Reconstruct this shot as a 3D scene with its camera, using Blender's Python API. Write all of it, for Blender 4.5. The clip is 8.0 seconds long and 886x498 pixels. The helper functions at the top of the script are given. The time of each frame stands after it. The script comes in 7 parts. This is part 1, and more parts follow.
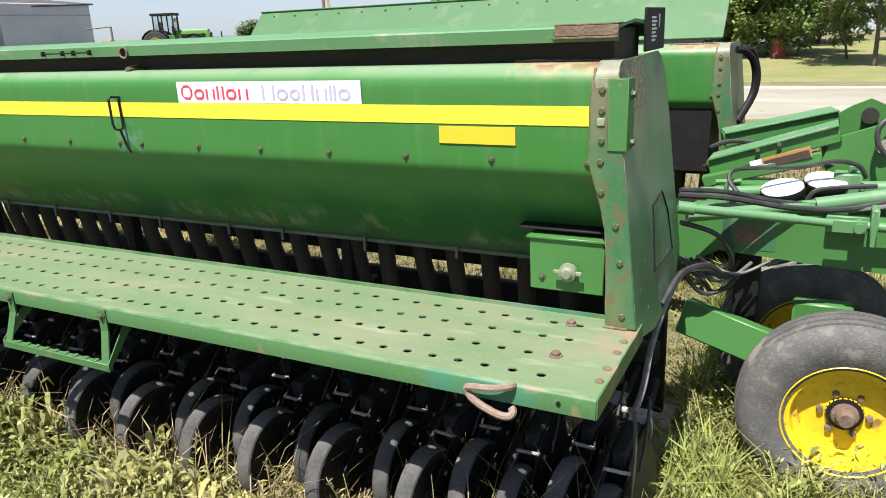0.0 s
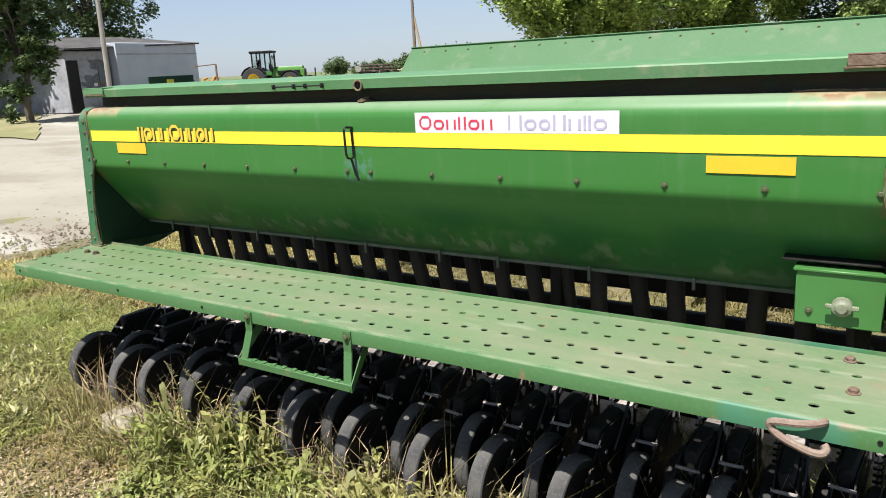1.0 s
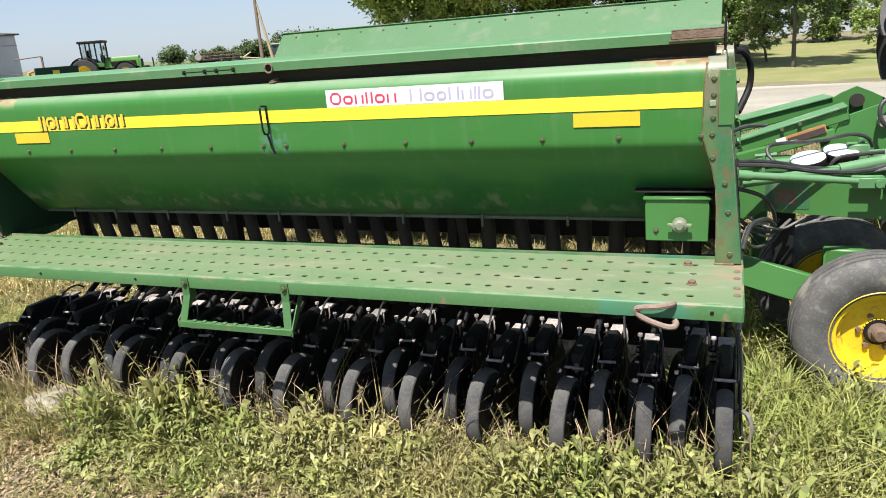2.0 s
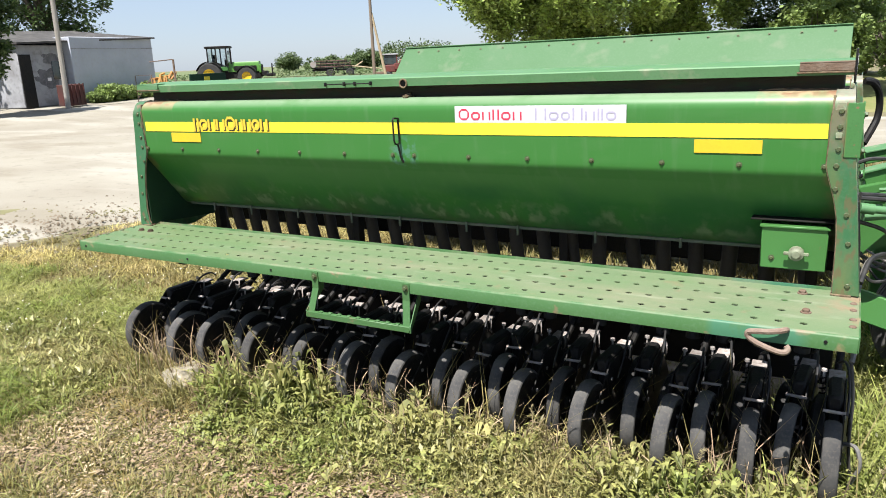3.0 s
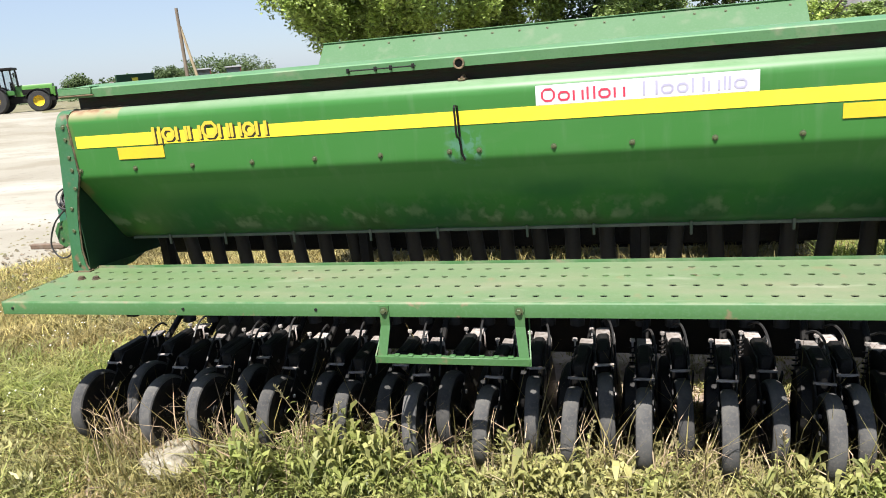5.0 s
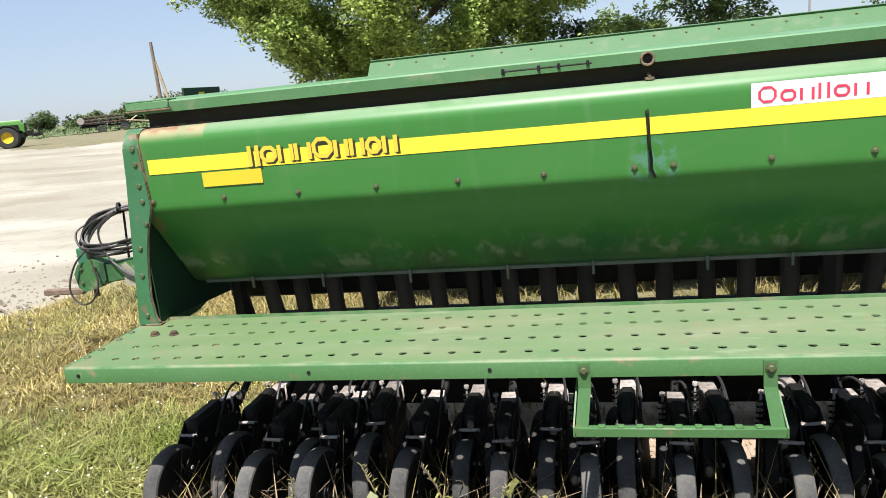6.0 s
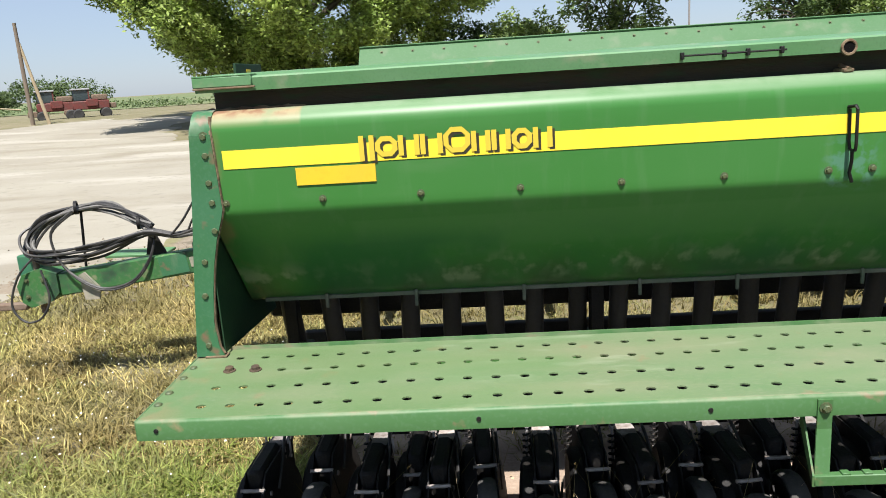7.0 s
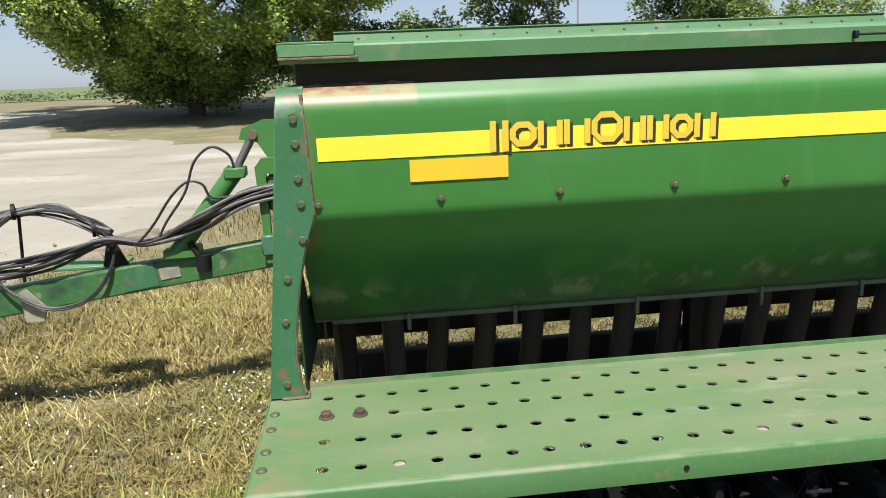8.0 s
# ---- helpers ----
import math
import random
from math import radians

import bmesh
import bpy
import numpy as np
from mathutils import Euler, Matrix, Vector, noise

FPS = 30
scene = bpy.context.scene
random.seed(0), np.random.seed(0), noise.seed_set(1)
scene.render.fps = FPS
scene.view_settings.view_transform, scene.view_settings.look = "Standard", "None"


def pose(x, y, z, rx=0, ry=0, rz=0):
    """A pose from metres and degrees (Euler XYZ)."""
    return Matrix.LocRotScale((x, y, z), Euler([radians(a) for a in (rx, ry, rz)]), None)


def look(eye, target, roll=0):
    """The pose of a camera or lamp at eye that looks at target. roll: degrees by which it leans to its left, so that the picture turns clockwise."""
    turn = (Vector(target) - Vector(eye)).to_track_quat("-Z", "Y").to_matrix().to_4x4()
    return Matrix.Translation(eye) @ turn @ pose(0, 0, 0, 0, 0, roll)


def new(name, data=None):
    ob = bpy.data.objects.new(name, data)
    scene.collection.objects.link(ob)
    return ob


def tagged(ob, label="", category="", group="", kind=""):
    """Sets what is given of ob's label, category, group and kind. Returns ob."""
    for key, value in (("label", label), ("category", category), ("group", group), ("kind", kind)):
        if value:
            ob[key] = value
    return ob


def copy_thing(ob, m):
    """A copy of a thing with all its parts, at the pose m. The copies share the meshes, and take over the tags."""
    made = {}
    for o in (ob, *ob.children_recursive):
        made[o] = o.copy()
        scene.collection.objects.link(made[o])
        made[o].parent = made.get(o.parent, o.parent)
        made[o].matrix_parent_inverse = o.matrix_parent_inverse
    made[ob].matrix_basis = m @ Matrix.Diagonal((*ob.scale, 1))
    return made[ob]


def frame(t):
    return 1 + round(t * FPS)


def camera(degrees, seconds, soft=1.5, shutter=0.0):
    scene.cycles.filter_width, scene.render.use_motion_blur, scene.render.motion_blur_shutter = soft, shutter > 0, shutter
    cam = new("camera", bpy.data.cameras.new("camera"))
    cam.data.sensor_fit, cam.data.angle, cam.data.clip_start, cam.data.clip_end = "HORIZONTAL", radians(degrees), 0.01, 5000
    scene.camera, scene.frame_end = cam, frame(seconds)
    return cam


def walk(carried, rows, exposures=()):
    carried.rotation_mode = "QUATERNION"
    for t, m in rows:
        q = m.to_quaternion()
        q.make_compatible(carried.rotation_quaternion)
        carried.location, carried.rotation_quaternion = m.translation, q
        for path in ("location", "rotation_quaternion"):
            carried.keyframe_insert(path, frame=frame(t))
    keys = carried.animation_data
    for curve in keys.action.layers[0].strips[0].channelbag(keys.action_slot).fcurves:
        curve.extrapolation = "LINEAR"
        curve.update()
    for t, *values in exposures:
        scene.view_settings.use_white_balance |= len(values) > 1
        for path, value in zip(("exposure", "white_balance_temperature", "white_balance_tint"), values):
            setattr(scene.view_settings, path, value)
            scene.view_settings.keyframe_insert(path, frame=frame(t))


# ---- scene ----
cam = camera(62.5, 8.0, 0.97)
PATH = [
    (0, (2.927, -2.433, 2.103), (2.043, -0.737, 1.518), -2.6),
    (0.5, (2.59, -2.558, 2.138), (1.535, -0.955, 1.576), -4.0),
    (1, (2.324, -2.8, 2.122), (1.255, -1.181, 1.633), -3.0),
    (1.2, (2.223, -3.037, 2.103), (1.386, -1.299, 1.578), -4.2),
    (2.3, (2.423, -3.521, 2.164), (1.701, -1.74, 1.609), -4.5),
    (2.5, (2.446, -3.6, 2.184), (1.606, -1.866, 1.647), -3.7),
    (3, (2.34, -3.684, 2.176), (1.382, -2.002, 1.672), -2.6),
    (3.5, (2.077, -3.73, 2.149), (1.383, -1.932, 1.615), -4.7),
    (4, (1.766, -3.745, 2.135), (1.315, -1.875, 1.588), -2.1),
    (4.5, (1.31, -3.594, 2.11), (0.874, -1.696, 1.654), -6.6),
    (4.7, (1.111, -3.549, 2.097), (0.583, -1.688, 1.589), -5.4),
    (5.8, (0.006, -3.142, 2.04), (-0.439, -1.248, 1.575), -3.5),
    (6, (-0.201, -3.002, 2.021), (-0.637, -1.098, 1.587), -5.8),
    (6.5, (-0.803, -2.729, 2.005), (-1.123, -0.806, 1.561), -4.4),
    (7, (-1.297, -2.618, 2.038), (-1.409, -0.675, 1.577), -3.7),
    (7.5, (-1.696, -2.347, 2.008), (-1.628, -0.383, 1.633), -6.8),
    (8, (-2.096, -2.123, 1.994), (-1.895, -0.19, 1.521), -2.4),
]
walk(cam, [(t, look(eye, target, roll)) for t, eye, target, roll in PATH],
     [(0.0, 0.74), (0.5, 0.68), (1.0, 0.58), (1.7, 0.64), (2.5, 0.71), (4.5, 0.80), (6.0, 0.70), (7.0, 0.59), (8.0, 0.45)])

# ---- light ----
SUN = Vector((-0.02, -0.45, 0.89)).normalized()
world = bpy.data.worlds.new("sky")
scene.world = world
world.use_nodes = True
wn = world.node_tree.nodes
sky = wn.new("ShaderNodeTexSky")
sky.sky_type = "NISHITA"
sky.sun_disc = False
sky.sun_elevation = math.asin(SUN.z)
sky.sun_rotation = math.atan2(SUN.x, SUN.y)
sky.air_density, sky.dust_density, sky.ozone_density = 1.0, 0.5, 1.6
haze = wn.new("ShaderNodeMix")
haze.data_type, haze.blend_type = "RGBA", "MULTIPLY"
haze.inputs[0].default_value = 1.0
haze.inputs[7].default_value = (0.90, 0.98, 1.14, 1)
world.node_tree.links.new(sky.outputs[0], haze.inputs[6])
veil = wn.new("ShaderNodeMix")
veil.data_type = "RGBA"
veil.inputs[0].default_value = 0.55
veil.inputs[7].default_value = (4.9, 5.7, 7.1, 1)
world.node_tree.links.new(haze.outputs[2], veil.inputs[6])
world.node_tree.links.new(veil.outputs[2], wn["Background"].inputs[0])
wn["Background"].inputs[1].default_value = 0.076
sun_data = bpy.data.lights.new("sun", "SUN")
sun_data.energy, sun_data.angle, sun_data.color = 6.4, radians(0.5), (1.0, 0.96, 0.91)
sun = new("sun", sun_data)
sun.matrix_world = look(SUN * 50, (0, 0, 0))


# ---- materials ----
def material(name, base, rough=0.5, metal=0.0, second=None, scale=4.0, amount=0.5, third=None, fine=60.0, fine_amount=0.35,
             bump=0.15, bump_scale=80.0, spec=0.5, stretch=(1, 1, 1), per_object=0.0, per_island=0.0, coords="Object", through_light=0.0):
    """A surface of a base colour with broad patches of a second colour, fine specks of a third and a fine relief."""
    m = bpy.data.materials.new(name)
    m.use_nodes = True
    nt = m.node_tree
    n, ln = nt.nodes, nt.links
    b = n["Principled BSDF"]
    b.inputs["Roughness"].default_value = rough
    b.inputs["Metallic"].default_value = metal
    b.inputs["Specular IOR Level"].default_value = spec
    tc = n.new("ShaderNodeTexCoord")
    mp = n.new("ShaderNodeMapping")
    mp.inputs["Scale"].default_value = stretch
    ln.new(tc.outputs[coords], mp.inputs[0])
    vec = mp.outputs[0]

    def noise_tex(sc, detail=4):
        t = n.new("ShaderNodeTexNoise")
        t.inputs["Scale"].default_value = sc
        t.inputs["Detail"].default_value = detail
        ln.new(vec, t.inputs["Vector"])
        return t.outputs["Fac"]

    def ramp(src, lo, hi, top):
        r = n.new("ShaderNodeMapRange")
        r.inputs[1].default_value, r.inputs[2].default_value = lo, hi
        r.inputs[3].default_value, r.inputs[4].default_value = 0.0, top
        ln.new(src, r.inputs[0])
        return r.outputs[0]

    def mix(fac, a, c2):
        x = n.new("ShaderNodeMix")
        x.data_type = "RGBA"
        ln.new(fac, x.inputs[0])
        if isinstance(a, tuple):
            x.inputs[6].default_value = (*a, 1)
        else:
            ln.new(a, x.inputs[6])
        x.inputs[7].default_value = (*c2, 1)
        return x.outputs[2]

    second = second or tuple(c * 0.7 for c in base)
    third = third or tuple(c * 0.6 for c in base)
    col = mix(ramp(noise_tex(scale), 0.38, 0.68, amount), base, second)
    col = mix(ramp(noise_tex(fine, 2), 0.5, 0.75, fine_amount), col, third)
    if per_object or per_island:
        src = n.new("ShaderNodeObjectInfo").outputs["Random"] if per_object else n.new("ShaderNodeNewGeometry").outputs["Random Per Island"]
        hs = n.new("ShaderNodeHueSaturation")
        k = per_object or per_island
        r = n.new("ShaderNodeMapRange")
        r.inputs[3].default_value, r.inputs[4].default_value = 1 - k, 1 + k
        ln.new(src, r.inputs[0])
        ln.new(r.outputs[0], hs.inputs["Value"])
        ln.new(col, hs.inputs["Color"])
        col = hs.outputs[0]
    ln.new(col, b.inputs["Base Color"])
    if bump:
        bp = n.new("ShaderNodeBump")
        bp.inputs["Strength"].default_value = bump
        bp.inputs["Distance"].default_value = 0.01
        ln.new(noise_tex(bump_scale, 3), bp.inputs["Height"])
        ln.new(bp.outputs[0], b.inputs["Normal"])
    if through_light:
        tr = n.new("ShaderNodeBsdfTranslucent")
        ms = n.new("ShaderNodeMixShader")
        ms.inputs[0].default_value = through_light
        ln.new(col, tr.inputs["Color"])
        ln.new(b.outputs[0], ms.inputs[1])
        ln.new(tr.outputs[0], ms.inputs[2])
        ln.new(ms.outputs[0], n["Material Output"].inputs["Surface"])
    return m


def add_patch(m, colour, lo, hi, scale=9.0, detail=6, top=0.9, axis_ranges=(), rough=None, stretch=(1, 1, 1)):
    """Lays patches over a material, for wear, dirt and some painted shade and sheen: noise between lo and hi, kept to
    ranges of the object's coordinates.
    """
    nt = m.node_tree
    n, ln = nt.nodes, nt.links
    b = n["Principled BSDF"]
    tc = n.new("ShaderNodeTexCoord")
    mp = n.new("ShaderNodeMapping")
    mp.inputs["Scale"].default_value = stretch
    ln.new(tc.outputs["Object"], mp.inputs[0])
    t = n.new("ShaderNodeTexNoise")
    t.inputs["Scale"].default_value, t.inputs["Detail"].default_value = scale, detail
    ln.new(mp.outputs[0], t.inputs["Vector"])
    fac = n.new("ShaderNodeMapRange")
    fac.inputs[1].default_value, fac.inputs[2].default_value, fac.inputs[4].default_value = lo, hi, top
    ln.new(t.outputs["Fac"], fac.inputs[0])
    out = fac.outputs[0]
    if axis_ranges:
        sep = n.new("ShaderNodeSeparateXYZ")
        ln.new(tc.outputs["Object"], sep.inputs[0])
        for axis, a, c, absolute in axis_ranges:
            src = sep.outputs[axis]
            if absolute:
                ab = n.new("ShaderNodeMath")
                ab.operation = "ABSOLUTE"
                ln.new(src, ab.inputs[0])
                src = ab.outputs[0]
            r = n.new("ShaderNodeMapRange")
            r.inputs[1].default_value, r.inputs[2].default_value = a, c
            ln.new(src, r.inputs[0])
            mu = n.new("ShaderNodeMath")
            mu.operation = "MULTIPLY"
            ln.new(out, mu.inputs[0])
            ln.new(r.outputs[0], mu.inputs[1])
            out = mu.outputs[0]
    x = n.new("ShaderNodeMix")
    x.data_type = "RGBA"
    ln.new(out, x.inputs[0])
    old = b.inputs["Base Color"].links[0].from_socket
    ln.new(old, x.inputs[6])
    x.inputs[7].default_value = (*colour, 1)
    ln.new(x.outputs[2], b.inputs["Base Color"])
    if rough is not None:
        rr = n.new("ShaderNodeMapRange")
        rr.inputs[3].default_value, rr.inputs[4].default_value = b.inputs["Roughness"].default_value, rough
        ln.new(out, rr.inputs[0])
        ln.new(rr.outputs[0], b.inputs["Roughness"])
    return m


GREEN = (0.049, 0.150, 0.036)
RUST = (0.17, 0.095, 0.06)
DUST = (0.30, 0.27, 0.20)
green_paint = material("green_paint", GREEN, 0.42, spec=0.4, second=(0.055, 0.175, 0.047), scale=1.6, amount=0.6, third=(0.05, 0.19, 0.06),
                       fine=140, fine_amount=0.3, bump=0.05, bump_scale=6)
add_patch(green_paint, RUST, 0.70, 0.76, 14, 8, 0.8, rough=0.85)
box_paint = material("box_paint", (0.034, 0.150, 0.028), 0.42, spec=0.32, second=(0.047, 0.160, 0.040), scale=1.3, amount=0.6, third=(0.047, 0.150, 0.040),
                     fine=120, fine_amount=0.25, bump=0.07, bump_scale=3)
add_patch(box_paint, (0.085, 0.18, 0.07), 0.55, 0.75, 5, 6, 0.3, stretch=(0.6, 1, 2), rough=0.6)
add_patch(box_paint, (0.12, 0.19, 0.09), 0.58, 0.68, 16, 3, 0.45, ((2, 1.42, 1.34, False), (2, 1.17, 1.22, False)), rough=0.7, stretch=(1, 1, 0.5))
# pale top curve: dust plus a milky highlight painted in
add_patch(box_paint, (0.27, 0.32, 0.24), 0.15, 0.45, 3, 6, 0.55, ((2, 1.915, 1.955, False),), rough=0.62)
add_patch(box_paint, (0.33, 0.245, 0.145), 0.28, 0.5, 8, 8, 0.9, ((0, 1.925, 1.935, True), (2, 1.90, 1.955, False)), rough=0.8)
add_patch(box_paint, (0.20, 0.10, 0.06), 0.50, 0.60, 16, 8, 0.9, ((0, 1.93, 1.97, True), (2, 1.93, 1.96, False)), rough=0.9)
add_patch(box_paint, (0.09, 0.20, 0.17), 0.46, 0.56, 22, 5, 0.55, ((0, 0.11, 0.06, True), (2, 1.54, 1.58, False), (2, 1.76, 1.70, False)), rough=0.6)
# grime low on the sloped face, deepened to paint in its shade
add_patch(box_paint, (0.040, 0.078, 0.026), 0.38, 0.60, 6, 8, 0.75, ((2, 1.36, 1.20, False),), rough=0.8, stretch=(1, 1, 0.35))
add_patch(box_paint, (0.20, 0.12, 0.07), 0.46, 0.62, 12, 6, 0.5, ((0, 2.225, 2.25, True),), rough=0.9, stretch=(1, 1, 0.4))
add_patch(box_paint, (0.085, 0.185, 0.075), 0.54, 0.70, 7, 9, 0.35, stretch=(2.5, 1, 0.35), rough=0.6)
add_patch(box_paint, (0.19, 0.25, 0.14), 0.52, 0.64, 12, 3, 0.8, ((2, 1.36, 1.29, False), (2, 1.19, 1.22, False)), rough=0.75, stretch=(1, 1, 0.35))
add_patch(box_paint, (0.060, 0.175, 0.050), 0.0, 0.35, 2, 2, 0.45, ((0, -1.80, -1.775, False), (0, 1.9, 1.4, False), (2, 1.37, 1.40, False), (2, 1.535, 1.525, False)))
# deeper green below the crease: shade put into the slope's colour
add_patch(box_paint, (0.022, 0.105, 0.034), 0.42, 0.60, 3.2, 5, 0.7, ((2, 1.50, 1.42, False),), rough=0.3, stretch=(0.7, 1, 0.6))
plate_paint = material("plate_paint", (0.030, 0.122, 0.045), 0.48, second=(0.038, 0.135, 0.068), scale=3, amount=0.8, third=(0.07, 0.16, 0.09),
                       fine=90, fine_amount=0.4, bump=0.12, bump_scale=9)
add_patch(plate_paint, RUST, 0.60, 0.68, 10, 8, 0.85, rough=0.9)
add_patch(plate_paint, (0.22, 0.23, 0.17), 0.48, 0.64, 5, 8, 0.5, ((1, 0.0, 0.04, False),), rough=0.6, stretch=(1, 1, 0.45))
add_patch(plate_paint, (0.10, 0.055, 0.035), 0.44, 0.54, 26, 8, 0.9, ((2, 1.70, 1.92, False), (1, 0.20, 0.02, False), (0, 2.0, 2.1, False)), rough=0.95)
add_patch(plate_paint, (0.02, 0.06, 0.035), 0.52, 0.60, 6, 8, 0.7, ((1, 0.0, 0.04, False),), rough=0.4, stretch=(1, 3, 0.3))
add_patch(plate_paint, (0.36, 0.35, 0.27), 0.42, 0.60, 7, 6, 0.5, ((2, 1.86, 1.96, False), (1, 0.6, 0.3, False)), rough=0.7)
add_patch(plate_paint, (0.17, 0.15, 0.12), 0.36, 0.50, 13, 6, 0.75, ((2, 1.69, 1.73, False), (2, 1.91, 1.87, False), (0, 2.31, 2.29, False), (0, 2.0, 2.1, False)), rough=0.8)
add_patch(plate_paint, (0.025, 0.13, 0.085), 0.50, 0.60, 4, 5, 0.6, ((2, 1.60, 1.40, False), (0, 1.0, -1.0, False)), rough=0.5, stretch=(1, 1, 0.3))
add_patch(plate_paint, (0.13, 0.15, 0.055), 0.36, 0.60, 5, 7, 0.65, ((0, 2.0, 2.1, False), (1, 0.03, 0.0, False)), rough=0.65, stretch=(2, 1, 0.4))
add_patch(plate_paint, (0.13, 0.085, 0.045), 0.52, 0.62, 26, 8, 0.6, ((0, 2.0, 2.1, False), (1, 0.03, 0.0, False)), rough=0.9, stretch=(1.4, 1, 0.6))
add_patch(plate_paint, (0.16, 0.15, 0.12), 0.50, 0.62, 30, 8, 0.8, ((2, 1.72, 1.86, False), (1, 0.02, 0.06, False)), rough=0.9)
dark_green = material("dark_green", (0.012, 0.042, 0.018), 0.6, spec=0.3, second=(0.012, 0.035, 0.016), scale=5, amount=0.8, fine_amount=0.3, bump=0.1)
lip_paint = material("lip_paint", (0.050, 0.128, 0.042), 0.5, spec=0.35, second=(0.064, 0.142, 0.054), scale=2.5, amount=0.7, third=(0.09, 0.17, 0.09), fine=70, fine_amount=0.35, bump=0.08, bump_scale=10)
add_patch(lip_paint, (0.045, 0.150, 0.088), 0.36, 0.46, 6, 5, 0.85, ((0, 1.84, 1.88, False), (0, 2.26, 2.20, False)), rough=0.5)
add_patch(lip_paint, (0.30, 0.17, 0.11), 0.56, 0.66, 9, 8, 0.7, ((0, 2.16, 2.26, True),), rough=0.9)
add_patch(lip_paint, (0.20, 0.12, 0.08), 0.64, 0.70, 9, 8, 0.7, rough=0.9)
add_patch(lip_paint, (0.24, 0.24, 0.16), 0.40, 0.60, 9, 8, 0.4, ((2, 1.026, 1.033, False), (2, 1.06, 1.04, False)), rough=0.7)
deck_paint = material("deck_paint", (0.108, 0.168, 0.084), 0.6, spec=0.35, second=(0.180, 0.200, 0.126), scale=2.2, amount=0.9, third=(0.22, 0.235, 0.155),
                      fine=60, fine_amount=0.35, bump=0.15, bump_scale=150, stretch=(0.55, 1.6, 1))
add_patch(deck_paint, (0.22, 0.21, 0.14), 0.44, 0.66, 3.0, 8, 0.6, ((1, -0.50, -0.40, False),), rough=0.85, stretch=(0.5, 1.5, 1))
add_patch(deck_paint, (0.24, 0.15, 0.10), 0.64, 0.72, 7, 8, 0.55, rough=0.9)
add_patch(deck_paint, (0.34, 0.36, 0.27), 0.60, 0.70, 16, 9, 0.28, rough=0.8, stretch=(0.25, 1, 1))
add_patch(deck_paint, (0.26, 0.16, 0.11), 0.48, 0.58, 9, 8, 0.8, ((0, 2.28, 2.40, True),), rough=0.9)
add_patch(deck_paint, (0.27, 0.27, 0.18), 0.34, 0.56, 9, 8, 0.6, ((1, -0.522, -0.532, False),), rough=0.7)
add_patch(deck_paint, (0.085, 0.175, 0.068), 0.42, 0.66, 2.2, 6, 0.6, rough=0.5, stretch=(0.6, 1.4, 1))
add_patch(deck_paint, (0.082, 0.152, 0.048), 0.20, 0.55, 3.0, 6, 0.5, ((0, -0.2, -2.0, False),), rough=0.5, stretch=(0.6, 1.4, 1))
faded_paint = material("faded_paint", (0.078, 0.195, 0.078), 0.5, second=(0.11, 0.215, 0.11), scale=4, amount=0.7, fine=100, fine_amount=0.3, bump=0.08, bump_scale=20)
add_patch(faded_paint, DUST, 0.6, 0.8, 9, 6, 0.6, rough=0.8)
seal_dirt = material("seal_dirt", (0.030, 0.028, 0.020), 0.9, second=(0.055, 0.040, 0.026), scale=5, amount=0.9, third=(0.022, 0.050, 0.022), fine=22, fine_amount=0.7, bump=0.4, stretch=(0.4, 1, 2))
lid_paint = material("lid_paint", (0.054, 0.132, 0.052), 0.55, spec=0.3, second=(0.068, 0.142, 0.066), scale=2, amount=0.7, third=(0.10, 0.17, 0.095), fine=60, fine_amount=0.3, bump=0.08, bump_scale=12)
add_patch(lid_paint, (0.15, 0.18, 0.12), 0.58, 0.72, 5, 8, 0.5, rough=0.8)
yellow_paint = material("yellow_paint", (0.72, 0.50, 0.015), 0.42, second=(0.62, 0.40, 0.02), scale=5, amount=0.7, third=(0.25, 0.14, 0.04), fine=40, fine_amount=0.25, bump=0.08)
add_patch(yellow_paint, (0.16, 0.09, 0.04), 0.6, 0.68, 12, 8, 0.9, rough=0.9)
badge_yellow = material("badge_yellow", (0.60, 0.44, 0.04), 0.4, second=(0.55, 0.40, 0.05), scale=6, fine_amount=0.1, bump=0.02)
stripe_yellow = material("stripe_yellow", (0.80, 0.60, 0.035), 0.4, second=(0.74, 0.55, 0.05), scale=3, fine_amount=0.1, bump=0.02)
tag_yellow = material("tag_yellow", (0.68, 0.44, 0.022), 0.4, second=(0.62, 0.39, 0.03), scale=6, fine_amount=0.15, bump=0.03)
decal_pale = material("decal_pale", (0.60, 0.575, 0.625), 0.4, second=(0.66, 0.63, 0.64), scale=9, fine_amount=0.15, bump=0.03)
decal_white = material("decal_white", (0.75, 0.73, 0.74), 0.4, second=(0.66, 0.64, 0.66), scale=12, fine_amount=0.15, bump=0.03)
decal_red = material("decal_red", (0.52, 0.03, 0.07), 0.4, second=(0.55, 0.07, 0.11), scale=14, fine_amount=0.1, bump=0.02)
decal_lilac = material("decal_lilac", (0.36, 0.34, 0.47), 0.4, second=(0.45, 0.43, 0.54), scale=14, fine_amount=0.1, bump=0.02)
decal_dark = material("decal_dark", (0.03, 0.025, 0.012), 0.5, fine_amount=0.1, bump=0.02)
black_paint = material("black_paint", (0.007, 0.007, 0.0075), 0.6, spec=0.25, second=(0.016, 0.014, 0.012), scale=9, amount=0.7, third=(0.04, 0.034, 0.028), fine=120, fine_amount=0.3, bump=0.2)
hole_dark = material("hole_dark", (0.004, 0.004, 0.004), 0.9, spec=0.1, bump=0.0)
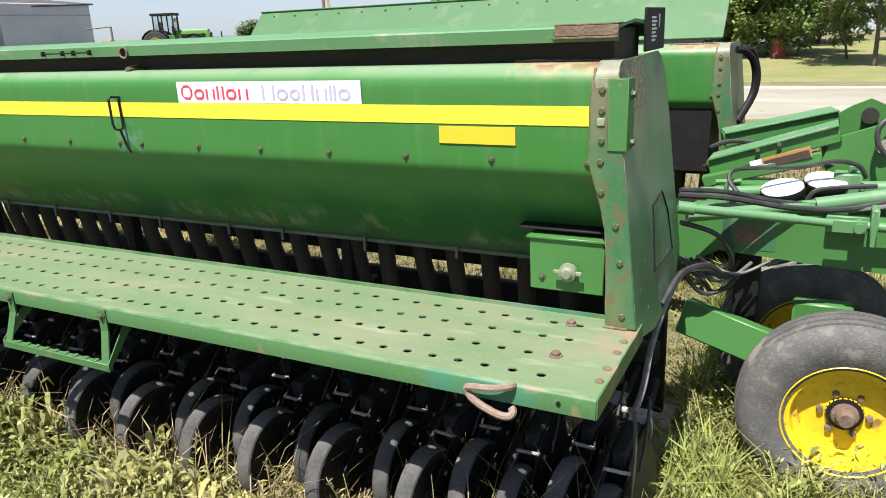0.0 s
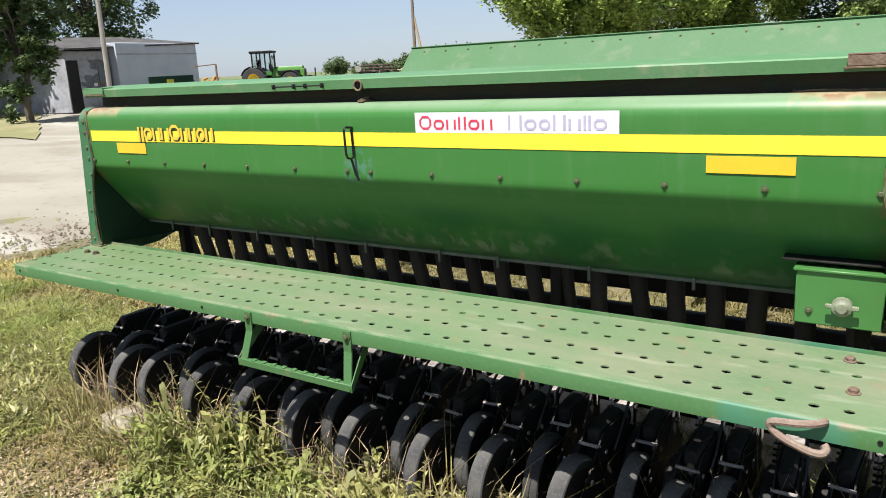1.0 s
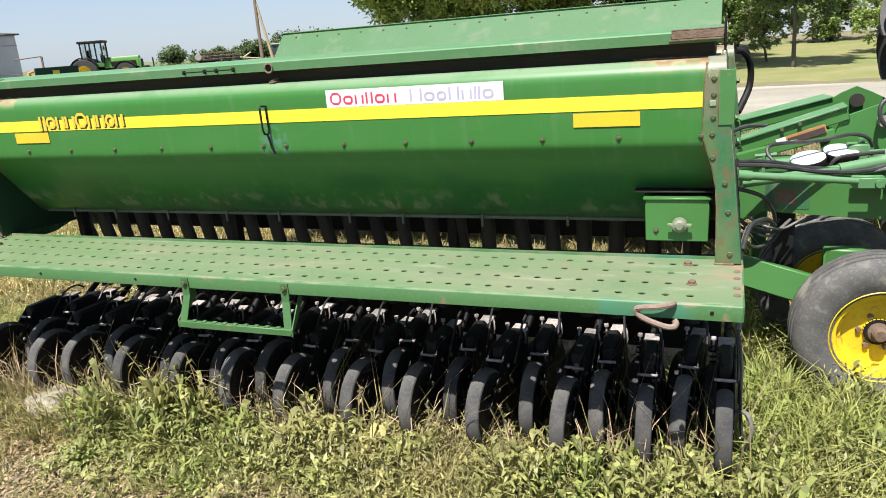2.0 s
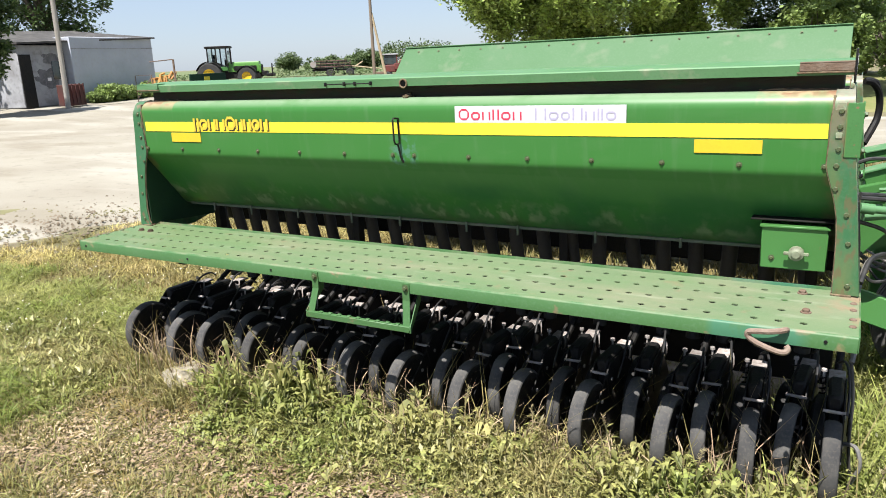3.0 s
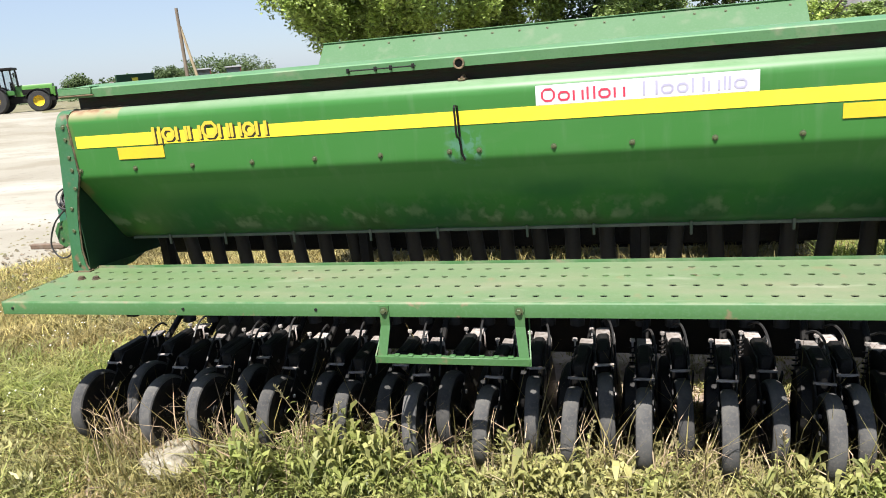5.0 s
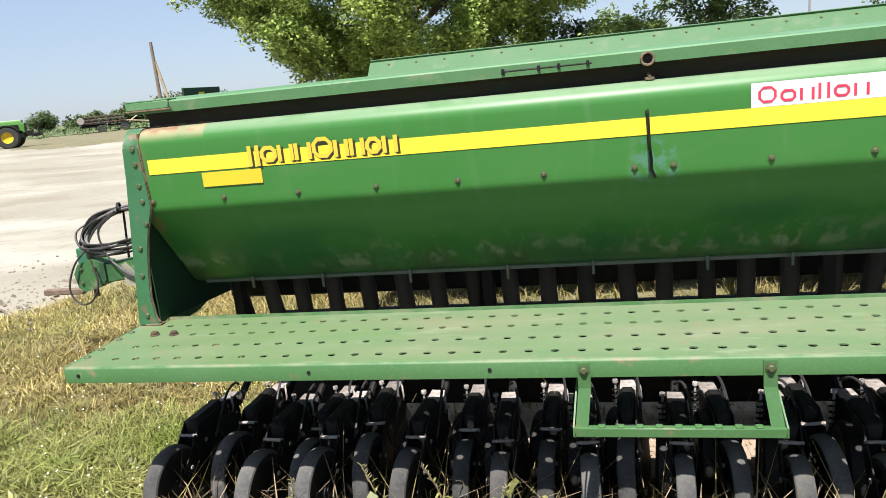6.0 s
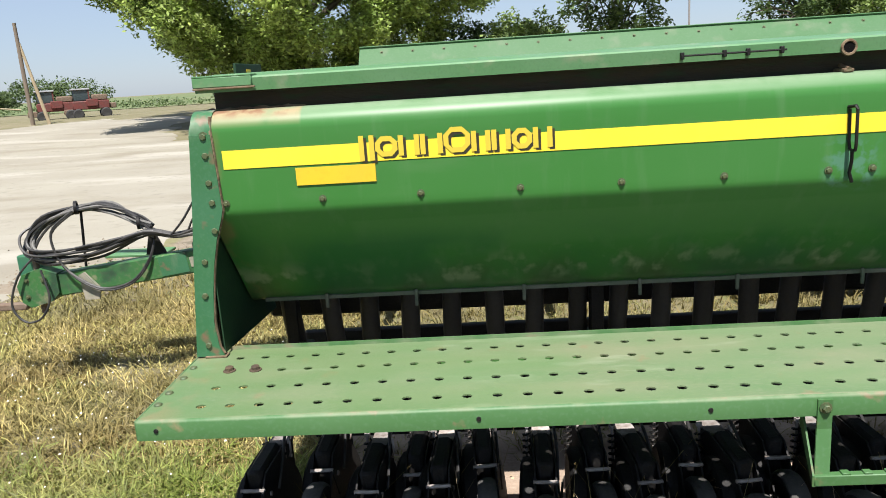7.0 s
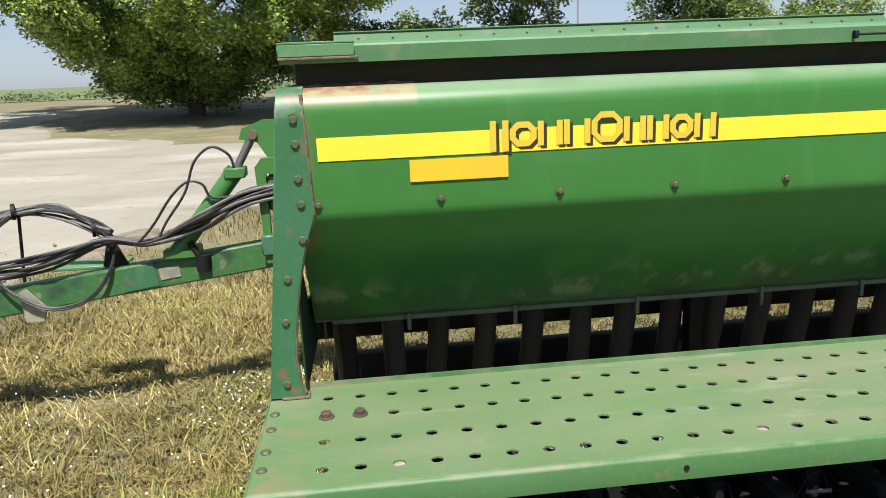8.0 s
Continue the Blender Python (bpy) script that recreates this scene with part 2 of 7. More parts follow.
rubber_tube = material("rubber_tube", (0.035, 0.033, 0.031), 0.6, spec=0.3, second=(0.045, 0.042, 0.038), scale=6, amount=0.6, fine_amount=0.3, bump=0.2, per_object=0.25)
tyre_rubber = material("tyre_rubber", (0.065, 0.063, 0.062), 0.8, second=(0.13, 0.125, 0.115), scale=6, amount=0.85, third=(0.20, 0.19, 0.165), fine=70, fine_amount=0.4, bump=0.3, bump_scale=120)
field_tyre = material("field_tyre", (0.025, 0.025, 0.026), 0.8, second=(0.05, 0.048, 0.045), scale=4, amount=0.7, bump=0.2)
worn_tyre = material("worn_tyre", (0.050, 0.049, 0.048), 0.8, second=(0.09, 0.087, 0.082), scale=5, amount=0.8, third=(0.15, 0.145, 0.13), fine=50, fine_amount=0.4, bump=0.3, bump_scale=60)
add_patch(tyre_rubber, (0.27, 0.25, 0.21), 0.58, 0.66, 6, 8, 0.7, rough=0.95)
add_patch(tyre_rubber, (0.035, 0.034, 0.034), 0.52, 0.66, 3, 6, 0.6)
wheel_rubber = material("wheel_rubber", (0.056, 0.056, 0.057), 0.9, spec=0.08, second=(0.098, 0.095, 0.089), scale=9, amount=0.8, third=(0.15, 0.13, 0.11), fine=90, fine_amount=0.35, bump=0.2, per_object=0.3)
# sidewalls darker than the dusty tread, part of that being painted shade
side_rubber = material("side_rubber", (0.014, 0.014, 0.015), 0.8, spec=0.12, second=(0.030, 0.028, 0.026), scale=14, amount=0.7, fine_amount=0.3, bump=0.2)
hose_rubber = material("hose_rubber", (0.018, 0.018, 0.019), 0.5, second=(0.06, 0.055, 0.05), scale=12, amount=0.6, fine_amount=0.3, bump=0.15)
steel = material("steel", (0.30, 0.29, 0.28), 0.4, 0.85, second=(0.22, 0.18, 0.15), scale=20, fine_amount=0.3)
bolt_metal = material("bolt_metal", (0.055, 0.09, 0.042), 0.55, 0.1, second=(0.11, 0.10, 0.04), scale=60, amount=0.8, bump=0.2)
dull_steel = material("dull_steel", (0.36, 0.34, 0.33), 0.6, 0.3, second=(0.27, 0.22, 0.19), scale=30, amount=0.8, fine_amount=0.4, bump=0.2)
dark_disc = material("dark_disc", (0.022, 0.020, 0.018), 0.6, 0.1, second=(0.035, 0.028, 0.022), scale=14, amount=0.7, third=(0.06, 0.05, 0.04), fine=90, fine_amount=0.4)
grey_hose = material("grey_hose", (0.16, 0.155, 0.145), 0.65, second=(0.08, 0.075, 0.07), scale=18, amount=0.8, fine_amount=0.4, bump=0.2)
seam_rust = material("seam_rust", (0.10, 0.060, 0.035), 0.9, second=(0.22, 0.16, 0.10), scale=25, amount=0.9, third=(0.09, 0.13, 0.06), fine=70, fine_amount=0.5, bump=0.4)
lip_dull = material("lip_dull", (0.075, 0.10, 0.062), 0.7, second=(0.13, 0.13, 0.10), scale=10, amount=0.8, fine_amount=0.4, bump=0.2)
knob_metal = material("knob_metal", (0.20, 0.23, 0.15), 0.6, second=(0.14, 0.13, 0.09), scale=30, amount=0.8, fine_amount=0.4, bump=0.3)
cap_metal = material("cap_metal", (0.34, 0.31, 0.29), 0.7, second=(0.15, 0.11, 0.09), scale=25, amount=0.9, third=(0.34, 0.32, 0.30), fine=90, fine_amount=0.4, bump=0.3, per_object=0.35)
rusty = material("rusty", (0.135, 0.088, 0.060), 0.85, second=(0.19, 0.15, 0.115), scale=14, amount=0.8, third=(0.10, 0.05, 0.03), fine=90, fine_amount=0.5, bump=0.4)
dark_rust = material("dark_rust", (0.055, 0.038, 0.024), 0.9, second=(0.10, 0.065, 0.035), scale=30, amount=0.8, third=(0.03, 0.022, 0.016), fine=120, fine_amount=0.5, bump=0.5)
pale_hook = material("pale_hook", (0.21, 0.155, 0.12), 0.8, second=(0.16, 0.10, 0.075), scale=14, amount=0.8, third=(0.28, 0.22, 0.18), fine=60, fine_amount=0.5, bump=0.4)
white_plastic = material("white_plastic", (0.78, 0.79, 0.80), 0.4, second=(0.70, 0.70, 0.70), scale=9, fine_amount=0.15, bump=0.03)
orange_decal = material("orange_decal", (0.36, 0.17, 0.05), 0.5, second=(0.30, 0.16, 0.07), scale=20)
mud = material("mud", (0.16, 0.12, 0.075), 0.95, second=(0.22, 0.17, 0.11), scale=30, bump=0.5)
bare_soil = material("bare_soil", (0.33, 0.25, 0.19), 0.95, second=(0.24, 0.18, 0.13), scale=5, amount=0.8, third=(0.40, 0.33, 0.26), fine=60, fine_amount=0.5, bump=0.6, bump_scale=40)
stone_mat = material("stone", (0.27, 0.24, 0.175), 0.95, second=(0.27, 0.24, 0.18), scale=12, amount=0.7, third=(0.55, 0.52, 0.45), fine=60, fine_amount=0.5, bump=0.6, bump_scale=40)
whitewash = material("whitewash", (0.40, 0.43, 0.49), 0.9, second=(0.33, 0.36, 0.42), scale=0.6, amount=0.8, third=(0.35, 0.34, 0.33), fine=4, fine_amount=0.35, bump=0.2, bump_scale=8)
old_plaster = material("old_plaster", (0.36, 0.37, 0.40), 0.95, second=(0.20, 0.20, 0.21), scale=0.5, amount=0.9, third=(0.14, 0.13, 0.13), fine=3, fine_amount=0.5, bump=0.3, bump_scale=8)
dark_roof = material("dark_roof", (0.050, 0.048, 0.048), 0.9, second=(0.11, 0.105, 0.10), scale=1.4, amount=0.8, bump=0.3, bump_scale=6)
grey_wood = material("grey_wood", (0.33, 0.31, 0.28), 0.9, second=(0.22, 0.20, 0.18), scale=2, amount=0.8, stretch=(6, 6, 0.5), bump=0.4, bump_scale=10)
rust_yellow = material("rust_yellow", (0.42, 0.23, 0.06), 0.75, second=(0.30, 0.13, 0.05), scale=3, amount=0.9, third=(0.5, 0.34, 0.1), fine=14, fine_amount=0.5, bump=0.2)
dull_red = material("dull_red", (0.16, 0.075, 0.075), 0.8, second=(0.09, 0.05, 0.05), scale=3, amount=0.8, bump=0.1)
hopper_paint = material("hopper_paint", (0.018, 0.058, 0.023), 0.5, second=(0.028, 0.07, 0.03), scale=3, amount=0.8, fine=60, fine_amount=0.4, bump=0.1)
barrel_red = material("barrel_red", (0.30, 0.06, 0.035), 0.6, second=(0.30, 0.06, 0.04), scale=4, amount=0.8, bump=0.1)
machine_red = material("machine_red", (0.14, 0.030, 0.026), 0.7, second=(0.09, 0.04, 0.035), scale=2, amount=0.8, bump=0.1)
pale_plate = material("pale_plate", (0.27, 0.30, 0.20), 0.7, second=(0.17, 0.22, 0.13), scale=12, amount=0.8, third=(0.20, 0.11, 0.07), fine=40, fine_amount=0.6, bump=0.3)
bracket_paint = material("bracket_paint", (0.045, 0.155, 0.040), 0.5, second=(0.060, 0.175, 0.055), scale=6, amount=0.7, fine=90, fine_amount=0.3, bump=0.03)
add_patch(bracket_paint, (0.22, 0.12, 0.07), 0.38, 0.55, 14, 7, 0.8, ((0, 2.312, 2.300, False),), rough=0.9, stretch=(1, 1, 0.3))
add_patch(bracket_paint, (0.20, 0.10, 0.06), 0.66, 0.70, 30, 7, 0.8, rough=0.9)
worn_green = material("worn_green", (0.038, 0.135, 0.034), 0.5, second=(0.028, 0.095, 0.042), scale=5, amount=0.8, third=(0.16, 0.17, 0.10), fine=40, fine_amount=0.4, bump=0.15, bump_scale=30)
add_patch(worn_green, (0.27, 0.23, 0.15), 0.58, 0.68, 7, 8, 0.75, rough=0.9)
add_patch(worn_green, (0.012, 0.03, 0.018), 0.55, 0.65, 5, 7, 0.7, rough=0.7)
dusty_plate = material("dusty_plate", (0.075, 0.155, 0.075), 0.42, second=(0.125, 0.19, 0.115), scale=3.0, amount=0.9, third=(0.075, 0.13, 0.085), fine=30, fine_amount=0.35, bump=0.35, bump_scale=7, stretch=(1, 1, 0.5))
add_patch(dusty_plate, (0.055, 0.085, 0.075), 0.50, 0.60, 5, 6, 0.75, ((2, 1.78, 1.92, False), (1, 0.38, 0.46, False)), rough=0.3)
add_patch(dusty_plate, (0.26, 0.24, 0.17), 0.34, 0.50, 8, 7, 0.75, ((1, 0.40, 0.32, False), (2, 1.50, 1.72, False)), rough=0.8, stretch=(1, 1, 0.4))
add_patch(dusty_plate, (0.075, 0.055, 0.035), 0.50, 0.55, 60, 4, 0.95, ((1, 0.43, 0.34, False), (2, 1.70, 1.78, False)), rough=0.95)
add_patch(dusty_plate, (0.045, 0.105, 0.042), 0.36, 0.56, 4, 6, 0.85, ((2, 1.55, 1.25, False),), rough=0.4)
add_patch(dusty_plate, (0.42, 0.44, 0.38), 0.68, 0.72, 30, 5, 0.9, ((2, 1.60, 1.20, False),), rough=0.8)
yard_rubble = material("yard_rubble", (0.20, 0.163, 0.118), 0.95, second=(0.14, 0.112, 0.08), scale=1.6, amount=0.9, third=(0.25, 0.22, 0.17), fine=16, fine_amount=0.6, bump=1.0, bump_scale=14)
add_patch(yard_rubble, (0.10, 0.085, 0.055), 0.54, 0.62, 5, 9, 0.75)
add_patch(yard_rubble, (0.16, 0.16, 0.06), 0.52, 0.62, 1.1, 8, 0.7)
roof_sheet = material("roof_sheet", (0.16, 0.15, 0.15), 0.85, second=(0.10, 0.095, 0.09), scale=1, amount=0.8, bump=0.3, bump_scale=6)
blue_sheet = material("blue_sheet", (0.24, 0.27, 0.33), 0.6, second=(0.19, 0.21, 0.26), scale=1, bump=0.1)
old_wood = material("old_wood", (0.20, 0.16, 0.12), 0.9, second=(0.13, 0.10, 0.08), scale=2, amount=0.8, stretch=(6, 6, 0.5), bump=0.4, bump_scale=10)
pale_wood = material("pale_wood", (0.42, 0.34, 0.22), 0.9, second=(0.30, 0.24, 0.16), scale=2, amount=0.8, stretch=(6, 6, 0.5), bump=0.4, bump_scale=10)
bark = material("bark", (0.10, 0.08, 0.06), 0.95, second=(0.06, 0.05, 0.04), scale=3, amount=0.8, stretch=(4, 4, 0.8), bump=0.8, bump_scale=12)
red_paint = material("red_paint", (0.085, 0.024, 0.020), 0.8, second=(0.05, 0.03, 0.025), scale=1.5, amount=0.8, bump=0.1)
tractor_green = material("tractor_green", (0.085, 0.235, 0.040), 0.35, second=(0.070, 0.20, 0.035), scale=2, amount=0.6, bump=0.03)
clear_glass = material("clear_glass", (0.90, 0.95, 0.95), 0.02, spec=0.5, second=(0.88, 0.94, 0.94), fine_amount=0.0, bump=0.0)
clear_glass.node_tree.nodes["Principled BSDF"].inputs["Transmission Weight"].default_value = 1.0
cab_glass = material("cab_glass", (0.04, 0.055, 0.06), 0.08, spec=0.8, bump=0.0)
leaf_light = material("leaf_light", (0.34, 0.43, 0.11), 0.5, second=(0.21, 0.30, 0.07), scale=0.5, amount=0.8, fine=3, fine_amount=0.4, bump=0.0, per_island=0.55, through_light=0.42)
leaf_dark = material("leaf_dark", (0.085, 0.135, 0.040), 0.55, second=(0.052, 0.090, 0.028), scale=0.5, amount=0.8, fine=3, fine_amount=0.4, bump=0.0, per_island=0.45, through_light=0.35)
leaf_far = material("leaf_far", (0.105, 0.15, 0.055), 0.6, second=(0.07, 0.105, 0.038), scale=0.3, amount=0.8, fine=2, bump=0.0, per_island=0.4, through_light=0.3)
leaf_bush = material("leaf_bush", (0.23, 0.31, 0.09), 0.6, second=(0.13, 0.19, 0.05), scale=0.6, amount=0.8, fine=3, bump=0.0, per_island=0.4, through_light=0.35)
grass_green = material("grass_green", (0.225, 0.225, 0.072), 0.6, second=(0.34, 0.29, 0.13), scale=1.2, amount=0.9, third=(0.14, 0.18, 0.04), fine=6, fine_amount=0.6, bump=0.0, per_island=0.45, through_light=0.35)
grass_lush = material("grass_lush", (0.205, 0.255, 0.050), 0.6, second=(0.42, 0.38, 0.15), scale=1.0, amount=0.8, third=(0.12, 0.17, 0.035), fine=6, fine_amount=0.6, bump=0.0, per_island=0.5, through_light=0.4)
grass_dry = material("grass_dry", (0.275, 0.213, 0.075), 0.75, second=(0.19, 0.17, 0.062), scale=0.8, amount=1.0, third=(0.35, 0.30, 0.17), fine=5, fine_amount=0.6, bump=0.0, per_island=0.4, through_light=0.35)
weed_leaf = material("weed_leaf", (0.22, 0.245, 0.07), 0.5, second=(0.40, 0.35, 0.15), scale=1.5, amount=0.9, third=(0.15, 0.20, 0.045), fine=8, fine_amount=0.5, bump=0.0, per_island=0.55, through_light=0.35)
leafy_green = material("leafy_green", (0.23, 0.27, 0.07), 0.5, second=(0.42, 0.38, 0.16), scale=2.0, amount=0.9, third=(0.10, 0.18, 0.035), fine=9, fine_amount=0.5, bump=0.0, per_island=0.5, through_light=0.4)
brown_litter_mat = material("brown_litter", (0.24, 0.165, 0.105), 0.9, second=(0.42, 0.33, 0.21), scale=2, amount=0.9, fine=8, bump=0.0, per_island=0.5)
straw_pale = material("straw_pale", (0.51, 0.415, 0.165), 0.8, second=(0.36, 0.36, 0.10), scale=1.5, amount=0.9, third=(0.60, 0.50, 0.26), fine=8, fine_amount=0.5, bump=0.0, per_island=0.4, through_light=0.3)
flower_white = material("flower_white", (0.75, 0.74, 0.66), 0.7, bump=0.0)
gravel = material("gravel", (0.275, 0.255, 0.205), 0.95, second=(0.225, 0.203, 0.160), scale=0.30, amount=0.9, third=(0.24, 0.22, 0.18), fine=22, fine_amount=0.45, bump=0.8, bump_scale=18)
add_patch(gravel, (0.20, 0.175, 0.13), 0.52, 0.64, 0.45, 10, 0.75, stretch=(0.6, 1.3, 1))
add_patch(gravel, (0.40, 0.38, 0.33), 0.52, 0.64, 0.25, 8, 0.55, stretch=(0.5, 1.5, 1))
add_patch(gravel, (0.17, 0.152, 0.118), 0.58, 0.68, 4, 10, 0.5, stretch=(0.9, 1.1, 1))
turf = material("turf", (0.125, 0.112, 0.055), 0.95, second=(0.185, 0.155, 0.095), scale=0.55, amount=0.95, third=(0.12, 0.14, 0.04), fine=14, fine_amount=0.8, bump=0.7, bump_scale=30)
add_patch(turf, (0.26, 0.215, 0.155), 0.56, 0.70, 1.3, 8, 0.7)
verge_grass = material("verge_grass", (0.17, 0.165, 0.065), 0.95, second=(0.25, 0.22, 0.125), scale=0.4, amount=0.9, third=(0.13, 0.15, 0.04), fine=5, fine_amount=0.7, bump=0.7, bump_scale=10)
lawn_mat = material("lawn", (0.15, 0.165, 0.05), 0.95, second=(0.23, 0.20, 0.09), scale=0.5, amount=0.9, third=(0.12, 0.16, 0.035), fine=5, fine_amount=0.7, bump=0.7, bump_scale=8)
far_field = material("far_field", (0.085, 0.125, 0.042), 0.95, second=(0.15, 0.155, 0.07), scale=0.05, amount=0.9, third=(0.12, 0.15, 0.05), fine=0.6, fine_amount=0.6, bump=0.0)


# ---- mesh builder ----
class Builder:
    """Collects vertices and faces of one part."""

    def __init__(self):
        self.v, self.f = [], []

    def add(self, verts, faces, m=None):
        k = len(self.v)
        self.v += [tuple(m @ Vector(p)) for p in verts] if m is not None else [tuple(p) for p in verts]
        self.f += [tuple(i + k for i in f) for f in faces]
        return self

    def box(self, x0, x1, y0, y1, z0, z1, c=0.004, m=None):
        """A box with chamfered edges."""
        mid = ((x0 + x1) / 2, (y0 + y1) / 2, (z0 + z1) / 2)
        half = (abs(x1 - x0) / 2, abs(y1 - y0) / 2, abs(z1 - z0) / 2)
        c = min(c, 0.45 * min(half))
        verts, at = [], {}
        for sx in (-1, 1):
            for sy in (-1, 1):
                for sz in (-1, 1):
                    s = (sx, sy, sz)
                    for k in range(3):
                        at[s, k] = len(verts)
                        verts.append([mid[a] + s[a] * (half[a] if a == k else half[a] - c) for a in range(3)])
        faces = []
        for k in range(3):
            a, b = (k + 1) % 3, (k + 2) % 3
            for sk in (-1, 1):
                loop = []
                for sa, sb in ((-1, -1), (1, -1), (1, 1), (-1, 1)):
                    s = [0, 0, 0]
                    s[k], s[a], s[b] = sk, sa, sb
                    loop.append(at[tuple(s), k])
                faces.append(loop if sk > 0 else loop[::-1])
            for sa in (-1, 1):
                for sb in (-1, 1):
                    s1, s2 = [0, 0, 0], [0, 0, 0]
                    s1[a], s1[b], s1[k] = sa, sb, -1
                    s2[a], s2[b], s2[k] = sa, sb, 1
                    q = [at[tuple(s1), a], at[tuple(s2), a], at[tuple(s2), b], at[tuple(s1), b]]
                    faces.append(q if sa * sb < 0 else q[::-1])
        for s in {key[0] for key in at}:
            t = [at[s, 0], at[s, 1], at[s, 2]]
            faces.append(t if s[0] * s[1] * s[2] > 0 else t[::-1])
        return self.add(verts, faces, m)

    def lathe(self, profile, seg=24, m=None, close=False):
        """Turns (radius, height) points about the z axis."""
        verts, faces = [], []
        n = len(profile)
        for i in range(seg):
            a = 2 * math.pi * i / seg
            for r, h in profile:
                verts.append((r * math.cos(a), r * math.sin(a), h))
        for i in range(seg):
            j = (i + 1) % seg
            for k in range(n if close else n - 1):
                l = (k + 1) % n
                faces.append((i * n + k, j * n + k, j * n + l, i * n + l))
        return self.add(verts, faces, m)

    def rod(self, p0, p1, r, seg=8, r1=None):
        """A closed round bar between two points."""
        p0, p1 = Vector(p0), Vector(p1)
        d = p1 - p0
        m = Matrix.Translation(p0) @ d.to_track_quat("Z", "Y").to_matrix().to_4x4()
        r1 = r if r1 is None else r1
        return self.lathe([(0.0005, 0), (r, 0), (r1, d.length), (0.0005, d.length)], seg, m)

    def pipe(self, pts, r, seg=6):
        """A round bar along a bent line."""
        pts = [Vector(p) for p in pts]
        verts, faces = [], []
        side = None
        for i, p in enumerate(pts):
            d = (pts[min(i + 1, len(pts) - 1)] - pts[max(i - 1, 0)]).normalized()
            if side is None:
                side = d.orthogonal().normalized()
            side = (side - d * side.dot(d)).normalized()
            up = d.cross(side)
            for k in range(seg):
                a = 2 * math.pi * k / seg
                verts.append(p + r * (math.cos(a) * side + math.sin(a) * up))
        for i in range(len(pts) - 1):
            for k in range(seg):
                l = (k + 1) % seg
                faces.append((i * seg + k, i * seg + l, (i + 1) * seg + l, (i + 1) * seg + k))
        faces.append(tuple(range(seg))[::-1])
        faces.append(tuple((len(pts) - 1) * seg + k for k in range(seg)))
        return self.add(verts, faces)

    def slab(self, outline, thick, m=None):
        """A flat plate with a given outline in x, y and a thickness in z."""
        n = len(outline)
        verts = [(x, y, 0) for x, y in outline] + [(x, y, thick) for x, y in outline]
        faces = [tuple(range(n))[::-1], tuple(range(n, 2 * n))]
        faces += [(i, (i + 1) % n, n + (i + 1) % n, n + i) for i in range(n)]
        return self.add(verts, faces, m)

    def sweep(self, profile, x0, x1, steps=1, closed=True, caps=True):
        """Draws a (y, z) outline along x."""
        n = len(profile)
        verts, faces = [], []
        for s in range(steps + 1):
            x = x0 + (x1 - x0) * s / steps
            verts += [(x, y, z) for y, z in profile]
        for s in range(steps):
            for k in range(n if closed else n - 1):
                l = (k + 1) % n
                faces.append((s * n + k, s * n + l, (s + 1) * n + l, (s + 1) * n + k))
        if closed and caps:
            faces += [tuple(range(n))[::-1], tuple(steps * n + k for k in range(n))]
        return self.add(verts, faces)

    def mesh(self, name, mat, smooth=True, fix=True, weld=False):
        me = bpy.data.meshes.new(name)
        me.from_pydata(self.v, [], self.f)
        if fix:
            b = bmesh.new()
            b.from_mesh(me)
            if weld:
                bmesh.ops.remove_doubles(b, verts=b.verts, dist=0.0002)
            bmesh.ops.recalc_face_normals(b, faces=b.faces)
            b.to_mesh(me)
            b.free()
        me.materials.append(mat)
        if smooth:
            me.polygons.foreach_set("use_smooth", [True] * len(me.polygons))
            me.set_sharp_from_angle(angle=radians(38))
        me.update()
        return me


def part(name, b, mat, parent, label="", smooth=True):
    """Links a builder's (or ready) mesh as one mesh object under a thing or part."""
    me = b.mesh(name, mat, smooth) if isinstance(b, Builder) else b
    ob = new(name, me)
    ob.parent = parent
    if parent is not None and parent.type == "MESH":
        ob.matrix_parent_inverse = Matrix()
    return tagged(ob, label)


def thing(name, at, label, category, group="", kind=""):
    ob = new(name)
    ob.empty_display_size = 0.2
    ob.matrix_world = at
    return tagged(ob, label, category, group, kind)


def solid(name, b, mat, label, category, group="", kind="", smooth=True):
    return tagged(new(name, b.mesh(name, mat, smooth) if isinstance(b, Builder) else b), label, category, group, kind)


def hexbolt(r=0.011, h=0.009):
    """A bolt head on a washer, pointing to -y."""
    b = Builder()
    m = pose(0, 0, 0, 90)
    b.lathe([(0.0003, 0.002), (r * 1.5, 0.002), (r * 1.5, -0.001)], 10, m)
    b.lathe([(0.0003, h), (r * 0.8, h), (r, h * 0.8), (r, 0)], 6, m)
    return b


bolt_mesh = hexbolt(0.0095, 0.009).mesh("bolt", bolt_metal)
bolt_big = hexbolt(0.0125, 0.013).mesh("bolt", bolt_metal)


def bolt(parent, x, y, z, big=False, turn=(0, 0, 0)):
    ob = part("bolt", bolt_big if big else bolt_mesh, None, parent)
    ob.matrix_local = pose(x, y, z, *turn)
    return ob


def arc(cy, cz, r, a0, a1, n):
    return [(cy + r * math.cos(radians(a0 + (a1 - a0) * i / n)), cz + r * math.sin(radians(a0 + (a1 - a0) * i / n))) for i in range(n + 1)]


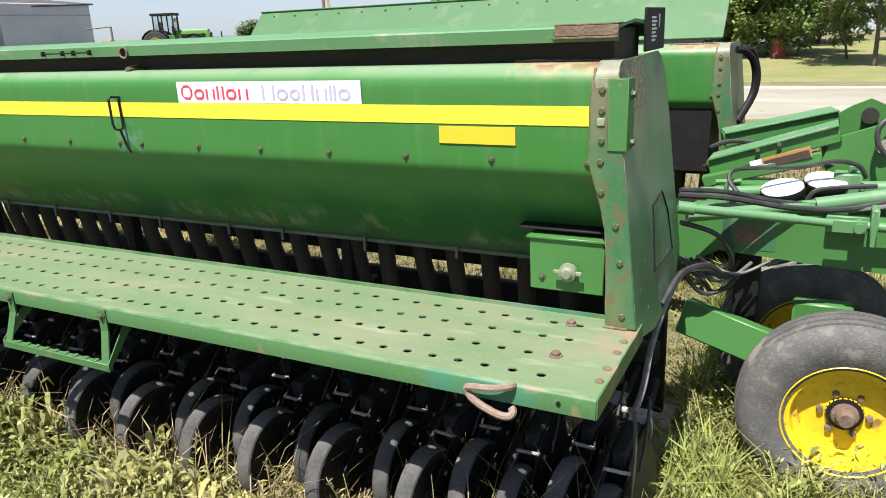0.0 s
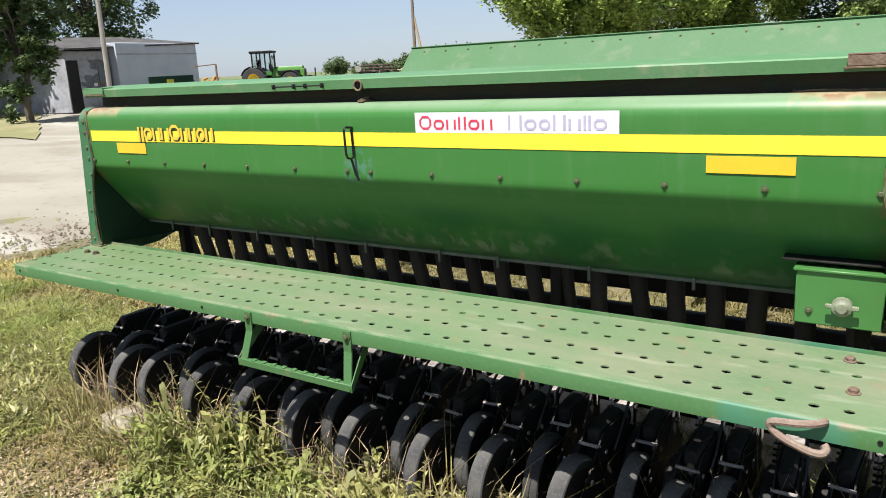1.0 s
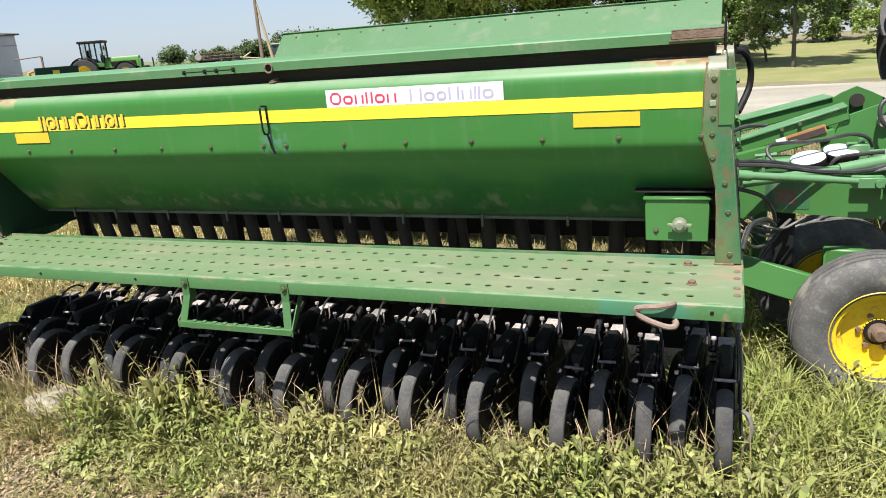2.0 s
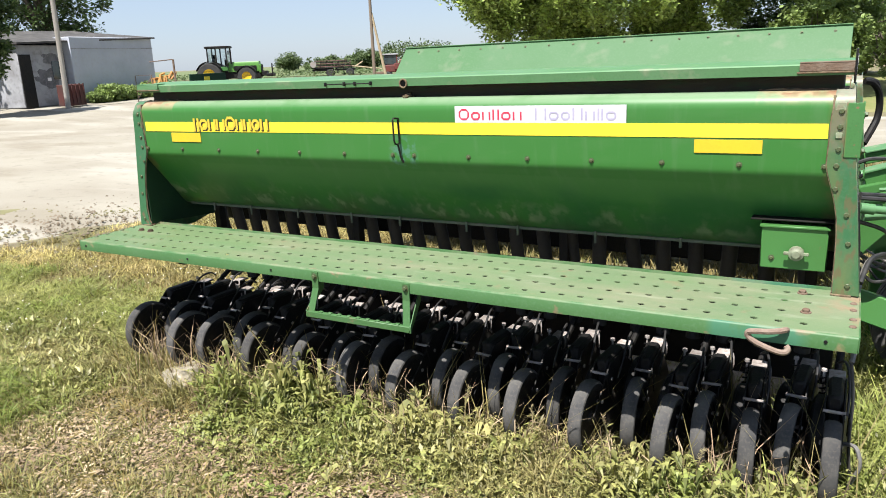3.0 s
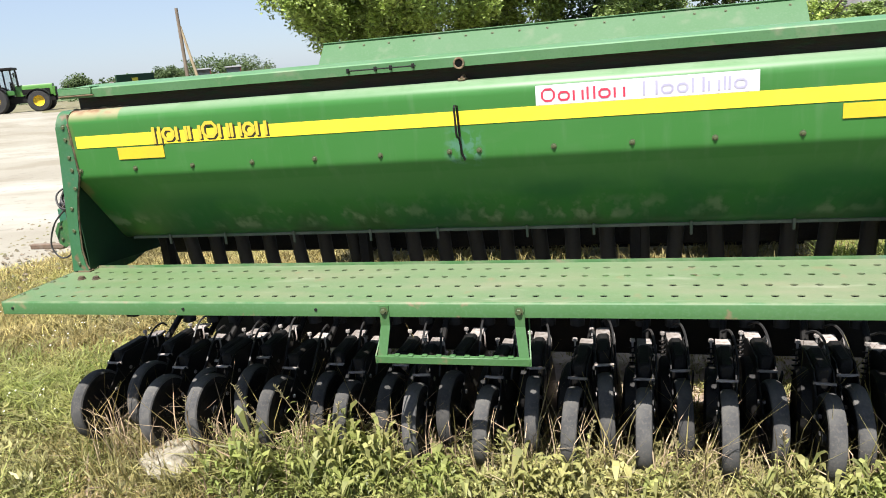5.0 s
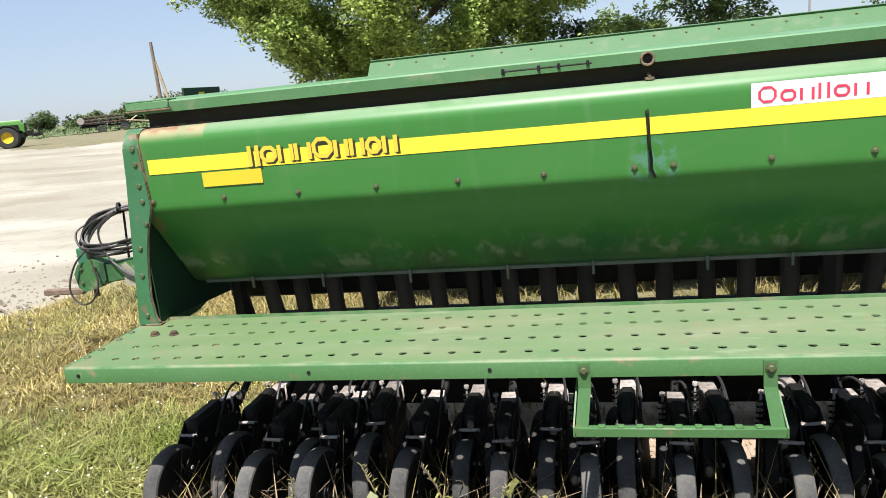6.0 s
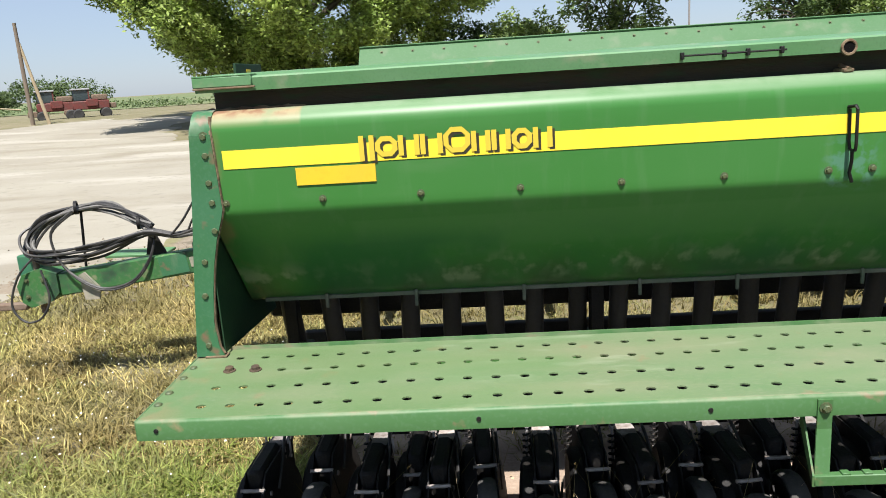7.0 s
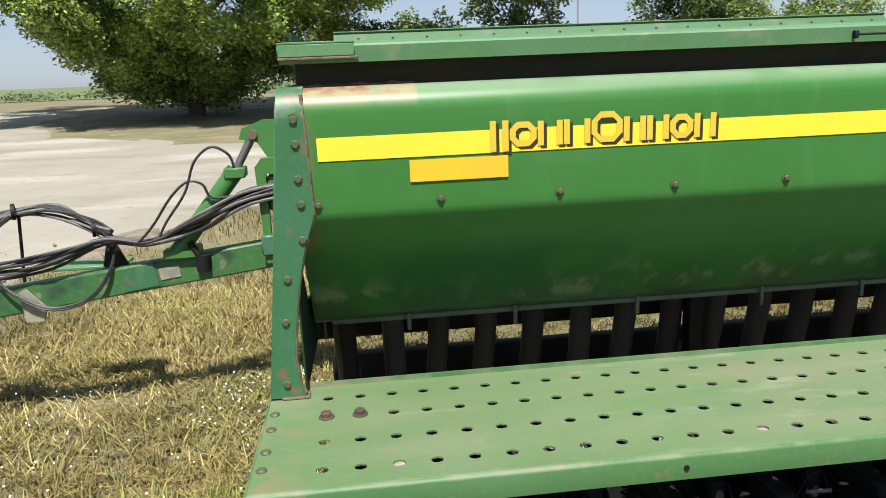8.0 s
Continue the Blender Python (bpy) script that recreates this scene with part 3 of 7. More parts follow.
def smooth_line(pts, n=6):
    out = []
    for k in range(len(pts) - 1):
        p = [Vector(pts[max(0, min(len(pts) - 1, k + q))]) for q in (-1, 0, 1, 2)]
        for s in range(n):
            t = s / n
            out.append(0.5 * (2 * p[1] + (p[2] - p[0]) * t + (2 * p[0] - 5 * p[1] + 4 * p[2] - p[3]) * t * t + (3 * p[1] - p[0] - 3 * p[2] + p[3]) * t ** 3))
    return out + [Vector(pts[-1])]


# ---- ground ----
def ground_height(x, y):
    return 0.03 * noise.noise(Vector((x * 0.35, y * 0.35, 0))) + 0.015 * noise.noise(Vector((x * 1.3, y * 1.3, 3)))


def grid_sheet(name, xs, ys, mat, height):
    me = bpy.data.meshes.new(name)
    verts = [(x, y, height(x, y)) for y in ys for x in xs]
    n = len(xs)
    faces = [(j * n + i, j * n + i + 1, (j + 1) * n + i + 1, (j + 1) * n + i) for j in range(len(ys) - 1) for i in range(n - 1)]
    me.from_pydata(verts, [], faces)
    me.materials.append(mat)
    me.polygons.foreach_set("use_smooth", [True] * len(me.polygons))
    return me


def spread(lo, hi, dense_lo, dense_hi, step):
    inner = list(np.arange(dense_lo, dense_hi + 1e-6, step))
    out, d = [], step
    x = dense_hi
    while x < hi:
        d *= 1.5
        x += d
        out.append(min(x, hi))
    low, d, x = [], step, dense_lo
    while x > lo:
        d *= 1.5
        x -= d
        low.append(max(x, lo))
    return low[::-1] + inner + out


def rise(x, y):
    """The yard climbs gently away from the drills."""
    t = min(1.0, max(0.0, (math.hypot(x, y) - 26) / 30))
    return 0.75 * t * t * (3 - 2 * t)


def near_only(x, y):
    k = max(0.0, 1 - max(abs(x) - 8, 0) / 6) * max(0.0, 1 - max(abs(y) - 7, 0) / 6)
    return ground_height(x, y) * k + rise(x, y)


tagged(new("ground", grid_sheet("ground", spread(-2500, 2500, -75, 30, 0.75), spread(-2500, 2500, -6, 78, 0.75), turf, near_only)),
       "dry yellow-green turf with bare earth patches", "ground", kind="structure")


def ragged(points, step=1.2, amp=0.35):
    """An outline with an uneven edge."""
    out = []
    for (x0, y0), (x1, y1) in zip(points, points[1:] + points[:1]):
        n = max(1, int(math.hypot(x1 - x0, y1 - y0) / step))
        for i in range(n):
            x, y = x0 + (x1 - x0) * i / n, y0 + (y1 - y0) * i / n
            k = amp * min(1.5, 0.4 + math.hypot(x, y) / 25)
            out.append((x + k * noise.noise(Vector((x * 0.7, y * 0.7, 5))) * 1.5, y + k * noise.noise(Vector((x * 0.7, y * 0.7, 9))) * 1.5))
    return out


def flat_area(name, points, z, mat, label, category, sunk=False):
    b = bmesh.new()
    vs = [b.verts.new((x, y, z)) for x, y in ragged(points)]
    f = b.faces.new(vs)
    f.normal_update()
    if f.normal.z < 0:
        f.normal_flip()
    bmesh.ops.triangulate(b, faces=[f])
    for k in range(-16, 17):
        for axis in (0, 1):
            co, no = [0, 0, 0], [0, 0, 0]
            co[axis], no[axis] = k * 5.0, 1.0
            bmesh.ops.bisect_plane(b, geom=b.verts[:] + b.edges[:] + b.faces[:], plane_co=co, plane_no=no)
    for v in b.verts:
        if sunk and v.is_boundary:
            v.co.z = -0.015
        v.co.z += rise(v.co.x, v.co.y)
    me = bpy.data.meshes.new(name)
    b.to_mesh(me)
    b.free()
    me.materials.append(mat)
    return tagged(new(name, me), label, category, kind="structure")


flat_area("road", [(-60, -22), (-14, -3.2), (-8.8, -0.2), (-7.2, 1.8), (-6.5, 3.7), (-5.6, 6.0), (-4.7, 7.8), (-3.9, 9.3), (-1.5, 11.2), (2.0, 13.6), (12, 13.4), (60, 12), (60, 20.5), (12, 21.3), (1.6, 21.7),
                   (-5.5, 22.7), (-9.0, 24.7), (-11.5, 27), (-14, 28.8), (-16.3, 33), (-17.2, 38), (-16.5, 46), (-20, 44), (-25, 44), (-28, 41.5), (-30, 37), (-34, 36.5), (-42, 41), (-50, 36), (-75, 38), (-110, 20)], 0.045, gravel,
          "pale dusty gravel farm yard road", "road", True)
flat_area("verge", [(-26, 12.5), (-34, 17), (-47, 24), (-70, 29), (-95, 22), (-70, 16), (-45, 13)], 0.10, verge_grass,
          "strip of dry grass between gravel tracks", "grass verge")
flat_area("lawn", [(1.0, 22.2), (12, 21.9), (60, 21.5), (60, 44), (0, 44), (-3, 34), (-4, 25)], 0.05, lawn_mat,
          "sunlit lawn beyond the road", "lawn", True)
flat_area("road_shoulder", [(-15, -3.2), (-8.2, 0.0), (-6.4, 1.7), (-6.2, 3.4), (-5.2, 6.3), (-4.2, 8.6), (-5.4, 8.6), (-7.2, 6.0), (-8.9, 4.7), (-10.4, 3.5), (-14, 0.8), (-18, -2.0)], 0.058, yard_rubble,
          "rough brown rubble and bare earth along the road", "road edge", True)
flat_area("bare_earth", [(-2.2, 0.42), (0.0, 0.36), (2.35, 0.42), (2.35, 1.25), (0.0, 1.35), (-2.2, 1.25)], 0.030, bare_soil,
          "bare pinkish-brown earth under the drill", "earth")
flat_area("field", [(-400, 90), (-120, 75), (-60, 72), (-30, 72), (-5, 66), (60, 120), (400, 400), (0, 900), (-900, 900)], 0.05, far_field,
          "wide flat green field running to the horizon", "field")

# ---- seed drill ----
BOLT_X = [(i - 6) * 0.36 + (-0.075 if i < 6 else 0.075) for i in range(13) if i != 6] + [-0.075, 0.075]
BOX = [(0.36, 1.150), (0.335, 1.165), (0.30, 1.205)] + [(0.235, 1.290), (0.165, 1.380), (0.10, 1.462), (0.045, 1.531), (0.026, 1.556), (0.012, 1.574), (0.003, 1.589),
      (0.0, 1.606), (0.0, 1.63), (-0.004, 1.75), (-0.002, 1.85)] + arc(0.075, 1.885, 0.078, 178, 96, 7) + [(0.115, 1.963), (0.125, 1.955), (0.125, 1.90), (0.145, 1.90), (0.145, 1.96),
      (0.50, 1.96), (0.56, 1.90), (0.60, 1.45), (0.50, 1.22), (0.42, 1.150)]


DECK = (-2.424, 2.424, -0.538, 0.066, 1.035)
HOLE_ROWS = (-0.446, -0.301, -0.155, -0.026)


def deck_mesh():
    """The walkway's sheet with rows of real holes."""
    b = Builder()
    x0, x1, y0, y1, z = DECK
    ny = [y0] + [(p + q) / 2 for p, q in zip(HOLE_ROWS, HOLE_ROWS[1:])] + [y1]
    pitch, first_x, count = 0.0972, -2.250, 47
    bolted = {(2, 0), (2, 1), (1, 46)}
    for r in range(4):
        ya, yb, yc = ny[r], ny[r + 1], HOLE_ROWS[r]
        for i in range(count + 2):
            xa = x0 if i == 0 else first_x + (i - 1.5) * pitch
            xb = x1 if i == count + 1 else first_x + (i - 0.5) * pitch
            xc = (xa + xb) / 2
            edge = [(xa, ya), (xc, ya), (xb, ya), (xb, yc), (xb, yb), (xc, yb), (xa, yb), (xa, yc)]
            if i in (0, count + 1) or (r, i - 1) in bolted:
                b.add([(x, y, z) for x, y in edge], [tuple(range(8))])
                continue
            hole = []
            for k in range(8):
                a = radians(225 + 45 * k)
                hole.append((xc + 0.0170 * math.cos(a), yc + 0.0150 * math.sin(a)))
            v = [(x, y, z) for x, y in edge] + [(x, y, z - 0.001) for x, y in hole] + [(x, y, z - 0.006) for x, y in hole]
            f = [(k, (k + 1) % 8, 8 + (k + 1) % 8, 8 + k) for k in range(8)]
            f += [(8 + k, 8 + (k + 1) % 8, 16 + (k + 1) % 8, 16 + k) for k in range(8)]
            b.add(v, f)
    return b


def lip_mesh():
    """The walkway's folded front, back and end lips."""
    b = Builder()
    x0, x1, y0, y1, z = DECK
    b.sweep([(y0 - 0.004, z - 0.002), (y0 - 0.008, z - 0.008), (y0 - 0.008, z - 0.066), (y0 - 0.003, z - 0.066), (y0 - 0.003, z - 0.010), (y0 + 0.003, z + 0.0015)], x0, x1)
    b.sweep([(y1 - 0.002, z), (y1, z + 0.014), (y1 + 0.006, z + 0.014), (y1 + 0.006, z - 0.05), (y1, z - 0.05)], x0 + 0.1, x1 - 0.1)
    for s in (-1, 1):
        b.box(s * 2.424, s * 2.430, y0 - 0.006, y1, z - 0.066, z + 0.002, 0.002)
    return b


def flange_outline(side):
    if side > 0:
        pts = [(2.252, 1.885), (2.248, 1.86), (2.243, 1.64), (2.252, 1.60), (2.285, 1.49), (2.303, 1.40), (2.310, 1.30), (2.312, 1.042), (2.418, 1.042), (2.394, 1.30), (2.382, 1.42), (2.368, 1.56), (2.357, 1.66), (2.334, 1.885)]
        return pts
    return [(-2.258, 1.885), (-2.254, 1.80), (-2.248, 1.61), (-2.256, 1.58), (-2.284, 1.50), (-2.308, 1.40), (-2.324, 1.30), (-2.338, 1.18), (-2.330, 1.08), (-2.314, 1.042), (-2.424, 1.042), (-2.380, 1.45), (-2.345, 1.75), (-2.335, 1.885)][::-1]


def marking(b, x0, x1, z0, z1, y=-0.0065, lean=0.0):
    """A thin flat marking on the box face."""
    b.add([(x0, y, z0), (x1, y, z0), (x1 + lean, y, z1), (x0 + lean, y, z1), (x0, y + 0.0015, z0), (x1, y + 0.0015, z0), (x1 + lean, y + 0.0015, z1), (x0 + lean, y + 0.0015, z1)],
          [(0, 1, 2, 3), (0, 4, 5, 1), (1, 5, 6, 2), (2, 6, 7, 3), (3, 7, 4, 0)])


def seed_drill(at, label, lid_open, marked):
    d = thing("seed_drill", at, label, "seed drill", "seed drills")
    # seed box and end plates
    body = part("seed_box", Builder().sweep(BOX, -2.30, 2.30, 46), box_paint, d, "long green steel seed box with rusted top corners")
    part("bottom_lip", Builder().sweep([(0.334, 1.146), (0.334, 1.160), (0.342, 1.165), (0.385, 1.150), (0.385, 1.146)], -2.24, 2.0), lip_dull, body)
    for k in range(10):
        x = -2.02 + 0.44 * k + random.uniform(-0.07, 0.07)
        part("clip", Builder().box(x - 0.007, x + 0.007, 0.318, 0.328, 1.095 + random.uniform(0, 0.02), 1.172, 0.002), lip_dull, body)
    for x in BOLT_X:
        bolt(body, x, -0.002, 1.63, turn=(0, random.uniform(0, 60), 0))
    for s in (-1, 1):
        m = Matrix.Translation((0, -0.008, 0)) @ pose(0, 0, 0, 90)
        fl = part("end_flange", Builder().slab([(x, z) for x, z in flange_outline(s)], 0.007, m), plate_paint, d, "bolted green end flange with rust")
        cap_top = arc(0.075, 1.885, 0.083, 180, 92, 7) + [(0.125, 1.968), (0.125, 1.964)] + arc(0.075, 1.885, 0.079, 92, 180, 7)
        part("flange_top", Builder().sweep(cap_top, s * 2.255, s * 2.330), plate_paint, fl)
        edge = [(2.252, 1.945), (2.252, 1.885), (2.248, 1.86), (2.243, 1.64), (2.252, 1.60), (2.285, 1.49), (2.303, 1.40), (2.310, 1.30), (2.312, 1.05)] if s > 0 else [(-2.260, 1.945), (-2.258, 1.885), (-2.254, 1.80), (-2.248, 1.61), (-2.256, 1.58), (-2.284, 1.50), (-2.308, 1.40), (-2.324, 1.30), (-2.338, 1.18), (-2.330, 1.08), (-2.316, 1.05)]
        part("seam", Builder().pipe([(x, 0.012 if z > 1.92 else -0.006, z) for x, z in edge], 0.006, 5), seam_rust, fl)
        lean, base = -0.1008 * s, 2.5265 * s
        side = [(-0.008, 1.042), (-0.008, 1.90), (0.02, 1.945), (0.08, 1.965), (0.66, 1.970), (0.72, 1.945), (0.78, 1.87), (0.815, 1.70), (0.836, 1.455), (0.87, 1.24), (0.886, 1.10), (0.77, 1.01), (0.52, 0.945), (0.28, 0.935), (0.05, 0.985)]
        ep = Builder().slab([(y, z) for y, z in side], 0.006, Matrix(((0, lean, 1, base - 0.006 * (s > 0)), (1, 0, 0, 0), (0, 1, 0, 0), (0, 0, 0, 1))))
        plate = part("end_plate", ep, dusty_plate if s > 0 else plate_paint, d, "flat green end plate with dust and scratches")
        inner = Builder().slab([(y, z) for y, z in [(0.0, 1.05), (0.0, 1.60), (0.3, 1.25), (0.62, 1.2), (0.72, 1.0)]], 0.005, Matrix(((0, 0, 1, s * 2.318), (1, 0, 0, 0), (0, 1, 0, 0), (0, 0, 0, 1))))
        # near-black green here: the shade inside the box end is in the colour
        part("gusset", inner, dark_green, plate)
        for x, z in ((2.284, 1.878), (2.284, 1.810), (2.284, 1.711), (2.282, 1.638), (2.286, 1.533), (2.340, 1.417), (2.357, 1.285), (2.370, 1.087)):
            bolt(fl, s * x, -0.009, z, True, (0, random.uniform(0, 60), 0))
        jag = random.Random(5 + s)
        part("rust_edge", Builder().pipe([(s * (1.93 + 0.022 * k), 0.118 + jag.uniform(-0.012, 0.004), 1.964 + jag.uniform(-0.002, 0.006)) for k in range(18)], 0.0055, 5), seam_rust, body)
        part("foot_angle", Builder().box(s * 2.305, s * 2.39, -0.02, 0.02, 1.036, 1.044, 0.002), seam_rust, fl)
    # raised corner bracket with bolts
    if marked:
        part("slotted_strip", Builder().box(2.262, 2.300, -0.0125, -0.0085, 1.672, 1.915, 0.002).box(2.268, 2.294, -0.020, -0.0120, 1.760, 1.785, 0.003), pale_plate, d, "pale slotted strip with a square nut")
        br = part("corner_bracket", Builder().box(2.304, 2.371, -0.020, -0.011, 1.676, 1.914, 0.004).box(2.365, 2.3715, -0.0195, 0.07, 1.676, 1.914, 0.003), bracket_paint, d, "folded green corner bracket with rust streaks")
        bolt(br, 2.373, 0.03, 1.86, True, (0, 0, 90))
        bolt(br, 2.373, 0.03, 1.70, True, (0, 0, 90))
    corners = [(0.375, 1.40), (0.56, 1.42), (0.652, 1.32), (0.70, 1.136), (0.33, 1.147), (0.375, 1.40)]
    part("hatch_edge", Builder().pipe([(2.5285 - 0.1008 * z, y, z) for y, z in corners], 0.0035, 5), black_paint, d)
    # markings
    if marked:
        st = Builder()
        marking(st, -2.225, 2.238, 1.756, 1.823)
        part("stripe", st, stripe_yellow, body, "bright yellow painted stripe")
        for x0, x1 in ((-1.963, -1.672), (1.668, 1.972)):
            tg = Builder()
            marking(tg, x0, x1, 1.683, 1.747)
            part("tag", tg, tag_yellow, body, "plain orange-yellow sticker")
        dc = Builder()
        marking(dc, 0.362, 1.335, 1.824, 1.915, -0.0070)
        part("decal", dc, decal_pale, body, "white sticker with red and lilac marks")
        def signs(name, kinds, xs, gap, z, unit, t, mat, y=-0.0085):
            for ringed, w, h, low in kinds:
                for sign in (bar_ring if ringed else bar_pair)(xs, z + low, w, unit * h, y, t):
                    part(name, sign, mat, body)
                xs += w + gap

        signs("mark", ((1, 0.065, 1.0, 0), (1, 0.055, 0.72, 0), (0, 0.05, 0.72, 0), (0, 0.04, 0.92, 0), (1, 0.055, 0.72, 0), (0, 0.052, 0.72, 0)), 0.387, 0.013, 1.838, 0.062, 0.010, decal_red)
        signs("mark", ((0, 0.065, 1.0, 0), (1, 0.055, 0.72, 0), (1, 0.05, 0.72, 0), (0, 0.055, 1.0, 0), (0, 0.052, 0.72, 0), (0, 0.03, 0.95, 0), (1, 0.055, 0.72, 0)), 0.845, 0.013, 1.838, 0.062, 0.010, decal_lilac)
        badge = ((0, 0.055, 1.0, -0.012), (1, 0.080, 0.8, 0), (0, 0.075, 0.8, 0), (0, 0.080, 0.8, 0), (1, 0.095, 1.0, 0), (0, 0.068, 0.8, 0), (0, 0.068, 0.8, 0), (1, 0.072, 0.8, 0), (0, 0.068, 0.8, 0))
        signs("badge_shadow", badge, -1.716, 0.0035, 1.762, 0.090, 0.019, decal_dark, -0.0075)
        signs("badge_block", badge, -1.725, 0.0035, 1.770, 0.090, 0.018, badge_yellow, -0.0092)
    # grab handle and latch
    if marked:
        hd = Builder()
        hd.pipe([(-0.020, -0.004, 1.846), (-0.020, -0.055, 1.852), (-0.020, -0.066, 1.842), (-0.018, -0.066, 1.725), (-0.016, -0.058, 1.703), (-0.014, -0.034, 1.697), (-0.014, -0.016, 1.704), (-0.016, -0.012, 1.73), (-0.019, -0.012, 1.84)], 0.0058)
        hd.pipe([(-0.014, -0.034, 1.697), (-0.010, -0.026, 1.66), (-0.010, -0.015, 1.62), (0.004, -0.008, 1.585)], 0.006)
        part("handle", hd, black_paint, body, "thin black bent-wire handle")
        part("latch", Builder().box(-0.018, 0.018, 0.05, 0.13, 1.962, 1.975, 0.004).rod((0, 0.05, 1.972), (0, 0.12, 1.985), 0.008), seam_rust, body)
    # lid
    if lid_open:
        lm = Matrix.Translation((0, 0.53, 1.99)) @ pose(0, 0, 0, 45, 0, 0)
        lid = part("lid", Builder().box(-2.29, 2.225, -0.005, 0.52, -0.012, 0.012, 0.003, lm).box(-2.29, 2.225, 0.51, 0.52, -0.03, 0.03, 0.002, lm), lid_paint, d, "open lid leaning back with a row of bolts")
        for k in range(17):
            p = lm @ Vector((-2.1 + k * 0.262, 0.455, 0.013))
            bolt(lid, p.x, p.y, p.z, turn=(-45, 0, 0))
    else:
        lid = part("lid", Builder().sweep([(0.055, 2.030), (0.050, 2.075), (0.056, 2.081), (0.30, 2.098), (0.56, 2.085), (0.565, 2.03), (0.557, 2.03), (0.55, 2.07), (0.30, 2.088), (0.063, 2.07), (0.063, 2.03)], -2.315, 2.315), faded_paint, d, "flat sheet lid with folded edge")
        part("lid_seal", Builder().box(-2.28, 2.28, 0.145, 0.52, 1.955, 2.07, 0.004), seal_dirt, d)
        for s in (-1, 1):
            part("corner_strip", Builder().box(s * 2.10, s * 2.318, 0.040, 0.052, 2.048, 2.084, 0.003).box(s * 2.10, s * 2.318, 0.04, 0.12, 2.084, 2.090, 0.002), rusty if s > 0 else faded_paint, lid)
            part("strip_seam", Builder().box(s * 2.09, s * 2.318, 0.037, 0.0505, 2.040, 2.0475, 0.002), seam_rust, lid)
        rod = Builder().rod((-0.58, 0.040, 2.052), (-0.22, 0.040, 2.052), 0.0035)
        for x in (-0.575, -0.43, -0.35, -0.235):
            rod.box(x - 0.006, x + 0.006, 0.034, 0.052, 2.040, 2.064, 0.002)
        part("hinge_rod", rod, black_paint, lid)
        part("catch", Builder().lathe([(0.019, 0.002), (0.021, 0.005), (0.027, 0.005), (0.029, 0.0)], 16, pose(-0.006, 0.0495, 2.046, 90)), seam_rust, lid)
        # hole drawn as a flat black disc, its inner dark painted
        part("catch_hole", Builder().lathe([(0.0005, 0.001), (0.020, 0.001), (0.020, 0.0)], 16, pose(-0.006, 0.0495, 2.046, 90)), hole_dark, lid)
        for s, y0, y1, dark in ((-1, 0.55, 0.94, True), (1, 0.44, 0.79, False)):
            part("sign_plate", Builder().box(s * 2.315, s * 2.325, y0, y1, 1.975 if s > 0 else 2.03, 2.135 if s > 0 else 2.145, 0.003), dark_green if dark else black_paint, d, "upright plate on the box end")
        part("emblem", Builder().box(-2.3145, -2.3132, 0.70, 0.76, 2.055, 2.12, 0.0004), stripe_yellow, d)
        for k in range(7):
            part("mark", Builder().box(2.3255, 2.327, 0.53, 0.60 + 0.02 * (k % 2), 2.010 + 0.014 * k, 2.018 + 0.014 * k, 0.0005), decal_white, d)
        part("mark", Builder().box(2.3255, 2.327, 0.66, 0.68, 2.06, 2.11, 0.0005), decal_lilac, d)
    # walkway
    if marked:
        deck = part("walkway", deck_mesh().mesh("walkway", deck_paint, True, True, True), None, d, "perforated green walkway, dusty and scuffed")
        part("lip", lip_mesh(), lip_paint, deck)
        part("support", Builder().box(-2.3, 2.3, 0.0, 0.05, 0.955, 1.02, 0.004), green_paint, deck)
        for s in (-1, 1):
            for y in (-0.425, -0.333, -0.207, -0.112):
                part("deck_bolt", Builder().lathe([(0.0004, 0.006), (0.010, 0.006), (0.014, 0.003), (0.015, 0)], 8, pose(s * 2.402, y, 1.036)), rusty if s > 0 else bolt_metal, deck)
        for x, y in ((2.221, -0.301), (2.19, -0.028), (-2.250, -0.155), (-2.153, -0.155)):
            nut = Builder().lathe([(0.0005, 0.005), (0.021, 0.005), (0.023, 0.003), (0.023, 0)], 14, pose(x, y, 1.035))
            nut.lathe([(0.0005, 0.018), (0.013, 0.018), (0.017, 0.014), (0.017, 0.004)], 6, pose(x, y, 1.035, 0, 0, 60 * x))
            part("rusty_nut", nut, rusty if x > 0 else dark_rust, deck)
        for x in (-2.362, -1.340, -0.636, 2.31):
            part("edge_bolt", Builder().lathe([(0.0004, 0.004), (0.007, 0.004), (0.008, 0)], 8, pose(x, -0.546, 1.002, 90)), black_paint, deck)
        st = part("step", step_mesh(), lip_paint, d, "green U-shaped footstep hanging under the walkway")
        bolt(st, -0.300, -0.556, 1.0, True)
        bolt(st, 0.315, -0.556, 1.0, True)
        hook = Builder()
        hook.pipe(smooth_line([(2.165, -0.540, 1.030), (2.160, -0.560, 1.036), (2.135, -0.574, 1.032), (2.09, -0.580, 1.026), (2.045, -0.580, 1.022), (2.020, -0.574, 1.012), (2.022, -0.572, 0.994),
                               (2.050, -0.582, 0.976), (2.095, -0.592, 0.962), (2.14, -0.594, 0.950), (2.168, -0.588, 0.950), (2.176, -0.578, 0.962), (2.168, -0.572, 0.972)], 4), 0.0125, 8)
        part("hook", hook, pale_hook, d, "pale rusted double hook on the walkway edge")
        # meter box
        mb = part("meter_box", Builder().box(1.985, 2.275, 0.092, 0.26, 1.112, 1.318, 0.004).box(1.975, 2.285, 0.082, 0.27, 1.316, 1.327, 0.003), green_paint, d, "small green gear box with a round knob")
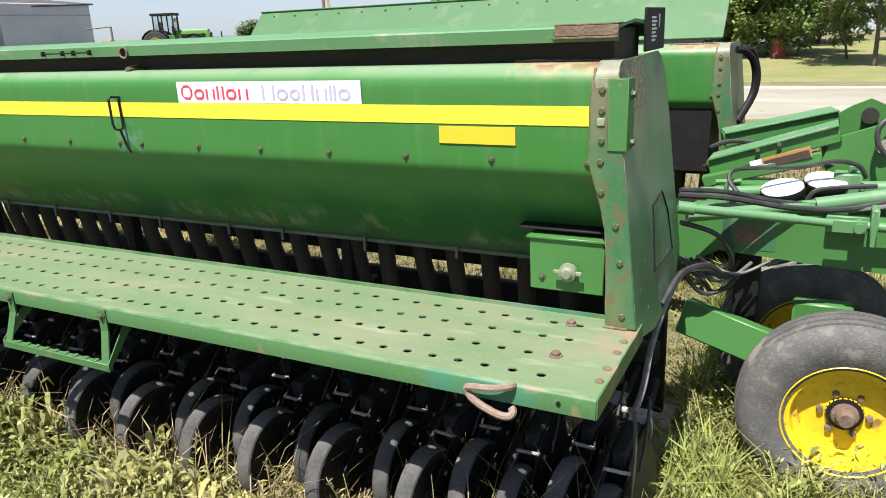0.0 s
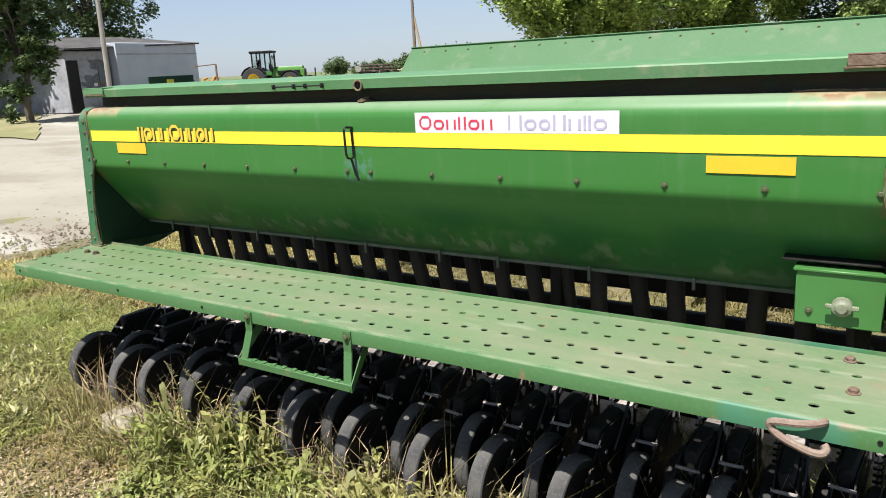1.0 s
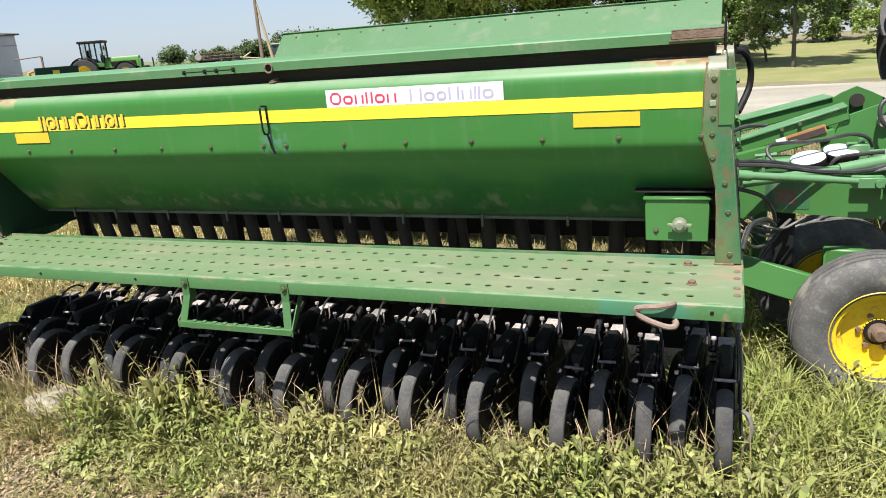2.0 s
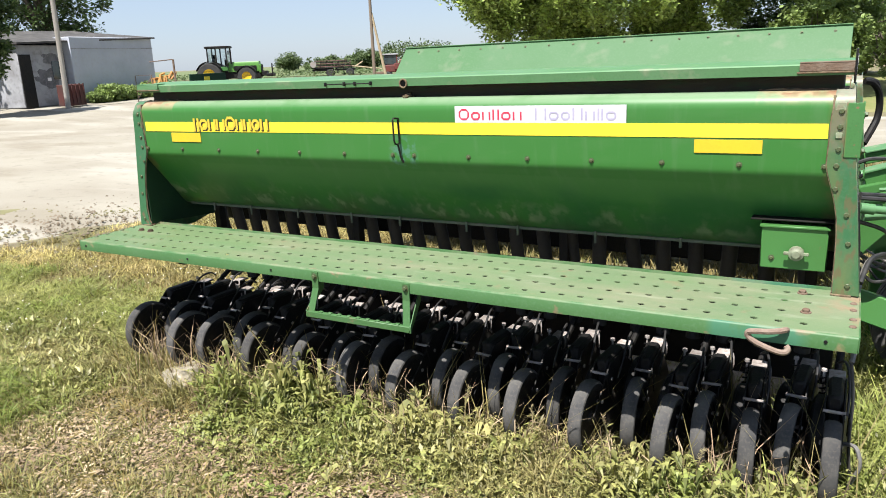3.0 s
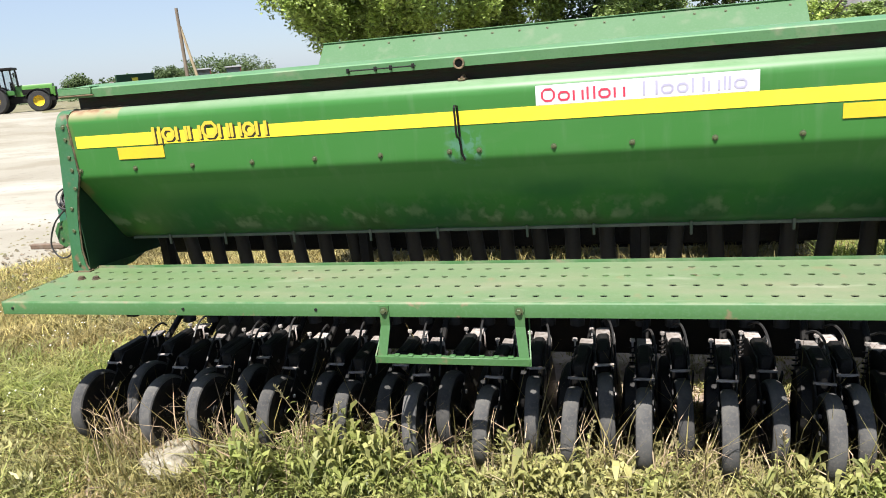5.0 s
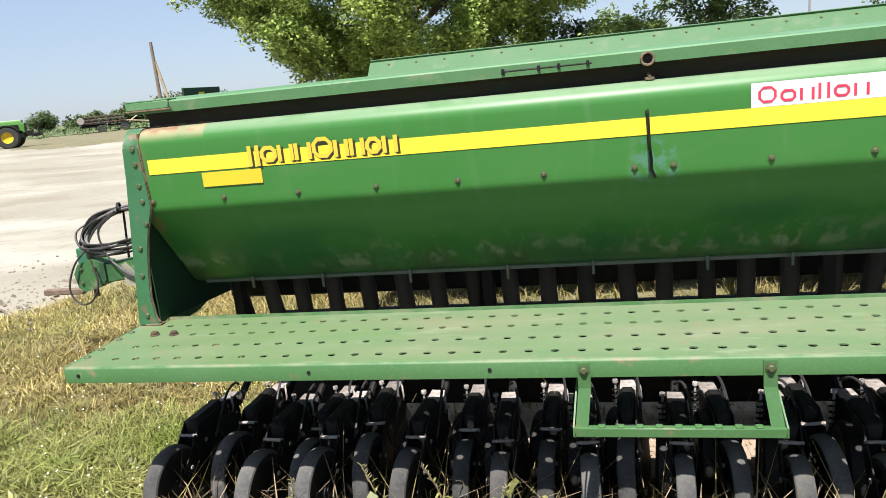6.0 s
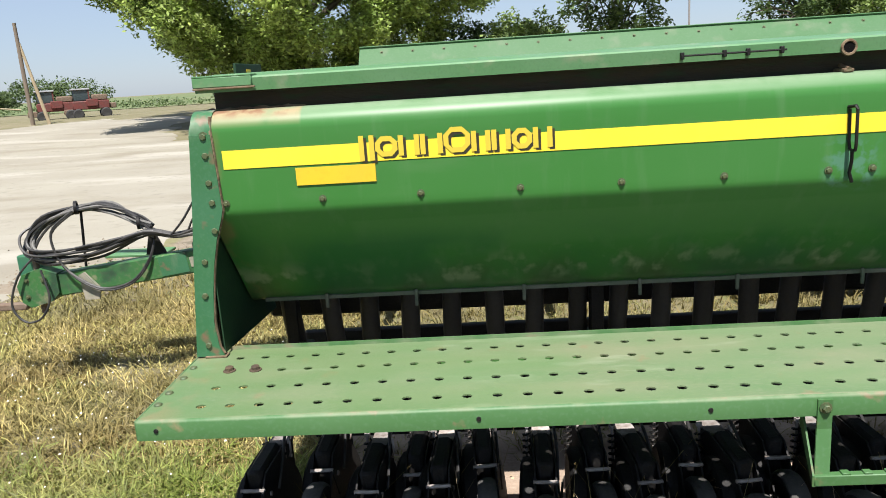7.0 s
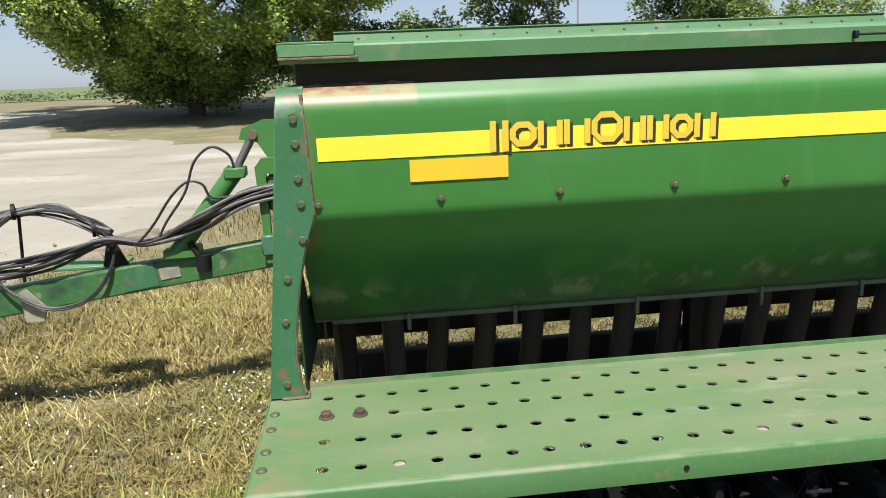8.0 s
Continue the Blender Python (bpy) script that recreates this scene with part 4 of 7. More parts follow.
        part("knob", Builder().lathe([(0.0005, 0.052), (0.018, 0.052), (0.024, 0.044), (0.034, 0.040), (0.036, 0.015), (0.022, 0.008), (0.022, 0)], 12, pose(2.145, 0.092, 1.20, 90)).box(2.09, 2.20, 0.055, 0.068, 1.192, 1.208, 0.004), knob_metal, mb)
        bolt(mb, 2.035, 0.091, 1.165)
        part("shelf", Builder().box(1.93, 2.30, 0.11, 0.34, 1.345, 1.353, 0.002), black_paint, d)
    # frame
    fr = Builder().box(-2.36, 2.36, 0.76, 0.90, 0.935, 1.06, 0.012).box(-2.36, 2.36, 0.76, 0.84, 0.54, 0.64, 0.01)
    for x in (-2.2, -0.8, 0.8, 2.2):
        fr.box(x - 0.04, x + 0.04, 0.12, 0.8, 0.70, 0.80, 0.008).box(x - 0.03, x + 0.03, 0.55, 0.62, 0.75, 1.3, 0.006)
        fr.box(x - 0.03, x + 0.03, 0.02, 0.10, 0.80, 0.98, 0.006)
    part("frame", fr, black_paint, d)
    # rear beam drawn down as a black sheet, added to keep that space dark
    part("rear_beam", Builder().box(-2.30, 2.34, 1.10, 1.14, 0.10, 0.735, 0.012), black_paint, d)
    if lid_open:
        # black bar added for the dark of the far drill's missing openers
        part("tool_bar", Builder().box(-2.3, 2.3, -0.40, -0.28, 0.72, 0.98, 0.012), black_paint, d)
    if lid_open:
        # added black panel, painting the dark hollow under the far seed box
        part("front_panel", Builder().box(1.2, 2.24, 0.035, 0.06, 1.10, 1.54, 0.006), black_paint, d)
    part("cup_rail", Builder().box(-2.25, 2.25, 0.44, 0.68, 1.12, 1.17, 0.01), black_paint, d)
    # seed tubes
    for i in range(24):
        x = 2.165 - 0.1905 * i
        dx = random.uniform(-0.03, 0.03)
        pts = [(x, 0.57, 1.17), (x + dx * 0.2, 0.60, 1.08), (x + dx * 0.5, 0.62, 0.96), (x + dx, 0.66, 0.80), (x + dx, 0.70, 0.62), (x + dx, 0.69, 0.46)]
        part("seed_tube", Builder().pipe(pts, 0.044, 10), rubber_tube, d)
    return d


def bar_pair(x, z, w, h, y=-0.0085, t=0.014):
    """Two plain upright bars, standing for one sign of a logo."""
    t = min(t, w * 0.36)
    out = [Builder(), Builder()]
    marking(out[0], x, x + t, z, z + h, y)
    marking(out[1], x + w - t, x + w, z, z + h, y)
    return out


def bar_ring(x, z, w, h, y=-0.0085, t=0.014):
    """A plain hollow block, standing for one sign of a logo."""
    b = Builder()
    t = min(t, w * 0.36, h * 0.36)
    c = 0.30 * min(w, h)

    def ring(x0, z0, x1, z1, k):
        return [(x0 + k, z0), (x1 - k, z0), (x1, z0 + k), (x1, z1 - k), (x1 - k, z1), (x0 + k, z1), (x0, z1 - k), (x0, z0 + k)]

    outer, inner = ring(x, z, x + w, z + h, c), ring(x + t, z + t, x + w - t, z + h - t, c * 0.45)
    v = [(p, y, q) for p, q in outer] + [(p, y, q) for p, q in inner] + [(p, y + 0.0014, q) for p, q in outer]
    f = [(k, (k + 1) % 8, 8 + (k + 1) % 8, 8 + k) for k in range(8)] + [(k, 16 + k, 16 + (k + 1) % 8, (k + 1) % 8) for k in range(8)]
    b.add(v, f)
    return [b]


def step_mesh():
    b = Builder()
    for s, x in ((-1, -0.300), (1, 0.315)):
        xl = x + s * 0.02
        b.add([(x - 0.022, -0.5535, 1.025), (x + 0.022, -0.5535, 1.025), (x + 0.022, -0.5535, 0.93), (x - 0.022, -0.5535, 0.93),
               (x - 0.022, -0.5465, 1.025), (x + 0.022, -0.5465, 1.025), (x + 0.022, -0.5465, 0.93), (x - 0.022, -0.5465, 0.93)],
              [(0, 1, 2, 3), (7, 6, 5, 4), (0, 4, 5, 1), (1, 5, 6, 2), (2, 6, 7, 3), (3, 7, 4, 0)])
        b.add([(x - 0.022, -0.5535, 0.93), (x + 0.022, -0.5535, 0.93), (xl + 0.022, -0.60, 0.765), (xl - 0.022, -0.60, 0.765),
               (x - 0.022, -0.5465, 0.93), (x + 0.022, -0.5465, 0.93), (xl + 0.022, -0.593, 0.765), (xl - 0.022, -0.593, 0.765)],
              [(0, 1, 2, 3), (7, 6, 5, 4), (0, 4, 5, 1), (1, 5, 6, 2), (2, 6, 7, 3), (3, 7, 4, 0)])
        b.add([(xl + s * 0.022, -0.60, 0.765), (xl + s * 0.022, -0.60, 0.80), (x + s * 0.022, -0.45, 0.97), (x + s * 0.022, -0.45, 0.90),
               (xl + s * 0.028, -0.60, 0.765), (xl + s * 0.028, -0.60, 0.80), (x + s * 0.028, -0.45, 0.97), (x + s * 0.028, -0.45, 0.90)],
              [(0, 1, 2, 3), (7, 6, 5, 4), (0, 4, 5, 1), (1, 5, 6, 2), (2, 6, 7, 3), (3, 7, 4, 0)])
    b.box(-0.342, 0.357, -0.602, -0.575, 0.765, 0.800, 0.003)
    for k in range(9):
        b.box(-0.26 + 0.065 * k, -0.235 + 0.065 * k, -0.600, -0.577, 0.799, 0.806, 0.002)
    return b


drill = seed_drill(Matrix(), "green seed drill with yellow stripe standing on grass", False, True)
drill_far = seed_drill(Matrix.Translation((0.03, 2.86, -0.06)), "green seed drill with its lid open, parked behind the other", True, False)


# ---- openers ----
def opener_parts(parent):
    body = Builder().box(-0.030, 0.030, 0.20, 0.43, 0.15, 0.468, 0.012).box(-0.034, 0.034, 0.01, 0.27, 0.30, 0.522, 0.014).box(-0.022, 0.022, 0.02, 0.24, 0.18, 0.40, 0.012)
    body.rod((0.0, 0.46, 0.40), (0.01, 0.66, 0.52), 0.020).box(-0.014, 0.014, -0.12, 0.04, 0.30, 0.36, 0.006)
    op = part("opener", body, black_paint, parent)
    arm_line = [(0.40, 0.460), (0.30, 0.500), (0.03, 0.505), (-0.03, 0.450), (-0.12, 0.365), (-0.215, 0.290), (-0.205, 0.255), (-0.13, 0.250), (0.00, 0.22), (0.08, 0.14), (0.40, 0.14)]
    for s in (-1, 1):
        part("arm_plate", Builder().slab(arm_line, 0.007, Matrix(((0, 0, 1, s * 0.042 - 0.0035), (1, 0, 0, 0), (0, 1, 0, 0), (0, 0, 0, 1)))), black_paint, op)
    part("cap_plate", Builder().box(-0.040, 0.040, 0.310, 0.440, 0.474, 0.486, 0.003), cap_metal, op)
    part("cap_clip", Builder().box(0.034, 0.046, 0.285, 0.300, 0.42, 0.482, 0.003), cap_metal, op)
    part("cross_pin", Builder().rod((-0.040, 0.290, 0.450), (0.050, 0.290, 0.450), 0.006, 6), black_paint, op)
    part("cap_hook", Builder().pipe([(0.046, 0.33, 0.478), (0.056, 0.325, 0.505), (0.060, 0.318, 0.490), (0.062, 0.312, 0.445), (0.056, 0.306, 0.425)], 0.0055, 6), cap_metal, op)
    helix = [(0.018 * math.cos(0.9 * k) - 0.062, 0.36 + 0.018 * math.sin(0.9 * k), 0.30 + 0.0042 * k) for k in range(44)]
    part("spring", Builder().pipe(helix, 0.0042, 5), black_paint, op)
    part("spring_rod", Builder().rod((-0.062, 0.36, 0.27), (-0.062, 0.36, 0.515), 0.006, 6).rod((-0.062, 0.36, 0.500), (-0.062, 0.36, 0.515), 0.014, 6), cap_metal, op)
    part("scraper", Builder().slab([(-0.02, 0.34), (0.015, 0.36), (-0.05, 0.475), (-0.075, 0.465)], 0.006, Matrix(((0, 0, 1, 0.058), (1, 0, 0, 0), (0, 1, 0, 0), (0, 0, 0, 1)))), black_paint, op)
    part("tube_clamp", Builder().pipe(smooth_line([(0.0, 0.50, 0.50), (0.030, 0.42, 0.545), (0.050, 0.30, 0.54), (0.060, 0.20, 0.47), (0.058, 0.12, 0.38)], 4), 0.007, 6), hose_rubber, op)
    for y, z in ((0.36, 0.40), (0.30, 0.24), (-0.02, 0.455)):
        part("cap_screw", Builder().rod((-0.050, y, z), (0.050, y, z), 0.008, 6), cap_metal, op)
    part("disc", Builder().lathe([(0.0005, 0.008), (0.06, 0.010), (0.205, 0.003), (0.218, 0.0), (0.205, -0.003), (0.06, -0.006), (0.0005, -0.006)], 26, pose(0.055, 0.16, 0.25, 6, 84, 0)), dark_disc, op)
    for y, z in ((-0.10, 0.325), (0.05, 0.40), (0.24, 0.33)):
        part("pin", Builder().rod((-0.052, y, z), (0.052, y, z), 0.011, 6), dull_steel, op)
    part("gauge_wheel", Builder().lathe([(0.0005, 0.03), (0.12, 0.03), (0.17, 0.045), (0.19, 0.03), (0.19, -0.02), (0.17, -0.035), (0.12, -0.02), (0.0005, -0.02)], 24, pose(-0.062, 0.14, 0.26, 4, 90, 0)), black_paint, op)
    part("seed_boot", Builder().box(-0.02, 0.02, 0.05, 0.18, 0.10, 0.30, 0.01).rod((0.0, 0.34, 0.40), (0.0, 0.14, 0.26), 0.03, 8), black_paint, op)
    wheel_m = pose(0, -0.195, 0.270, 0, 90, 0)
    wheel = part("press_wheel", Builder().lathe([(0.150, -0.030), (0.176, -0.036), (0.193, -0.033), (0.199, -0.012), (0.199, 0.012), (0.193, 0.033), (0.176, 0.036), (0.150, 0.030)], 30, wheel_m, True), side_rubber, op)
    part("tread", Builder().lathe([(0.186, -0.0375), (0.195, -0.034), (0.204, -0.018), (0.2055, 0.0), (0.204, 0.018), (0.195, 0.034), (0.186, 0.0375), (0.180, 0.0)], 30, wheel_m, True), wheel_rubber, wheel, "dusty grey rubber tread")
    part("wheel_disc", Builder().lathe([(0.0005, 0.034), (0.035, 0.034), (0.04, 0.018), (0.153, 0.020), (0.153, -0.020), (0.04, -0.018), (0.035, -0.034), (0.0005, -0.034)], 20, wheel_m), black_paint, op)
    return op


REAR_RANK = (2.37, 2.00, 1.63, 1.222, 0.828, 0.49, 0.06, -0.31, -0.69, -1.11, -1.50, -1.82, -2.275)
FRONT_RANK = (2.19, 1.80, 1.41, 1.01, 0.645, 0.26, -0.14, -0.51, -0.885, -1.32, -1.62, -2.01)
first = opener_parts(drill)
first.matrix_local = pose(REAR_RANK[0], 0, 0)
for x in REAR_RANK[1:]:
    copy_thing(first, pose(x, random.uniform(-0.015, 0.015), random.uniform(-0.02, 0.012), 0, random.uniform(-3, 3), random.uniform(-5, 3)))
for x in FRONT_RANK:
    copy_thing(first, pose(x, 0.150 + random.uniform(-0.015, 0.015), random.uniform(-0.035, 0.0), 0, random.uniform(-3, 3), random.uniform(-5, 3)))

# ---- transport wheels ----
TYRE = [(0.245, -0.105), (0.30, -0.132), (0.37, -0.140), (0.418, -0.126), (0.440, -0.10), (0.444, -0.082), (0.430, -0.079), (0.430, -0.069), (0.448, -0.066), (0.450, -0.036), (0.434, -0.033), (0.434, -0.023),
        (0.452, -0.020), (0.452, 0.020), (0.434, 0.023), (0.434, 0.033), (0.450, 0.036), (0.448, 0.066), (0.430, 0.069), (0.430, 0.079), (0.444, 0.082), (0.440, 0.10), (0.418, 0.126), (0.37, 0.140), (0.30, 0.132), (0.245, 0.105)]


def transport_wheel(parent, at):
    m = pose(0, 0, 0, 90)
    w = part("transport_wheel", Builder().lathe(TYRE, 56, m, True), tyre_rubber, parent, "ribbed grey tyre on a yellow rim")
    rim = part("rim", Builder().lathe([(0.262, 0.118), (0.268, 0.112), (0.258, 0.098), (0.222, 0.090), (0.212, 0.045), (0.19, 0.038), (0.183, 0.010), (0.17, 0.008), (0.08, 0.012), (0.075, 0.03), (0.0005, 0.03)], 40, m)
               .lathe([(0.262, 0.118), (0.255, 0.108), (0.215, 0.06), (0.21, -0.1), (0.262, -0.118)], 40, m), yellow_paint, w, "weathered yellow wheel rim")
    part("hub", Builder().lathe([(0.0005, 0.095), (0.03, 0.095), (0.038, 0.085), (0.04, 0.05), (0.055, 0.045), (0.06, 0.0)], 18, m), rusty, w)
    part("hub_ring", Builder().lathe([(0.058, 0.036), (0.074, 0.034), (0.078, 0.02), (0.078, 0.008)], 24, m), black_paint, w)
    for k in range(6):
        a = math.radians(60 * k + 15)
        part("wheel_nut", Builder().lathe([(0.0004, 0.020), (0.013, 0.020), (0.016, 0.016), (0.016, 0)], 6, pose(0.098 * math.cos(a), -0.012, 0.098 * math.sin(a), 90)), rusty, w)
    w.matrix_local = at
    return w


transport_wheel(drill, pose(3.15, 0.91, 0.392, 0, 20, 4))
transport_wheel(drill, pose(2.98, 1.62, 0.42, 0, 50, 4))
arm = Builder()
arm.box(0, 0.58, -0.05, 0.05, -0.09, 0.09, 0.008, Matrix.Translation((2.40, 1.22, 0.63)) @ pose(0, 0, 0, 0, 13, -10) @ pose(0, 0, 0, -12))
part("wheel_arm", arm, green_paint, drill)
part("axle", Builder().rod((3.15, 0.91, 0.392), (3.10, 1.8, 0.42), 0.04, 10).box(2.9, 3.16, 1.26, 1.36, 0.42, 0.75, 0.01), green_paint, drill)

# ---- hitch gear beside the drills ----
def sag(p0, p1, drop, n=14, wob=0.0):
    p0, p1 = Vector(p0), Vector(p1)
    out = []
    for i in range(n + 1):
        t = i / n
        p = p0.lerp(p1, t)
        p.z -= drop * 4 * t * (1 - t)
        p.x += wob * math.sin(5 * t)
        p.y += wob * math.cos(7 * t) - wob
        out.append(p)
    return out


weed_stem = material("weed_stem", (0.26, 0.20, 0.12), 0.8, second=(0.20, 0.22, 0.08), scale=6, amount=0.8, bump=0.0)
bare_metal = material("bare_metal", (0.30, 0.27, 0.21), 0.75, second=(0.17, 0.19, 0.14), scale=14, amount=0.9, fine_amount=0.3)
gear = thing("lift_linkage", Matrix(), "green lift linkage with rams, hoses and two white caps", "hitch")


def beam(p0, p1, w, h, c=0.008):
    """A square bar between two points, w thick and h high."""
    p0, p1 = Vector(p0), Vector(p1)
    d = p1 - p0
    x = d.normalized()
    y = Vector((0, 0, 1)).cross(x).normalized()
    z = x.cross(y)
    m = Matrix((x, y, z)).transposed().to_4x4()
    return Builder().box(0, d.length, -w / 2, w / 2, -h / 2, h / 2, c, Matrix.Translation(p0) @ m)


def upright(points, y, thick):
    """A flat plate standing in the x, z plane at y."""
    return Builder().slab(points, thick, Matrix(((1, 0, 0, 0), (0, 0, 1, y), (0, 1, 0, 0), (0, 0, 0, 1))))


part("main_beam", upright([(2.30, 0.93), (2.30, 1.13), (2.42, 1.20), (2.52, 1.20), (2.56, 1.175), (4.6, 1.18), (4.6, 0.90), (3.6, 0.93), (3.05, 0.955), (2.55, 0.99), (2.45, 0.93)], 1.22, 0.14), green_paint, gear, "thick green side beam with a worn sticker")
part("lower_bracket", Builder().box(2.62, 2.74, 1.30, 1.40, 0.45, 0.98, 0.01), black_paint, gear)
for k, (x0, x1, y, z, drop) in enumerate(((2.41, 2.72, 1.16, 0.97, 0.10), (2.43, 2.66, 1.20, 0.96, 0.16), (2.46, 2.80, 1.18, 0.98, 0.07), (2.40, 2.60, 1.12, 0.95, 0.05))):
    part("hose", Builder().pipe(sag((x0, y - 0.05, z), (x1, y + 0.04, z - 0.02), drop, 14, 0.015), 0.008, 6), grey_hose if k % 2 == 0 else hose_rubber, gear)
part("worn_sticker", Builder().box(2.615, 2.73, 1.2165, 1.2195, 1.035, 1.125, 0.0005), rusty, gear, "worn red-brown sticker")
part("bare_patch", Builder().box(2.56, 2.80, 1.2175, 1.2198, 1.005, 1.165, 0.0005), plate_paint, gear)
part("near_arm", beam((2.42, 1.76, 1.305), (3.03, 1.76, 1.505), 0.16, 0.085, 0.006), green_paint, gear)
part("arm_cover", beam((2.42, 1.76, 1.352), (3.02, 1.76, 1.548), 0.20, 0.012, 0.003), faded_paint, gear)
part("far_arm", beam((2.40, 2.45, 1.345), (3.02, 2.60, 1.475), 0.16, 0.085, 0.006), green_paint, gear)
part("arm_cover", beam((2.40, 2.45, 1.392), (3.01, 2.60, 1.520), 0.20, 0.012, 0.003), faded_paint, gear)
part("under_arm", beam((2.40, 1.66, 1.235), (2.96, 1.70, 1.385), 0.07, 0.06, 0.006), green_paint, gear)
part("pivot_plate", upright([(2.95, 1.30), (2.98, 1.45), (3.10, 1.53), (3.20, 1.575), (3.30, 1.53), (3.75, 1.28), (3.75, 1.1), (3.0, 1.1)], 2.66, 0.03), green_paint, gear)
part("side_plate", upright([(2.96, 1.36), (3.00, 1.475), (3.22, 1.555), (3.34, 1.55), (3.50, 1.45), (3.95, 1.20), (3.95, 1.05), (3.10, 1.05), (3.16, 1.30)], 1.70, 0.035), green_paint, gear)
part("pivot_pin", Builder().rod((3.20, 2.61, 1.48), (3.20, 2.76, 1.48), 0.045, 14).rod((3.20, 2.60, 1.48), (3.20, 2.62, 1.48), 0.048, 14), dark_disc, gear)
part("plate_pin", Builder().rod((3.22, 1.66, 1.45), (3.22, 1.75, 1.45), 0.034, 14), dull_steel, gear)
for x, z in ((2.66, 1.415), (2.76, 1.448)):
    part("arm_bolt", Builder().rod((x, 1.655, z), (x, 1.675, z), 0.012, 6), bolt_metal, gear)
part("cross_beam", Builder().box(2.45, 4.6, 2.05, 2.22, 0.95, 1.16, 0.012), green_paint, gear)
part("cross_beam", Builder().box(2.42, 2.54, 1.3, 2.9, 1.02, 1.14, 0.01), green_paint, gear)
part("cross_beam", Builder().box(3.55, 3.70, 1.2, 2.7, 1.0, 1.14, 0.01), green_paint, gear)
for x0, y0 in ((2.52, 2.08), (4.40, 2.08), (4.40, 1.25)):
    part("post", Builder().box(x0, x0 + 0.10, y0, y0 + 0.10, 0.0, 1.0, 0.01), green_paint, gear)
ram = part("ram", Builder().rod((2.44, 0.88, 1.275), (2.88, 1.03, 1.22), 0.022, 14).rod((2.40, 0.87, 1.28), (2.47, 0.89, 1.27), 0.030, 12), faded_paint, gear, "pale dusty hydraulic ram")
part("ram_rod", Builder().rod((2.88, 1.03, 1.22), (3.02, 1.08, 1.20), 0.019, 12).box(3.0, 3.16, 1.09, 1.11, 1.155, 1.215, 0.006).box(3.0, 3.16, 1.16, 1.18, 1.155, 1.215, 0.006), faded_paint, ram)
part("ram_rod", Builder().rod((3.13, 1.07, 1.185), (3.13, 1.20, 1.185), 0.022, 10).rod((3.10, 1.135, 1.185), (3.75, 1.15, 1.17), 0.022, 10).box(3.17, 3.20, 1.08, 1.19, 1.10, 1.27, 0.006), faded_paint, ram)
part("ram", Builder().rod((2.42, 1.02, 1.20), (2.95, 1.30, 1.225), 0.028, 12).rod((2.95, 1.30, 1.225), (3.5, 1.48, 1.30), 0.036, 12), faded_paint, gear)
part("ram", Builder().rod((2.42, 1.45, 1.22), (2.95, 1.62, 1.23), 0.030, 12), faded_paint, gear)
part("ram", Builder().rod((2.40, 2.05, 1.27), (2.75, 2.12, 1.31), 0.04, 12), faded_paint, gear)
part("ram", Builder().rod((3.0, 1.62, 1.24), (3.42, 1.66, 1.26), 0.035, 12), faded_paint, gear)
part("valve_block", Builder().box(3.02, 3.14, 1.55, 1.66, 1.22, 1.33, 0.008).rod((3.10, 1.60, 1.33), (3.10, 1.60, 1.36), 0.02), faded_paint, gear)
part("clip_bar", Builder().rod((2.55, 1.36, 1.16), (2.55, 1.36, 1.30), 0.012).rod((2.50, 1.36, 1.30), (2.62, 1.36, 1.31), 0.012), faded_paint, gear)
for x, y, z, ax, ay in ((2.80, 1.46, 1.262, 13, -9), (2.99, 1.57, 1.285, 13, 3)):
    lamp = part("round_cap", Builder().lathe([(0.0005, 0.020), (0.085, 0.017), (0.097, 0.010), (0.099, 0.0)], 28, pose(x, y, z, ax, ay)), white_plastic, gear, "round white cap on a black pot")
    part("pot", Builder().lathe([(0.100, 0.004), (0.104, -0.012), (0.085, -0.06), (0.0005, -0.075)], 24, pose(x, y, z, ax, ay)), black_paint, lamp)
    part("stem", Builder().rod((x, y, z - 0.06), (x, y, 1.10), 0.03, 10), black_paint, lamp)
maroon = material("maroon", (0.05, 0.030, 0.025), 0.5, second=(0.06, 0.03, 0.02), scale=25)
sticker = part("sticker", beam((2.69, 1.655, 1.345), (2.91, 1.655, 1.418), 0.004, 0.056, 0.001), orange_decal, gear)
part("sticker", beam((2.70, 1.652, 1.340), (2.905, 1.652, 1.408), 0.004, 0.040, 0.001), maroon, gear)
part("sticker", beam((2.635, 1.655, 1.322), (2.69, 1.655, 1.340), 0.004, 0.062, 0.001), decal_white, gear)
part("sticker", Builder().box(3.29, 3.37, 1.694, 1.697, 1.34, 1.42, 0.001), decal_white, gear)
part("sticker_bar", Builder().box(3.30, 3.36, 1.691, 1.6935, 1.35, 1.385, 0.0008), decal_lilac, gear)
